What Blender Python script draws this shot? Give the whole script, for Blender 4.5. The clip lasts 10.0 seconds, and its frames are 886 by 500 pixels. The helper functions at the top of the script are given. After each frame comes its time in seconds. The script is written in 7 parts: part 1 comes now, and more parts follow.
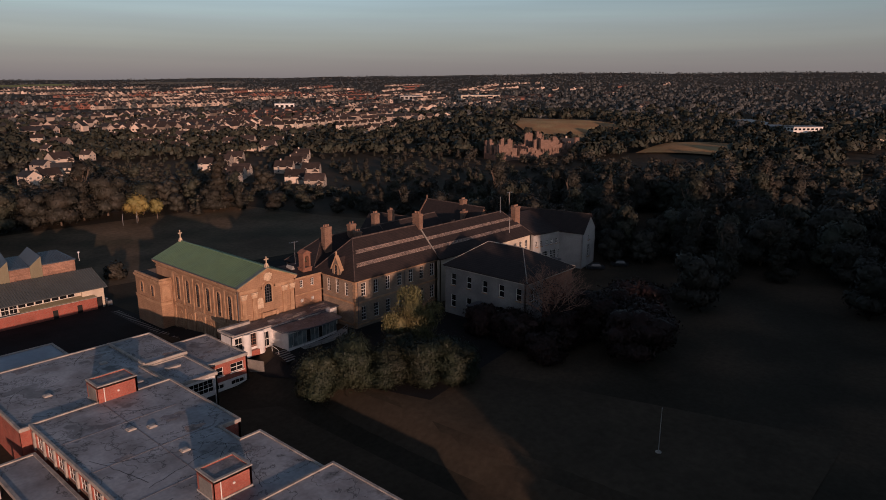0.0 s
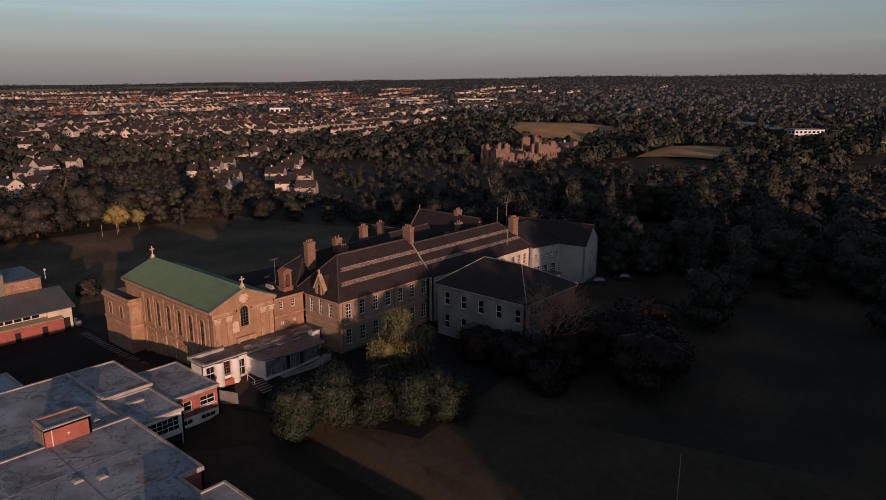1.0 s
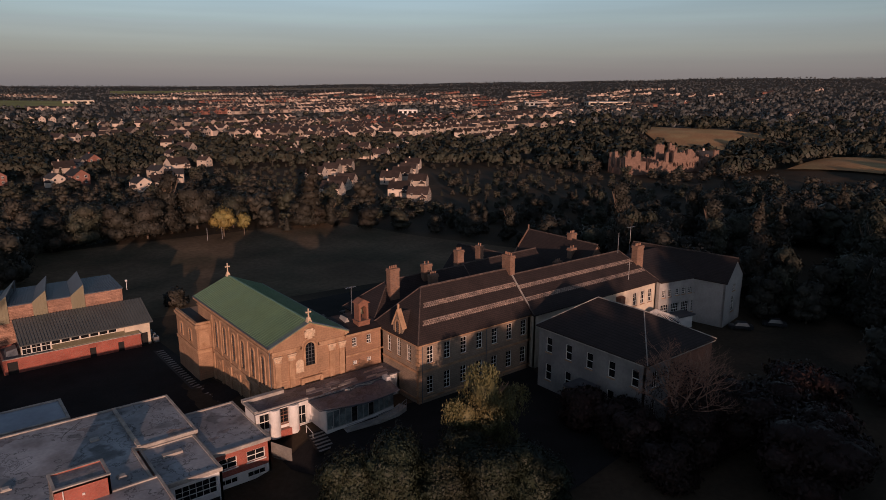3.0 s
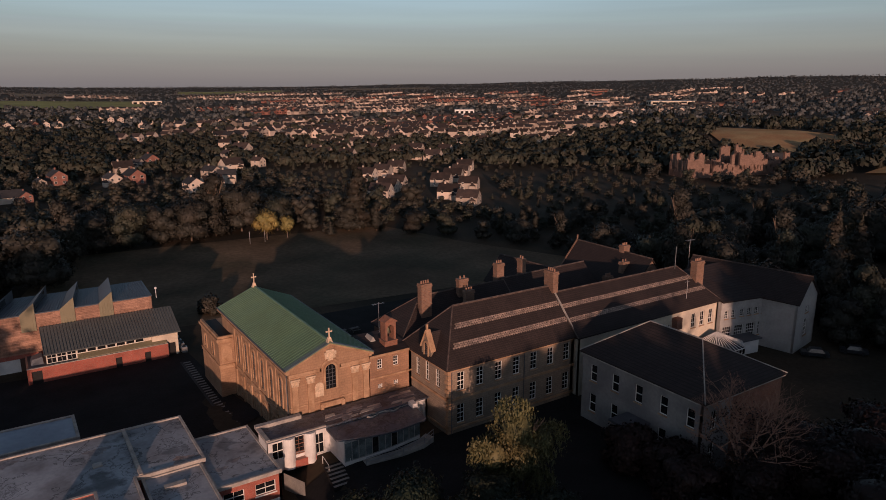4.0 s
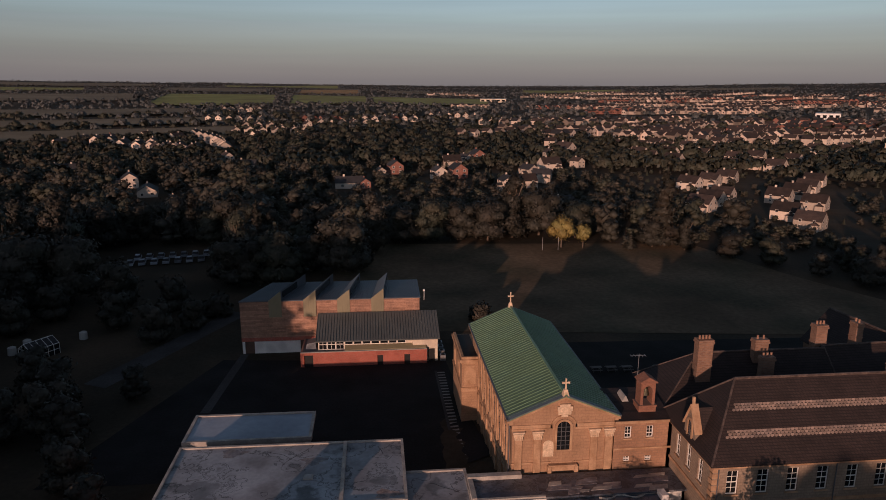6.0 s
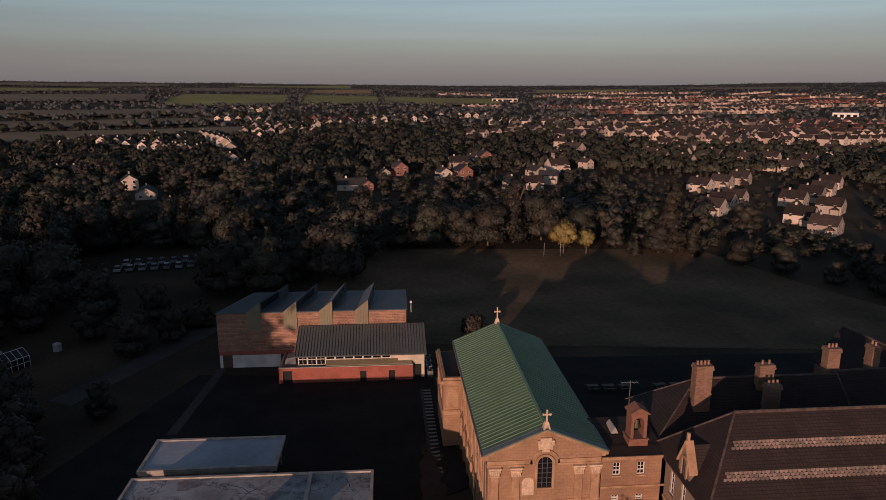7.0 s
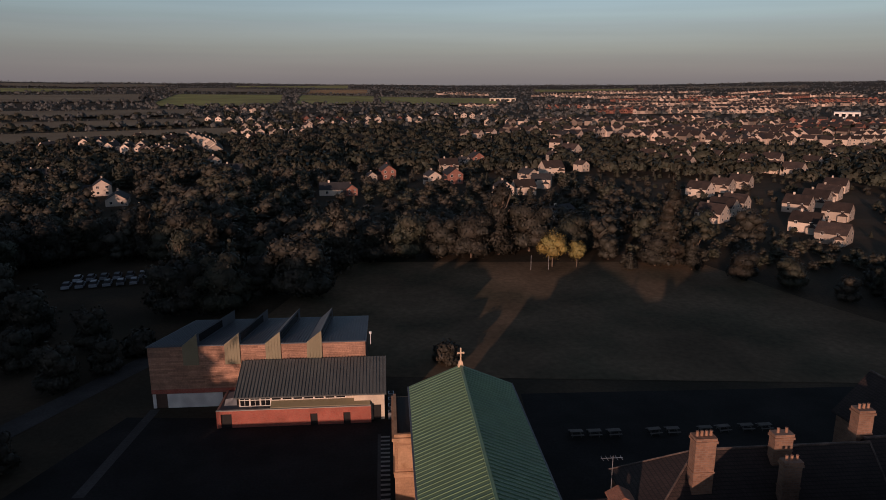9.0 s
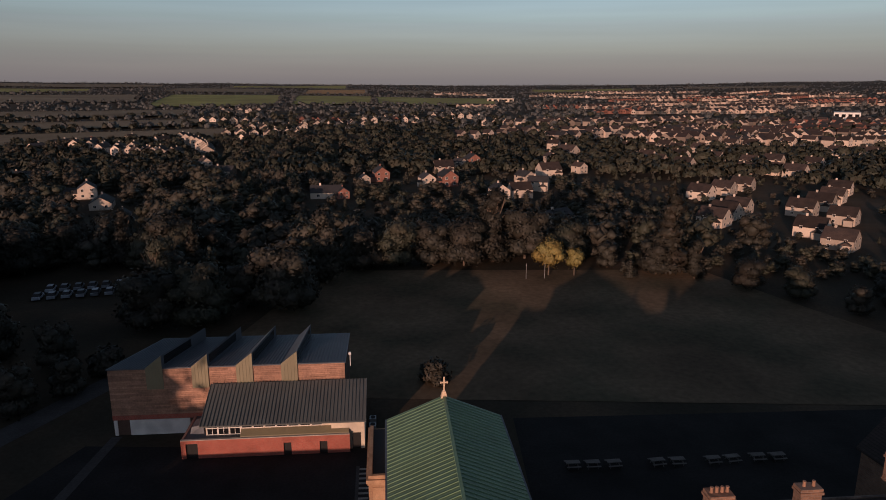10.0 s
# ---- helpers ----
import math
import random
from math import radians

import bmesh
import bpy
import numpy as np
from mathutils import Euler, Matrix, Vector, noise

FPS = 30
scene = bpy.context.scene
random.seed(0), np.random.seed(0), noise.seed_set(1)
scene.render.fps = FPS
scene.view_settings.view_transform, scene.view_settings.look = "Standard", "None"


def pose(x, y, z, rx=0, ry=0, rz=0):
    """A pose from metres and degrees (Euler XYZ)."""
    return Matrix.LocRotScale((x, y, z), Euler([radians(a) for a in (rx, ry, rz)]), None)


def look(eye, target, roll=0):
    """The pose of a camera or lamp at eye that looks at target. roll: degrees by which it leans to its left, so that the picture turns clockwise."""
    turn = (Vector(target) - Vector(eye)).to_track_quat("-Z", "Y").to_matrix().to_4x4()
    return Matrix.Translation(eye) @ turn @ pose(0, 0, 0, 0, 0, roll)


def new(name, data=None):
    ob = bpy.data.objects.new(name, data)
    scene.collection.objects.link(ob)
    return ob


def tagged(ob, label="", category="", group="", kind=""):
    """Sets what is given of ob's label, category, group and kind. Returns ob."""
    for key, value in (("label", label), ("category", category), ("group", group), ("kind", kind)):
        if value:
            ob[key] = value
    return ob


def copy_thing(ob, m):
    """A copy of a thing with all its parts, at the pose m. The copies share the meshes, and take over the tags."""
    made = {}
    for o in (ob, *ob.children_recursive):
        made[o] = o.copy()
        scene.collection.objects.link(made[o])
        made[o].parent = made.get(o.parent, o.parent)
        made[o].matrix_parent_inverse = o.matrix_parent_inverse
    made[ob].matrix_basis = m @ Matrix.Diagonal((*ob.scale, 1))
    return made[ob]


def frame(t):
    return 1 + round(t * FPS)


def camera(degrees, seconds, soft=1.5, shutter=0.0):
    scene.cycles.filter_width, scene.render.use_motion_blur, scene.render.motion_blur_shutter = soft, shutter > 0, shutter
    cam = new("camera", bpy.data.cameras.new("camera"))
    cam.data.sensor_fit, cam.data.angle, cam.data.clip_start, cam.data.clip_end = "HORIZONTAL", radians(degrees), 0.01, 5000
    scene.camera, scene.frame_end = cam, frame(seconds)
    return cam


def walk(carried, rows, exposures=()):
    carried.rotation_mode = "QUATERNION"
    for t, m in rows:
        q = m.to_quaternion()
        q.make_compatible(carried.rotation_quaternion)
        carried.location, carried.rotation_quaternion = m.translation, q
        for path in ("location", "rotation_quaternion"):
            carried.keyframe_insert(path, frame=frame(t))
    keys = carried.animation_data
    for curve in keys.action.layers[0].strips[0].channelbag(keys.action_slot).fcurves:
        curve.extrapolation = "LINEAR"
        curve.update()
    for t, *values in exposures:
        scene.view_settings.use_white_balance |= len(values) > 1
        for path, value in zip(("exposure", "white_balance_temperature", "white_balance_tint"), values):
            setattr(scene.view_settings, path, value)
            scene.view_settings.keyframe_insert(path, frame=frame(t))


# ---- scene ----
cam = camera(66.03, 10.0, soft=0.9)
PATH = [
    (0, (-64.22, -97.07, 45.95), (-27.85, -64.91, 34.01), 0.18),
    (0.5, (-60.25, -94.13, 45.91), (-23.80, -62.01, 34.09), 0.07),
    (1, (-56.21, -91.28, 45.93), (-19.69, -59.20, 34.23), -0.03),
    (1.5, (-52.04, -88.49, 45.93), (-15.50, -56.41, 34.30), -0.14),
    (2, (-48.18, -85.82, 45.94), (-11.59, -53.77, 34.36), -0.14),
    (2.1, (-47.44, -85.23, 45.93), (-11.05, -52.95, 34.36), -0.31),
    (2.2, (-46.70, -84.65, 45.94), (-10.90, -51.72, 34.37), -0.31),
    (2.3, (-45.94, -84.08, 45.97), (-11.20, -50.01, 34.46), -0.25),
    (2.4, (-45.14, -83.53, 46.00), (-11.32, -48.55, 34.48), -0.25),
    (2.5, (-44.28, -83.01, 46.04), (-11.47, -47.09, 34.51), -0.17),
    (2.6, (-43.33, -82.49, 46.08), (-11.81, -45.41, 34.58), -0.15),
    (2.7, (-42.40, -81.98, 46.10), (-11.54, -44.36, 34.59), -0.04),
    (3.8, (-33.59, -76.35, 46.25), (-5.68, -36.51, 34.66), -0.13),
    (4, (-32.10, -75.34, 46.24), (-5.50, -34.62, 34.65), -0.12),
    (4.5, (-28.54, -72.69, 46.27), (-3.34, -31.10, 34.64), -0.10),
    (5, (-25.27, -70.03, 46.36), (-0.52, -28.18, 34.68), -0.04),
    (5.1, (-24.77, -69.46, 46.38), (-0.39, -27.40, 34.66), 0.05),
    (5.2, (-24.40, -68.85, 46.40), (-0.99, -26.25, 34.68), 0.11),
    (5.3, (-24.10, -68.20, 46.44), (-2.68, -24.56, 34.74), 0.15),
    (5.4, (-23.79, -67.53, 46.48), (-4.58, -22.89, 34.73), 0.20),
    (5.5, (-23.37, -66.90, 46.49), (-7.41, -20.98, 34.78), 0.19),
    (5.6, (-22.65, -66.32, 46.45), (-11.90, -18.92, 34.72), 0.22),
    (5.7, (-21.77, -65.74, 46.39), (-14.10, -17.74, 34.67), 0.38),
    (5.8, (-20.87, -65.12, 46.34), (-14.92, -16.87, 34.68), 0.26),
    (5.9, (-20.01, -64.45, 46.32), (-14.72, -16.11, 34.69), 0.21),
    (6, (-19.25, -63.75, 46.30), (-14.37, -15.37, 34.64), 0.20),
    (6.1, (-18.61, -63.05, 46.26), (-14.05, -14.64, 34.63), 0.18),
    (6.2, (-18.08, -62.37, 46.24), (-13.69, -13.94, 34.63), 0.17),
    (7.5, (-12.47, -54.19, 46.44), (-8.57, -5.73, 34.73), 0.07),
    (8, (-10.82, -50.78, 46.47), (-6.92, -2.33, 34.77), 0.09),
    (8.5, (-9.32, -47.12, 46.46), (-5.40, 1.33, 34.76), 0.05),
    (9, (-7.93, -43.28, 46.44), (-3.98, 5.17, 34.74), -0.05),
    (9.5, (-6.62, -39.54, 46.42), (-2.64, 8.92, 34.75), -0.12),
    (10, (-5.52, -35.55, 46.46), (-1.46, 12.90, 34.77), -0.06),
]
walk(cam, [(t, look(eye, target, roll)) for t, eye, target, roll in PATH], [(0, 0.04, 5700, 20), (2, 0.04, 5700, 20), (4.5, -0.01, 5700, 20), (6, -0.05, 5700, 20), (8, -0.07, 5700, 20), (10, 0.0, 5700, 20)])

# ---------------------------------------------------------------- light
SUN_AZ, SUN_EL = radians(205.0), radians(7.2)      # azimuth of the sun clockwise from +y
world = bpy.data.worlds.new("world")
scene.world = world
world.use_nodes = True
wn = world.node_tree
sky = wn.nodes.new("ShaderNodeTexSky")
sky.sky_type, sky.sun_disc = "NISHITA", False
sky.sun_elevation, sky.sun_rotation = SUN_EL, SUN_AZ
sky.air_density, sky.dust_density, sky.ozone_density, sky.altitude = 1.0, 0.6, 1.6, 100
wn.nodes["Background"].inputs["Strength"].default_value = 0.104
# evening haze that thickens towards the horizon all round
tex, sep = wn.nodes.new("ShaderNodeTexCoord"), wn.nodes.new("ShaderNodeSeparateXYZ")
fall, haze = wn.nodes.new("ShaderNodeMapRange"), wn.nodes.new("ShaderNodeMix")
fall.interpolation_type = "SMOOTHSTEP"
fall.inputs["From Min"].default_value, fall.inputs["From Max"].default_value = -0.02, 0.16
fall.inputs["To Min"].default_value, fall.inputs["To Max"].default_value = 0.85, 0.0
haze.data_type = "RGBA"
haze.inputs["B"].default_value = (1.68, 1.53, 1.43, 1)
wn.links.new(tex.outputs["Generated"], sep.inputs[0])
wn.links.new(sep.outputs["Z"], fall.inputs["Value"])
wn.links.new(fall.outputs[0], haze.inputs["Factor"])
# faint high streaks of cloud
stretch, wisps, thin = wn.nodes.new("ShaderNodeMapping"), wn.nodes.new("ShaderNodeTexNoise"), wn.nodes.new("ShaderNodeMapRange")
stretch.inputs["Scale"].default_value = (1.2, 1.2, 26)
wisps.inputs["Scale"].default_value, wisps.inputs["Detail"].default_value = 1.6, 4
thin.inputs["From Min"].default_value, thin.inputs["From Max"].default_value = 0.35, 0.7
thin.inputs["To Min"].default_value, thin.inputs["To Max"].default_value = 0.96, 1.10
veil = wn.nodes.new("ShaderNodeVectorMath")
veil.operation = "SCALE"
wn.links.new(tex.outputs["Generated"], stretch.inputs["Vector"])
wn.links.new(stretch.outputs[0], wisps.inputs["Vector"])
wn.links.new(wisps.outputs["Fac"], thin.inputs["Value"])
pale = wn.nodes.new("ShaderNodeHueSaturation")
pale.inputs["Saturation"].default_value, pale.inputs["Hue"].default_value = 0.80, 0.480
wn.links.new(sky.outputs[0], pale.inputs["Color"])
# warm grey tint added overhead, unseen and smoothly thickening, to take blue from shade
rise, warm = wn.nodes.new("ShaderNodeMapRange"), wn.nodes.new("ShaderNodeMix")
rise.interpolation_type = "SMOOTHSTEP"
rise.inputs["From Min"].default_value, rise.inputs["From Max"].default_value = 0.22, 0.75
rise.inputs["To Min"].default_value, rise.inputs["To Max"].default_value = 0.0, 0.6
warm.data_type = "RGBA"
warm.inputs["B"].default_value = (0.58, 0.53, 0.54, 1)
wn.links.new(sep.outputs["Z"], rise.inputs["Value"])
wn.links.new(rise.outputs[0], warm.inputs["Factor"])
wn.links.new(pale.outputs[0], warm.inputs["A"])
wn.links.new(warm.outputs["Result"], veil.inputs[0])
wn.links.new(thin.outputs[0], veil.inputs["Scale"])
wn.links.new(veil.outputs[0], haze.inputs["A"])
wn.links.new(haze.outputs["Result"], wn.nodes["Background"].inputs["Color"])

sun_data = bpy.data.lights.new("sun", "SUN")
sun_data.energy, sun_data.angle, sun_data.color = 3.5, radians(0.6), (1.0, 0.60, 0.365)
sun = new("sun", sun_data)
SUN_TO = Vector((math.sin(SUN_AZ) * math.cos(SUN_EL), math.cos(SUN_AZ) * math.cos(SUN_EL), math.sin(SUN_EL)))
sun.matrix_world = look(SUN_TO * 400, (0, 0, 0))

# ---------------------------------------------------------------- materials
def material(name, base, rough=0.85, spec=0.3, metal=0.0, vary=0.25, scale=0.6, fine=8.0, bump=0.3, tint=None, island=0.0, info=0.0, stains=0.0):
    """Base colour with variation at two scales, optional tint patches, random shift per island or per object, and a bump."""
    m = bpy.data.materials.new(name)
    m.use_nodes = True
    nt = m.node_tree
    N, L = nt.nodes, nt.links
    bsdf = N["Principled BSDF"]
    bsdf.inputs["Roughness"].default_value = rough
    bsdf.inputs["Specular IOR Level"].default_value = spec
    bsdf.inputs["Metallic"].default_value = metal
    geo = N.new("ShaderNodeNewGeometry")
    big, small = N.new("ShaderNodeTexNoise"), N.new("ShaderNodeTexNoise")
    big.inputs["Scale"].default_value, big.inputs["Detail"].default_value = scale, 4
    small.inputs["Scale"].default_value, small.inputs["Detail"].default_value = fine, 3
    L.new(geo.outputs["Position"], big.inputs["Vector"])
    L.new(geo.outputs["Position"], small.inputs["Vector"])
    ramp = N.new("ShaderNodeMapRange")
    ramp.inputs["From Min"].default_value, ramp.inputs["From Max"].default_value = 0.3, 0.7
    ramp.inputs["To Min"].default_value, ramp.inputs["To Max"].default_value = 1 - vary, 1 + vary
    L.new(big.outputs["Fac"], ramp.inputs["Value"])
    ramp2 = N.new("ShaderNodeMapRange")
    ramp2.inputs["From Min"].default_value, ramp2.inputs["From Max"].default_value = 0.3, 0.7
    ramp2.inputs["To Min"].default_value, ramp2.inputs["To Max"].default_value = 1 - vary * 0.6, 1 + vary * 0.6
    L.new(small.outputs["Fac"], ramp2.inputs["Value"])
    mul = N.new("ShaderNodeMath"); mul.operation = "MULTIPLY"
    L.new(ramp.outputs[0], mul.inputs[0]); L.new(ramp2.outputs[0], mul.inputs[1])
    last = mul.outputs[0]
    for amount, socket in ((island, "island"), (info, "info")):
        if amount:
            if socket == "island":
                source = geo.outputs["Random Per Island"]
            else:
                source = N.new("ShaderNodeObjectInfo").outputs["Random"]
            r = N.new("ShaderNodeMapRange")
            r.inputs["To Min"].default_value, r.inputs["To Max"].default_value = 1 - amount, 1 + amount
            L.new(source, r.inputs["Value"])
            k = N.new("ShaderNodeMath"); k.operation = "MULTIPLY"
            L.new(last, k.inputs[0]); L.new(r.outputs[0], k.inputs[1])
            last = k.outputs[0]
    col = N.new("ShaderNodeMix"); col.data_type = "RGBA"
    col.inputs["A"].default_value = (*base, 1)
    col.inputs["B"].default_value = (*(tint or base), 1)
    patch = N.new("ShaderNodeTexNoise")
    patch.inputs["Scale"].default_value, patch.inputs["Detail"].default_value = scale * 0.7 + 0.02, 5
    L.new(geo.outputs["Position"], patch.inputs["Vector"])
    pr = N.new("ShaderNodeMapRange")
    pr.inputs["From Min"].default_value, pr.inputs["From Max"].default_value = 0.45, 0.62
    L.new(patch.outputs["Fac"], pr.inputs["Value"])
    L.new(pr.outputs[0], col.inputs["Factor"])
    scaled = N.new("ShaderNodeVectorMath"); scaled.operation = "SCALE"
    L.new(col.outputs["Result"], scaled.inputs[0]); L.new(last, scaled.inputs["Scale"])
    L.new(scaled.outputs[0], bsdf.inputs["Base Color"])
    if bump:
        b = N.new("ShaderNodeBump")
        b.inputs["Strength"].default_value, b.inputs["Distance"].default_value = bump, 0.05
        L.new(small.outputs["Fac"], b.inputs["Height"])
        L.new(b.outputs[0], bsdf.inputs["Normal"])
    return m


def brick_material(name, a, b, mortar, size=(0.225, 0.075), rough=0.9):
    """Brickwork laid in metres, on walls of any direction."""
    m = material(name, a, rough, vary=0.18, scale=0.5, fine=5)
    nt = m.node_tree
    N, L = nt.nodes, nt.links
    bsdf = N["Principled BSDF"]
    geo = [n for n in N if n.type == "NEW_GEOMETRY"][0]
    sep, add, comb = N.new("ShaderNodeSeparateXYZ"), N.new("ShaderNodeMath"), N.new("ShaderNodeCombineXYZ")
    L.new(geo.outputs["Position"], sep.inputs[0])
    L.new(sep.outputs[0], add.inputs[0]); L.new(sep.outputs[1], add.inputs[1])
    L.new(add.outputs[0], comb.inputs[0]); L.new(sep.outputs[2], comb.inputs[1])
    br = N.new("ShaderNodeTexBrick")
    br.inputs["Scale"].default_value = 1.0
    br.inputs["Brick Width"].default_value, br.inputs["Row Height"].default_value = size
    br.inputs["Mortar Size"].default_value = size[1] * 0.12
    br.inputs["Color1"].default_value, br.inputs["Color2"].default_value, br.inputs["Mortar"].default_value = (*a, 1), (*b, 1), (*mortar, 1)
    L.new(comb.outputs[0], br.inputs["Vector"])
    scaled = [n for n in N if n.type == "VECT_MATH"][0]
    L.new(br.outputs["Color"], scaled.inputs[0])
    return m


STONE = brick_material("sandstone_ashlar", (0.355, 0.212, 0.125), (0.325, 0.192, 0.112), (0.30, 0.178, 0.108), (0.75, 0.36))
STONE_TRIM = material("sandstone_trim", (0.42, 0.26, 0.155), 0.85, vary=0.18, scale=0.9, fine=6, tint=(0.31, 0.18, 0.10))
STONE_PALE = material("pale_carved_stone", (0.60, 0.44, 0.30), 0.85, vary=0.2, scale=2)
COPPER = material("green_copper", (0.118, 0.182, 0.094), 0.5, 0.4, vary=0.16, scale=0.4, fine=3, tint=(0.105, 0.172, 0.100), bump=0.1)
COPPER_EDGE = material("green_copper_seam", (0.14, 0.225, 0.125), 0.45, 0.4, vary=0.12, bump=0)
SLATE = brick_material("dark_slates", (0.031, 0.0205, 0.0185), (0.041, 0.0275, 0.0245), (0.017, 0.013, 0.0125), (0.35, 0.22), 0.75)
SLATE_PALE = material("pale_scalloped_slates", (0.30, 0.215, 0.17), 0.7, vary=0.2, scale=0.8, fine=5, island=0.35, tint=(0.22, 0.165, 0.14))
RIDGE = material("dark_ridge_tiles", (0.075, 0.055, 0.048), 0.7, vary=0.3, scale=1.5, fine=6, tint=(0.12, 0.085, 0.07))
LEAD = material("grey_lead", (0.085, 0.085, 0.095), 0.5, 0.5, vary=0.2, scale=0.8)
RENDER_GREY = material("grey_render", (0.25, 0.23, 0.215), 0.9, vary=0.14, scale=0.35, fine=3, tint=(0.20, 0.18, 0.175))
RENDER_CREAM = material("cream_render", (0.62, 0.52, 0.40), 0.9, vary=0.10, scale=0.35, fine=3, tint=(0.50, 0.42, 0.34))
WHITE = material("white_paint", (0.74, 0.70, 0.66), 0.6, vary=0.08, scale=0.6, tint=(0.62, 0.58, 0.55))
FRAME = material("white_window_frame", (0.72, 0.68, 0.63), 0.5, vary=0.06)
RED_BRICK = brick_material("red_brick", (0.38, 0.092, 0.060), (0.31, 0.070, 0.048), (0.30, 0.17, 0.13))
RED_DULL = brick_material("weathered_brick", (0.28, 0.115, 0.068), (0.21, 0.085, 0.05), (0.20, 0.13, 0.10))
RED_STONE = brick_material("rough_brown_masonry", (0.255, 0.140, 0.090), (0.175, 0.095, 0.062), (0.20, 0.14, 0.11), (0.45, 0.2))
FELT = material("grey_roof_felt", (0.305, 0.315, 0.34), 0.6, 0.35, vary=0.2, scale=0.22, fine=2.2, tint=(0.21, 0.205, 0.215), bump=0.15)


def weathered(m, scale, lines, dark):
    """Worn felt: ragged dark stains, and the thin tide rims that puddles leave behind."""
    N, L = m.node_tree.nodes, m.node_tree.links
    bsdf = N["Principled BSDF"]
    socket = bsdf.inputs["Base Color"].links[0].from_socket
    geo = [n for n in N if n.type == "NEW_GEOMETRY"][0]
    for freq, rough, width, depth, mid in ((scale, .56, lines, dark, .5), (scale * .5, .62, lines * .8, dark * .9, .57)):
        tide = N.new("ShaderNodeTexNoise")
        tide.inputs["Scale"].default_value, tide.inputs["Detail"].default_value, tide.inputs["Roughness"].default_value = freq, 7, rough
        L.new(geo.outputs["Position"], tide.inputs["Vector"])
        off, rim, fade = N.new("ShaderNodeMath"), N.new("ShaderNodeMath"), N.new("ShaderNodeMapRange")
        off.operation, rim.operation = "SUBTRACT", "ABSOLUTE"
        off.inputs[1].default_value = mid
        L.new(tide.outputs["Fac"], off.inputs[0])
        L.new(off.outputs[0], rim.inputs[0])
        L.new(rim.outputs[0], fade.inputs["Value"])
        fade.inputs["From Min"].default_value, fade.inputs["From Max"].default_value = width * .4, width
        fade.inputs["To Min"].default_value = 1 - depth
        stain = N.new("ShaderNodeMapRange")
        stain.inputs["From Min"].default_value, stain.inputs["From Max"].default_value = mid + .07, mid + .12
        stain.inputs["To Min"].default_value, stain.inputs["To Max"].default_value = 1, 1 - depth * .75
        L.new(tide.outputs["Fac"], stain.inputs["Value"])
        both, out = N.new("ShaderNodeMath"), N.new("ShaderNodeVectorMath")
        both.operation, out.operation = "MULTIPLY", "SCALE"
        L.new(fade.outputs[0], both.inputs[0])
        L.new(stain.outputs[0], both.inputs[1])
        L.new(socket, out.inputs[0])
        L.new(both.outputs[0], out.inputs["Scale"])
        socket = out.outputs[0]
    L.new(socket, bsdf.inputs["Base Color"])


weathered(FELT, .20, .009, .6)
COPING = material("concrete_coping", (0.40, 0.355, 0.31), 0.85, vary=0.2, scale=0.8, fine=5, tint=(0.30, 0.27, 0.25))
ZINC = material("grey_standing_seam", (0.092, 0.100, 0.098), 0.45, 0.5, vary=0.10, scale=0.3, bump=0.05)
ZINC_BLUE = material("blue_grey_metal_roof", (0.075, 0.083, 0.10), 0.5, 0.4, vary=0.10, scale=0.3, bump=0.05)
OLIVE = material("olive_metal_cladding", (0.22, 0.19, 0.12), 0.5, 0.4, vary=0.08, bump=0.05)
TIMBER = material("weathered_cedar", (0.37, 0.205, 0.138), 0.8, vary=0.25, scale=0.5, fine=4, island=0.35, info=0.2, tint=(0.30, 0.17, 0.12))
GLASS = material("dark_window_glass", (0.012, 0.013, 0.015), 0.08, 0.5, vary=0.05, bump=0)
ASPHALT = material("asphalt", (0.023, 0.021, 0.021), 0.95, 0.1, vary=0.25, scale=0.15, fine=3, tint=(0.018, 0.017, 0.017))
WORN_TARMAC = material("worn_tarmac", (0.060, 0.056, 0.056), 0.95, 0.1, vary=0.25, scale=0.2, fine=3)
TABLE_WOOD = material("grey_table_timber", (0.13, 0.115, 0.105), 0.9, vary=0.2, scale=1)
RENDER_PALE = material("pale_grey_render", (0.40, 0.375, 0.35), 0.9, vary=0.12, scale=0.35, fine=3, tint=(0.33, 0.31, 0.29))
PAVING = material("pale_paving", (0.22, 0.20, 0.18), 0.9, vary=0.2, scale=0.8)
METAL = material("galvanised_metal", (0.32, 0.32, 0.33), 0.4, 0.5, metal=0.6, vary=0.1)
DARK = material("dark_void_paint", (0.02, 0.018, 0.018), 0.8, vary=0.1)
BARK = material("bark", (0.13, 0.095, 0.07), 0.95, vary=0.3, scale=2)
TERRACOTTA = material("terracotta", (0.31, 0.17, 0.11), 0.8, vary=0.15)
BRONZE = material("bell_bronze", (0.10, 0.09, 0.06), 0.45, metal=0.7, vary=0.15)


def leaf_material(name, base, tint, rough=0.6):
    return material(name, base, rough, 0.25, vary=0.25, scale=0.25, fine=2, bump=0, island=0.22, info=0.22, tint=tint)


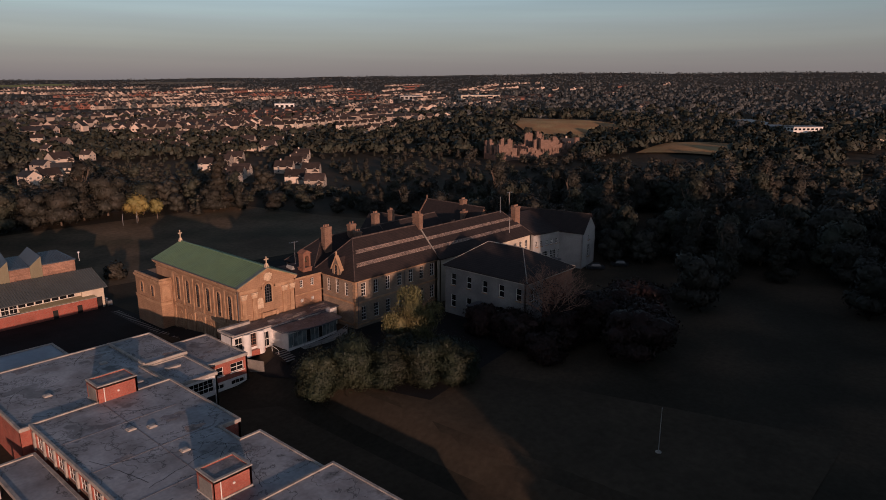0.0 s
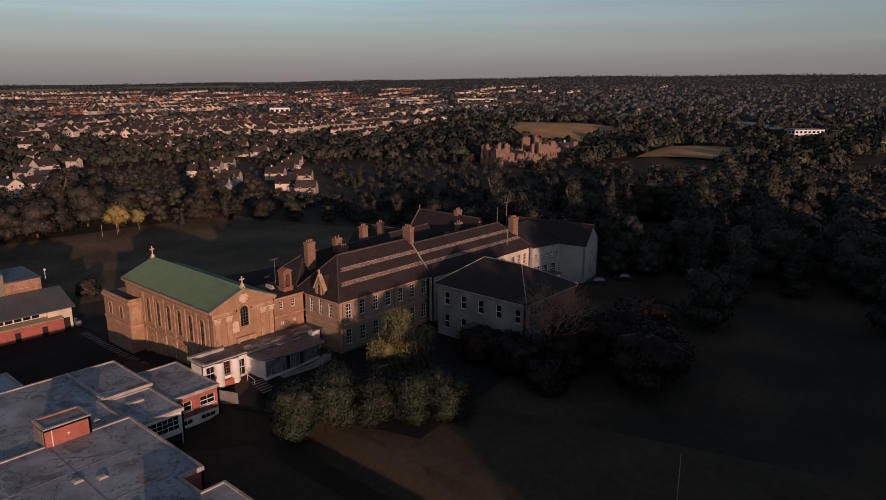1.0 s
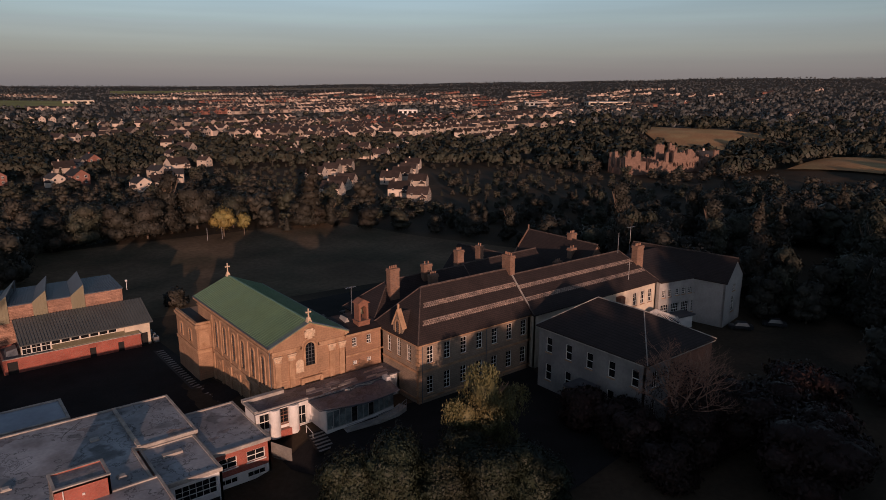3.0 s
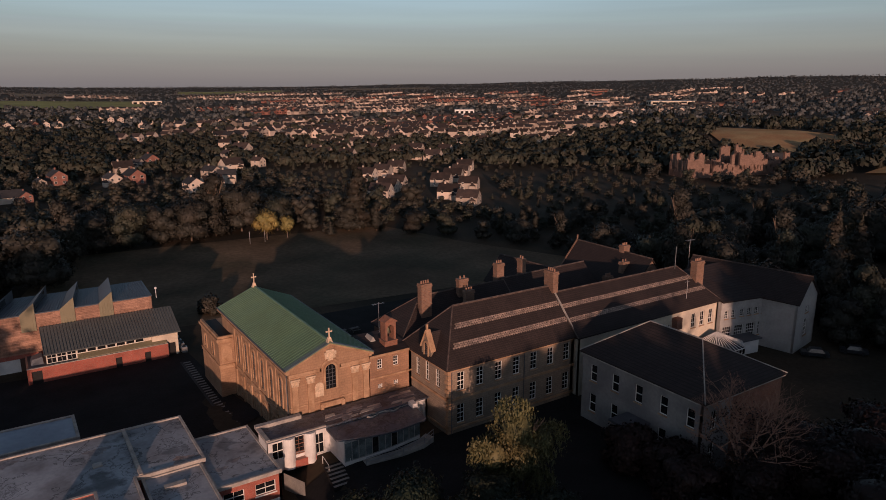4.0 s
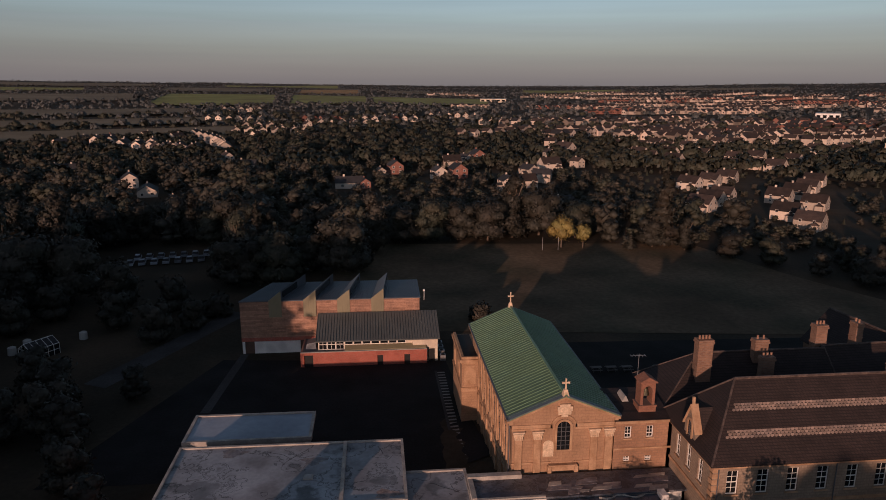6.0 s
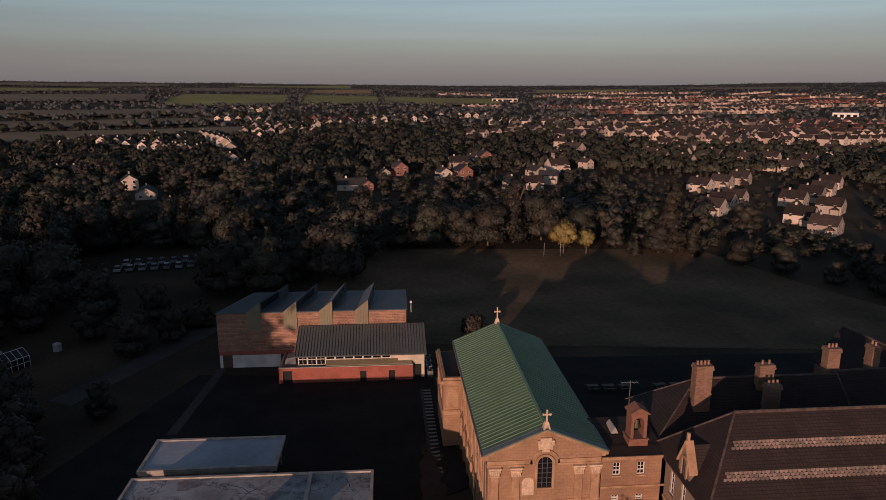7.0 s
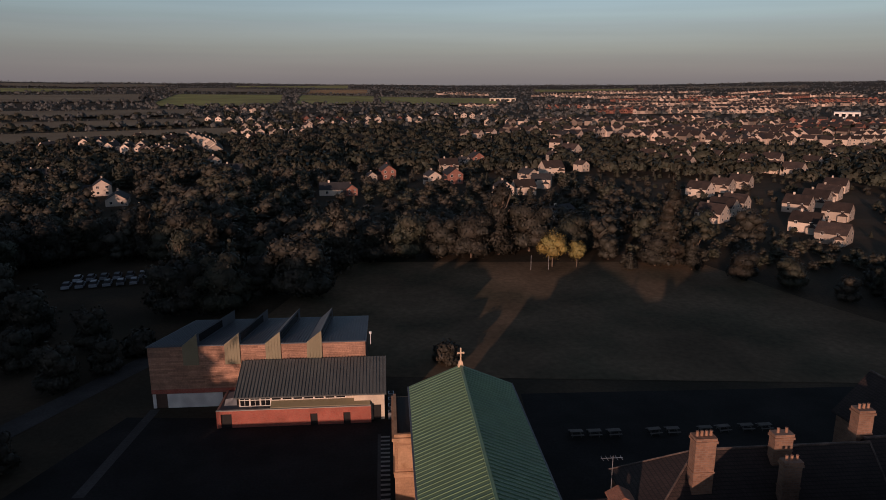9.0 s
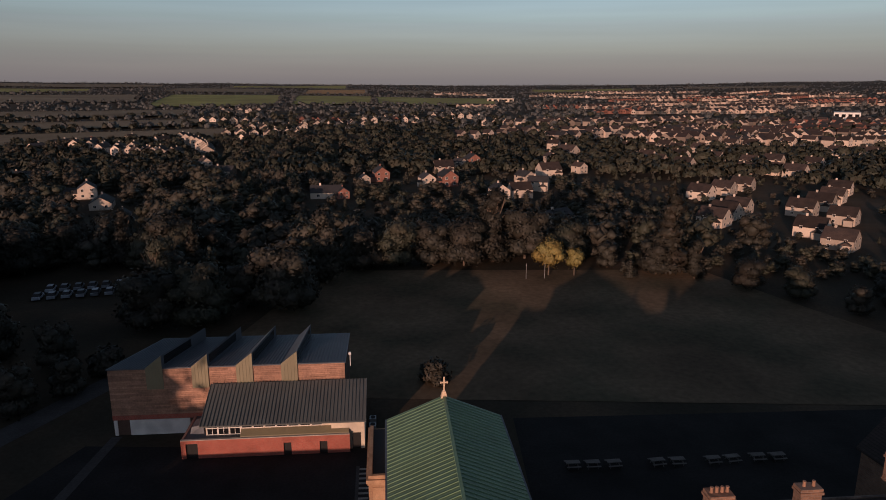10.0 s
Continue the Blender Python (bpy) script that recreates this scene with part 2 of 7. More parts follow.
LEAF_DARK = leaf_material("dark_leaves", (0.033, 0.031, 0.024), (0.039, 0.033, 0.025))
LEAF_OLIVE = leaf_material("olive_leaves", (0.040, 0.042, 0.029), (0.049, 0.044, 0.030))
LEAF_SHRUB = leaf_material("shrub_leaves", (0.022, 0.029, 0.017), (0.027, 0.030, 0.017))
# far foliage greyed and paled: distance haze is put into the base colour
LEAF_FAR_HAZED = leaf_material("far_leaves_hazed", (0.083, 0.087, 0.086), (0.088, 0.087, 0.082))
LEAF_YELLOW = leaf_material("yellow_leaves", (0.23, 0.165, 0.05), (0.18, 0.15, 0.05))
LEAF_WILLOW = leaf_material("willow_leaves", (0.10, 0.095, 0.04), (0.125, 0.105, 0.045))
LEAF_RED = leaf_material("copper_beech_leaves", (0.026, 0.012, 0.010), (0.020, 0.011, 0.009))
LEAF_CONIFER = leaf_material("conifer_needles", (0.030, 0.028, 0.020), (0.036, 0.028, 0.020))
GRASS = material("lawn_grass", (0.044, 0.036, 0.025), 0.95, 0.1, vary=0.25, scale=0.06, fine=1.5, tint=(0.066, 0.047, 0.031), bump=0.5)
DRY_GRASS = material("dry_playing_field_grass", (0.130, 0.092, 0.059), 0.95, 0.1, vary=0.3, scale=0.05, fine=0.9, tint=(0.084, 0.068, 0.043), bump=0.4)
STUBBLE = material("golden_stubble", (0.36, 0.21, 0.10), 0.95, 0.1, vary=0.2, scale=0.04, fine=0.6, tint=(0.36, 0.25, 0.12))
PASTURE = material("far_pasture", (0.27, 0.27, 0.09), 0.95, 0.1, vary=0.2, scale=0.01, fine=0.3, tint=(0.25, 0.22, 0.08))
FIELD_BROWN = material("dull_far_field", (0.20, 0.16, 0.105), 0.95, 0.1, vary=0.2, scale=0.01, fine=0.3)

# ---------------------------------------------------------------- mesh helpers
ORIGIN = {}


def link(name, bm, mat, smooth=False):
    me = bpy.data.meshes.new(name)
    bm.to_mesh(me)
    bm.free()
    for m in (mat if isinstance(mat, (list, tuple)) else (mat,)):
        me.materials.append(m)
    if smooth:
        for p in me.polygons:
            p.use_smooth = True
    return new(name, me)


def thing(name, base, label, category, group="", kind=""):
    """A thing: an Empty at its base, whose parts are built in world coordinates."""
    ob = new(name)
    ob.location = base
    ob.empty_display_size = 0.3
    ORIGIN[ob.name] = Vector(base)
    return tagged(ob, label, category, group, kind)


def part(name, bm, mat, parent, label="", smooth=False, kind=""):
    off = ORIGIN.get(parent.name, Vector())
    bmesh.ops.translate(bm, verts=bm.verts, vec=-off)
    ob = link(name, bm, mat, smooth)
    ob.parent = parent
    ORIGIN[ob.name] = off
    return tagged(ob, label, kind=kind)


def structure(name, bm, mat, label, category, smooth=False, kind="structure"):
    return tagged(link(name, bm, mat, smooth), label, category, kind=kind)


def face(bm, pts, mi=0):
    f = bm.faces.new([bm.verts.new(p) for p in pts])
    f.material_index = mi
    return f


def box(bm, x0, x1, y0, y1, z0, z1, mi=0):
    v = [bm.verts.new((x, y, z)) for z in (z0, z1) for x, y in ((x0, y0), (x1, y0), (x1, y1), (x0, y1))]
    for q in ((3, 2, 1, 0), (4, 5, 6, 7), (0, 1, 5, 4), (1, 2, 6, 5), (2, 3, 7, 6), (3, 0, 4, 7)):
        bm.faces.new([v[i] for i in q]).material_index = mi
    return v


def hull(bm, bottom, top, mi=0):
    """A solid between two rings with the same number of points, counted anticlockwise from above."""
    a, b = [bm.verts.new(p) for p in bottom], [bm.verts.new(p) for p in top]
    n = len(a)
    bm.faces.new(a[::-1]).material_index = mi
    bm.faces.new(b).material_index = mi
    for i in range(n):
        bm.faces.new((a[i], a[(i + 1) % n], b[(i + 1) % n], b[i])).material_index = mi


def prism(bm, ring, z0, z1, mi=0):
    hull(bm, [(x, y, z0) for x, y in ring], [(x, y, z1) for x, y in ring], mi)


def slab(bm, quad, thick, mi=0):
    """A sloping slab: quad is its top, anticlockwise from above."""
    hull(bm, [(x, y, z - thick) for x, y, z in quad], quad, mi)


def tube(bm, a, b, r0, r1=None, n=8, mi=0):
    a, b = Vector(a), Vector(b)
    r1 = r0 if r1 is None else r1
    d = (b - a).normalized()
    u = d.orthogonal().normalized()
    w = d.cross(u)
    ra = [bm.verts.new(a + (u * math.cos(t) + w * math.sin(t)) * r0) for t in (2 * math.pi * i / n for i in range(n))]
    rb = [bm.verts.new(b + (u * math.cos(t) + w * math.sin(t)) * r1) for t in (2 * math.pi * i / n for i in range(n))]
    bm.faces.new(ra[::-1]).material_index = mi
    bm.faces.new(rb).material_index = mi
    for i in range(n):
        bm.faces.new((ra[i], ra[(i + 1) % n], rb[(i + 1) % n], rb[i])).material_index = mi


def B():
    return bmesh.new()


class Wall:
    """A vertical wall's own axes: along u from a to b, outward to the right of that way; p(s, out, z) gives the world's place."""
    def __init__(self, a, b):
        self.a = Vector((*a, 0))
        d = Vector((b[0] - a[0], b[1] - a[1], 0))
        self.length = d.length
        self.u = d.normalized()
        self.n = Vector((self.u.y, -self.u.x, 0))

    def p(self, s, out, z):
        return self.a + self.u * s + self.n * out + Vector((0, 0, z))

    def block(self, bm, s0, s1, o0, o1, z0, z1, mi=0):
        hull(bm, [self.p(s0, o1, z0), self.p(s1, o1, z0), self.p(s1, o0, z0), self.p(s0, o0, z0)],
             [self.p(s0, o1, z1), self.p(s1, o1, z1), self.p(s1, o0, z1), self.p(s0, o0, z1)], mi)


def arch(s, w, z0, z1, n=8):
    """The outline of a round-headed opening, in (s, z), anticlockwise as seen from outside."""
    r = w / 2
    pts = [(s - r, z0), (s + r, z0)]
    pts += [(s + r * math.cos(t), z1 - r + r * math.sin(t)) for t in (math.pi * i / n for i in range(n + 1))]
    return pts


def wall_with_holes(bm, wall, s0, s1, z0, z1, thick, holes, mi=0):
    """A wall panel with rectangular openings (s0, s1, z0, z1) cut right through it."""
    ss = sorted({s0, s1, *(h[0] for h in holes), *(h[1] for h in holes)})
    zs = sorted({z0, z1, *(h[2] for h in holes), *(h[3] for h in holes)})
    def solid(i, j):
        if not (0 <= i < len(ss) - 1 and 0 <= j < len(zs) - 1):
            return False
        cs, cz = (ss[i] + ss[i + 1]) / 2, (zs[j] + zs[j + 1]) / 2
        return not any(h[0] < cs < h[1] and h[2] < cz < h[3] for h in holes)
    for i in range(len(ss) - 1):
        for j in range(len(zs) - 1):
            if not solid(i, j):
                continue
            a, b, c, d = ss[i], ss[i + 1], zs[j], zs[j + 1]
            face(bm, (wall.p(a, 0, c), wall.p(b, 0, c), wall.p(b, 0, d), wall.p(a, 0, d)), mi)
            face(bm, (wall.p(b, -thick, c), wall.p(a, -thick, c), wall.p(a, -thick, d), wall.p(b, -thick, d)), mi)
            if not solid(i - 1, j):
                face(bm, (wall.p(a, -thick, c), wall.p(a, 0, c), wall.p(a, 0, d), wall.p(a, -thick, d)), mi)
            if not solid(i + 1, j):
                face(bm, (wall.p(b, 0, c), wall.p(b, -thick, c), wall.p(b, -thick, d), wall.p(b, 0, d)), mi)
            if not solid(i, j - 1):
                face(bm, (wall.p(a, -thick, c), wall.p(b, -thick, c), wall.p(b, 0, c), wall.p(a, 0, c)), mi)
            if not solid(i, j + 1):
                face(bm, (wall.p(a, 0, d), wall.p(b, 0, d), wall.p(b, -thick, d), wall.p(a, -thick, d)), mi)


def sash(parent, wall, s, w, z0, z1, cols=2, rows=4, inset=0.16, sill=True, frame_mat=None, surround=0.0, mid=True):
    """A window in an opening: frame and bars, a pane, and a sill."""
    fm = frame_mat or FRAME
    bm = B()
    t = 0.09
    a, b = s - w / 2, s + w / 2
    for s0, s1, c, d in ((a, a + t, z0, z1), (b - t, b, z0, z1), (a + t, b - t, z0, z0 + t), (a + t, b - t, z1 - t, z1)):
        wall.block(bm, s0, s1, -inset - 0.06, -inset + 0.03, c, d)
    win = part("window", bm, fm, parent)
    bm = B()
    for i in range(1, cols):
        x = a + t + (w - 2 * t) * i / cols
        wall.block(bm, x - 0.025, x + 0.025, -inset - 0.04, -inset + 0.01, z0 + t, z1 - t)
    for j in range(1, rows):
        z = z0 + t + (z1 - z0 - 2 * t) * j / rows
        k = 0.05 if mid and j == rows // 2 else 0.022
        wall.block(bm, a + t, b - t, -inset - 0.04, -inset + 0.012, z - k, z + k)
    if cols > 1 or rows > 1:
        part("glazing_bar", bm, fm, win)
    else:
        bm.free()
    bm = B()
    face(bm, (wall.p(a + t, -inset - 0.02, z0 + t), wall.p(b - t, -inset - 0.02, z0 + t), wall.p(b - t, -inset - 0.02, z1 - t), wall.p(a + t, -inset - 0.02, z1 - t)))
    part("pane", bm, GLASS, win)
    if sill:
        bm = B()
        wall.block(bm, a - 0.1, b + 0.1, -0.05, 0.10, z0 - 0.14, z0 - 0.002)
        part("sill", bm, STONE_TRIM if fm is FRAME else fm, win)
    return win


def chimney(parent, x, y, z0, z1, w, d, pots, mat=None):
    mat = mat or RED_STONE
    bm = B()
    box(bm, x - w / 2, x + w / 2, y - d / 2, y + d / 2, z0, z1 - 0.45)
    box(bm, x - w / 2 - 0.10, x + w / 2 + 0.10, y - d / 2 - 0.10, y + d / 2 + 0.10, z1 - 0.45, z1 - 0.25)
    box(bm, x - w / 2 - 0.04, x + w / 2 + 0.04, y - d / 2 - 0.04, y + d / 2 + 0.04, z1 - 0.25, z1)
    box(bm, x - w / 2 - 0.06, x + w / 2 + 0.06, y - d / 2 - 0.06, y + d / 2 + 0.06, z0 + (z1 - z0) * 0.45, z0 + (z1 - z0) * 0.45 + 0.12)
    st = part("chimney", bm, mat, parent)
    for i in range(pots):
        bm = B()
        px = x + (w if w > d else 0) * ((i + 0.5) / pots - 0.5) * 0.9
        py = y + (0 if w > d else d) * ((i + 0.5) / pots - 0.5) * 0.9
        tube(bm, (px, py, z1), (px, py, z1 + 0.36), 0.13, 0.10, 8)
        tube(bm, (px, py, z1 + 0.36), (px, py, z1 + 0.43), 0.13, 0.13, 8)
        part("chimney_pot", bm, TERRACOTTA, st)
    return st


# ---------------------------------------------------------------- ground
def smooth(v, a, b):
    t = min(1.0, max(0.0, (v - a) / (b - a)))
    return t * t * (3 - 2 * t)


HILLS_AZ = (-180, -60, -40, -28, -10, 5, 15, 25, 38, 48, 57, 66, 82, 100, 140, 180)
HILLS_Z = (60, 62, 70, 66, 58, 48, 45, 55, 72, 82, 95, 100, 98, 90, 60, 60)


def ground_z(x, y):
    """The lie of the land: a terrace in front of the old buildings, level playing ground, hills far off."""
    terrace = 2.9 * smooth(x, -11, -3) * smooth(-y, -32, -2)
    terrace += 1.6 * smooth(y, 84, 130) * smooth(x, -45, -25) * smooth(-x, -125, -85) * smooth(-y, -190, -140)
    r = math.hypot(x, y)
    terrace += 9.5 * smooth(135 - math.hypot(x - 530, y - 280), 0, 110) + 6.0 * smooth(75 - math.hypot(x - 388, y - 72), 0, 60)
    if r < 500:
        return terrace
    az = math.degrees(math.atan2(x, y))
    top = float(np.interp(az, HILLS_AZ, HILLS_Z))
    k = min(1.0, (r - 500) / 3500)
    roll = noise.noise(Vector((x / 420, y / 420, 0))) * 9 * k + noise.noise(Vector((x / 900, y / 900, 3))) * 8 * k
    return terrace + top * k ** (1.0 + .5 * smooth(az, -2, 14)) + roll


def build_ground():
    steps = [0.0]
    while steps[-1] < 4850:
        steps.append(steps[-1] + max(4.0, steps[-1] * 0.055))
    axis = [-s for s in steps[:0:-1]] + steps
    n = len(axis)
    verts = [(x, y, ground_z(x, y)) for y in axis for x in axis]
    faces = [(j * n + i, j * n + i + 1, (j + 1) * n + i + 1, (j + 1) * n + i) for j in range(n - 1) for i in range(n - 1)]
    me = bpy.data.meshes.new("ground")
    me.from_pydata(verts, [], faces)
    me.materials.append(GRASS)
    for p in me.polygons:
        p.use_smooth = True
    tagged(new("ground", me), "rough dark green grass land rising to far hills", "ground", kind="structure")


build_ground()


def sheet(name, ring, mat, label, category, lift=0.03, step=4.0):
    """A thin paved or sown sheet that follows the ground inside a convex ring."""
    xs, ys = [p[0] for p in ring], [p[1] for p in ring]
    nx, ny = max(2, int((max(xs) - min(xs)) / step)), max(2, int((max(ys) - min(ys)) / step))
    bm = B()
    # a ring-shaped grid: the ring's corners are blended bilinearly
    a, b, c, d = [Vector((*p, 0)) for p in ring]
    grid = []
    for j in range(ny + 1):
        row = []
        for i in range(nx + 1):
            u, v = i / nx, j / ny
            p = a * (1 - u) * (1 - v) + b * u * (1 - v) + c * u * v + d * (1 - u) * v
            row.append(bm.verts.new((p.x, p.y, ground_z(p.x, p.y) + lift)))
        grid.append(row)
    for j in range(ny):
        for i in range(nx):
            bm.faces.new((grid[j][i], grid[j][i + 1], grid[j + 1][i + 1], grid[j + 1][i]))
    return structure(name, bm, mat, label, category, smooth=True)


sheet("pavement", ((-60, 12), (-5.4, 12), (-7.6, 46), (-46, 50)), ASPHALT, "dark asphalt school yard", "yard")
sheet("pavement", ((-42, 65), (104, 48), (72, 124), (-22, 131)), DRY_GRASS, "dry mown playing field grass", "playing field", lift=0.05)
sheet("road", ((0, -38), (25, -35), (34, -8), (-9, -8)), ASPHALT, "dark tarmac drive in front of the old wing", "drive", lift=0.06)
sheet("pavement", ((9, 12), (70, 12), (68, 51), (12, 53)), ASPHALT, "dark asphalt rear yard", "yard")
sheet("pavement", ((-45.2, 30), (-43.8, 30), (-42.0, 52.2), (-43.4, 52.2)), WORN_TARMAC, "worn tarmac path to the sports hall", "path", lift=0.05)
sheet("road", ((-66, 42), (-62, 40), (-46, 75), (-50, 77)), WORN_TARMAC, "worn tarmac track beside the sports hall", "track", lift=0.05)
sheet("pavement", ((-9.75, 12), (-9.35, 12), (-9.55, 42), (-9.95, 42)), WORN_TARMAC, "pale kerb line along the chapel path", "path", lift=0.06)
# paler brown sheet over the front lawn, coloured to brighten its sunlit patch
LIT_LAWN = material("sunlit_front_lawn", (0.066, 0.050, 0.034), 0.95, 0.1, vary=0.25, scale=0.08, fine=1.2, tint=(0.056, 0.043, 0.029), bump=0.5)
sheet("pavement", ((-21.5, -84), (26, -84), (12, -36), (-20, -13)), LIT_LAWN, "front lawn grass, paler for its sunlit patch", "lawn", lift=0.05)

# ---------------------------------------------------------------- chapel
def arched_window(parent, wall, s, w, z0, z1, bars=3, proud=0.14, glass=GLASS):
    """A round-headed window: a moulded stone surround standing proud, glazing bars and a dark pane."""
    outer, inner = arch(s, w + 0.5, z0 - 0.1, z1 + 0.25, 10), arch(s, w, z0, z1, 10)
    bm = B()
    n = len(outer)
    for i in range(n):
        (a0, a1), (b0, b1), (c0, c1), (d0, d1) = outer[i], outer[(i + 1) % n], inner[(i + 1) % n], inner[i]
        face(bm, (wall.p(a0, proud, a1), wall.p(b0, proud, b1), wall.p(c0, proud, c1), wall.p(d0, proud, d1)))
        face(bm, (wall.p(a0, 0, a1), wall.p(b0, 0, b1), wall.p(b0, proud, b1), wall.p(a0, proud, a1)))
        face(bm, (wall.p(d0, proud, d1), wall.p(c0, proud, c1), wall.p(c0, 0.01, c1), wall.p(d0, 0.01, d1)))
    win = part("window", bm, STONE_TRIM, parent)
    bm = B()
    face(bm, [wall.p(a, 0.02, z) for a, z in inner])
    part("pane", bm, glass, win)
    bm = B()
    for i in range(1, bars):
        x = s - w / 2 + w * i / bars
        wall.block(bm, x - 0.03, x + 0.03, 0.02, 0.06, z0, z1 - w * 0.12)
    for k in range(1, 6):
        z = z0 + (z1 - w / 2 - z0) * k / 5
        wall.block(bm, s - w / 2, s + w / 2, 0.02, 0.055, z - 0.025, z + 0.025)
    part("glazing_bar", bm, LEAD if glass is GLASS else STONE_TRIM, win)
    return win


def cross(parent, x, y, z, h=1.5):
    bm = B()
    hull(bm, [(x - .34, y - .34, z - .35), (x + .34, y - .34, z - .35), (x + .34, y + .34, z - .35), (x - .34, y + .34, z - .35)],
         [(x - .17, y - .17, z + .35), (x + .17, y - .17, z + .35), (x + .17, y + .17, z + .35), (x - .17, y + .17, z + .35)])
    box(bm, x - .075, x + .075, y - .075, y + .075, z + .35, z + h)
    box(bm, x - .34, x + .34, y - .07, y + .07, z + h * .64, z + h * .64 + .15)
    for dx, dz in ((-.34, .075), (.34, .075)):
        box(bm, x + dx - .07, x + dx + .07, y - .08, y + .08, z + h * .64 + dz - .11, z + h * .64 + dz + .11)
    part("cross", bm, STONE_PALE, parent)


VERGE = material("dull_blue_green_lead", (0.10, 0.12, 0.13), 0.5, 0.4, vary=0.2, scale=0.8)


def build_chapel():
    ch = thing("chapel", (0, 15, 0), "sandstone chapel with a green copper gable roof and arched windows", "chapel")
    x0, x1, y0, y1, ze, zr = -5.45, 5.45, 0.0, 29.2, 12.6, 15.15
    west, east = Wall((x0, y1), (x0, y0)), Wall((x1, y0), (x1, y1))
    south, north = Wall((x0, y0), (x1, y0)), Wall((x1, y1), (x0, y1))
    for w in (west, east, south, north):
        bm = B()
        w.block(bm, 0.002, w.length - 0.002, -0.6, 0, -0.5, ze)
        if w in (south, north):   # gable
            n = w.length
            hull(bm, [w.p(0, 0, ze), w.p(n, 0, ze), w.p(n, -0.6, ze), w.p(0, -0.6, ze)],
                 [w.p(n / 2 - .02, 0, zr), w.p(n / 2 + .02, 0, zr), w.p(n / 2 + .02, -.6, zr), w.p(n / 2 - .02, -.6, zr)])
        part("wall", bm, STONE, ch)
    # roof slopes with standing seams
    for side in (-1, 1):
        e, ze2 = side * 5.95, 12.78
        q = [(0, -0.35, zr + .12), (0, y1 + .3, zr + .12), (e, y1 + .3, ze2), (e, -0.35, ze2)]
        bm = B()
        slab(bm, q if side < 0 else q[::-1], 0.16)
        roof = part("roof_slope", bm, COPPER, ch)
        bm = B()
        n = 46
        for i in range(n):
            y = -0.1 + (y1 + .2) * (i + .5) / n
            a, b = Vector((0.03 * side, y, zr + .12)), Vector((e, y, ze2))
            hull(bm, [(a.x, y - .035, a.z), (a.x, y + .035, a.z), (b.x, y + .035, b.z), (b.x, y - .035, b.z)][::side],
                 [(a.x, y - .03, a.z + .06), (a.x, y + .03, a.z + .06), (b.x, y + .03, b.z + .06), (b.x, y - .03, b.z + .06)][::side])
        part("roof_seam", bm, COPPER_EDGE, roof)
        bm = B()   # lead-dressed verge at the front
        q = [(0, -0.4, zr + .17), (0, .45, zr + .17), (e, .45, ze2 + .05), (e, -0.4, ze2 + .05)]
        slab(bm, q if side < 0 else q[::-1], 0.1)
        part("verge", bm, VERGE, roof)
        bm = B()   # gutter and moulded cornice
        w = west if side < 0 else east
        w.block(bm, -.25, w.length + .25, 0, .62, 12.3, 12.60)
        w.block(bm, -.15, w.length + .15, 0, .40, 12.05, 12.3)
        part("cornice", bm, STONE_TRIM, ch)
        bm = B()
        w.block(bm, -.3, w.length + .3, .50, .68, 12.60, 12.76)
        part("gutter", bm, LEAD, ch)
    for w in (south, north):   # raking cornices of the pediments
        bm = B()
        n = w.length
        for a, b in ((-.5, n / 2), (n + .5, n / 2)):
            za, zb = 12.62, zr + .04
            lo, hi = sorted((a, b))
            zl, zh = (za, zb) if a < b else (zb, za)
            hull(bm, [w.p(lo, .34, zl - .28), w.p(hi, .34, zh - .28), w.p(hi, 0, zh - .28), w.p(lo, 0, zl - .28)],
                 [w.p(lo, .34, zl + .02), w.p(hi, .34, zh + .02), w.p(hi, 0, zh + .02), w.p(lo, 0, zl + .02)])
        part("pediment_cornice", bm, STONE_TRIM, ch)
    bm = B()
    box(bm, -.14, .14, -.4, y1 + .35, zr + .06, zr + .24)
    part("ridge_cap", bm, COPPER_EDGE, ch)
    cross(ch, 0, -.05, zr + .38, 1.55)
    cross(ch, 0, y1 + .05, zr + .38, 1.9)
    # south front: entablature, pilasters with capitals, window, blocked panels
    for z0, z1, o in ((11.35, 11.55, .16), (11.55, 11.95, .10), (7.45, 7.6, .10)):
        for a, b in ((0.0, 4.2), (6.7, 10.9)):
            bm = B()
            south.block(bm, a - .1 * (a == 0), b + .1 * (b > 10), 0, o, z0, z1)
            part("string_course", bm, STONE_TRIM, ch)
    for s in (.62, 2.65, 8.75, 10.35):
        bm = B()
        south.block(bm, s - .38, s + .38, 0, .20, 6.4, 10.35)
        part("pilaster", bm, STONE_TRIM, ch)
        bm = B()
        for k, (o, zz, ww) in enumerate(((.22, 10.35, .42), (.30, 10.60, .46), (.36, 10.85, .54), (.42, 11.15, .62))):
            south.block(bm, s - ww, s + ww, 0, o, zz, zz + (.23 if k < 3 else .18))
        cap = part("capital", bm, STONE_PALE, ch)
        for k in range(5):
            bm = B()
            south.block(bm, s - .42 + k * .19, s - .34 + k * .19, .2, .42, 10.42, 10.98)
            part("carved_leaf", bm, STONE_PALE, cap)
    arched_window(ch, south, 5.45, 1.42, 8.95, 12.25, 3)
    bm = B()   # outer archivolt
    o, i = arch(5.45, 2.9, 11.2, 12.95, 12), arch(5.45, 2.5, 11.2, 12.75, 12)
    for k in range(2, len(o) - 1):
        face(bm, (south.p(o[k][0], .1, o[k][1]), south.p(o[k + 1][0], .1, o[k + 1][1]), south.p(i[k + 1][0], .1, i[k + 1][1]), south.p(i[k][0], .1, i[k][1])))
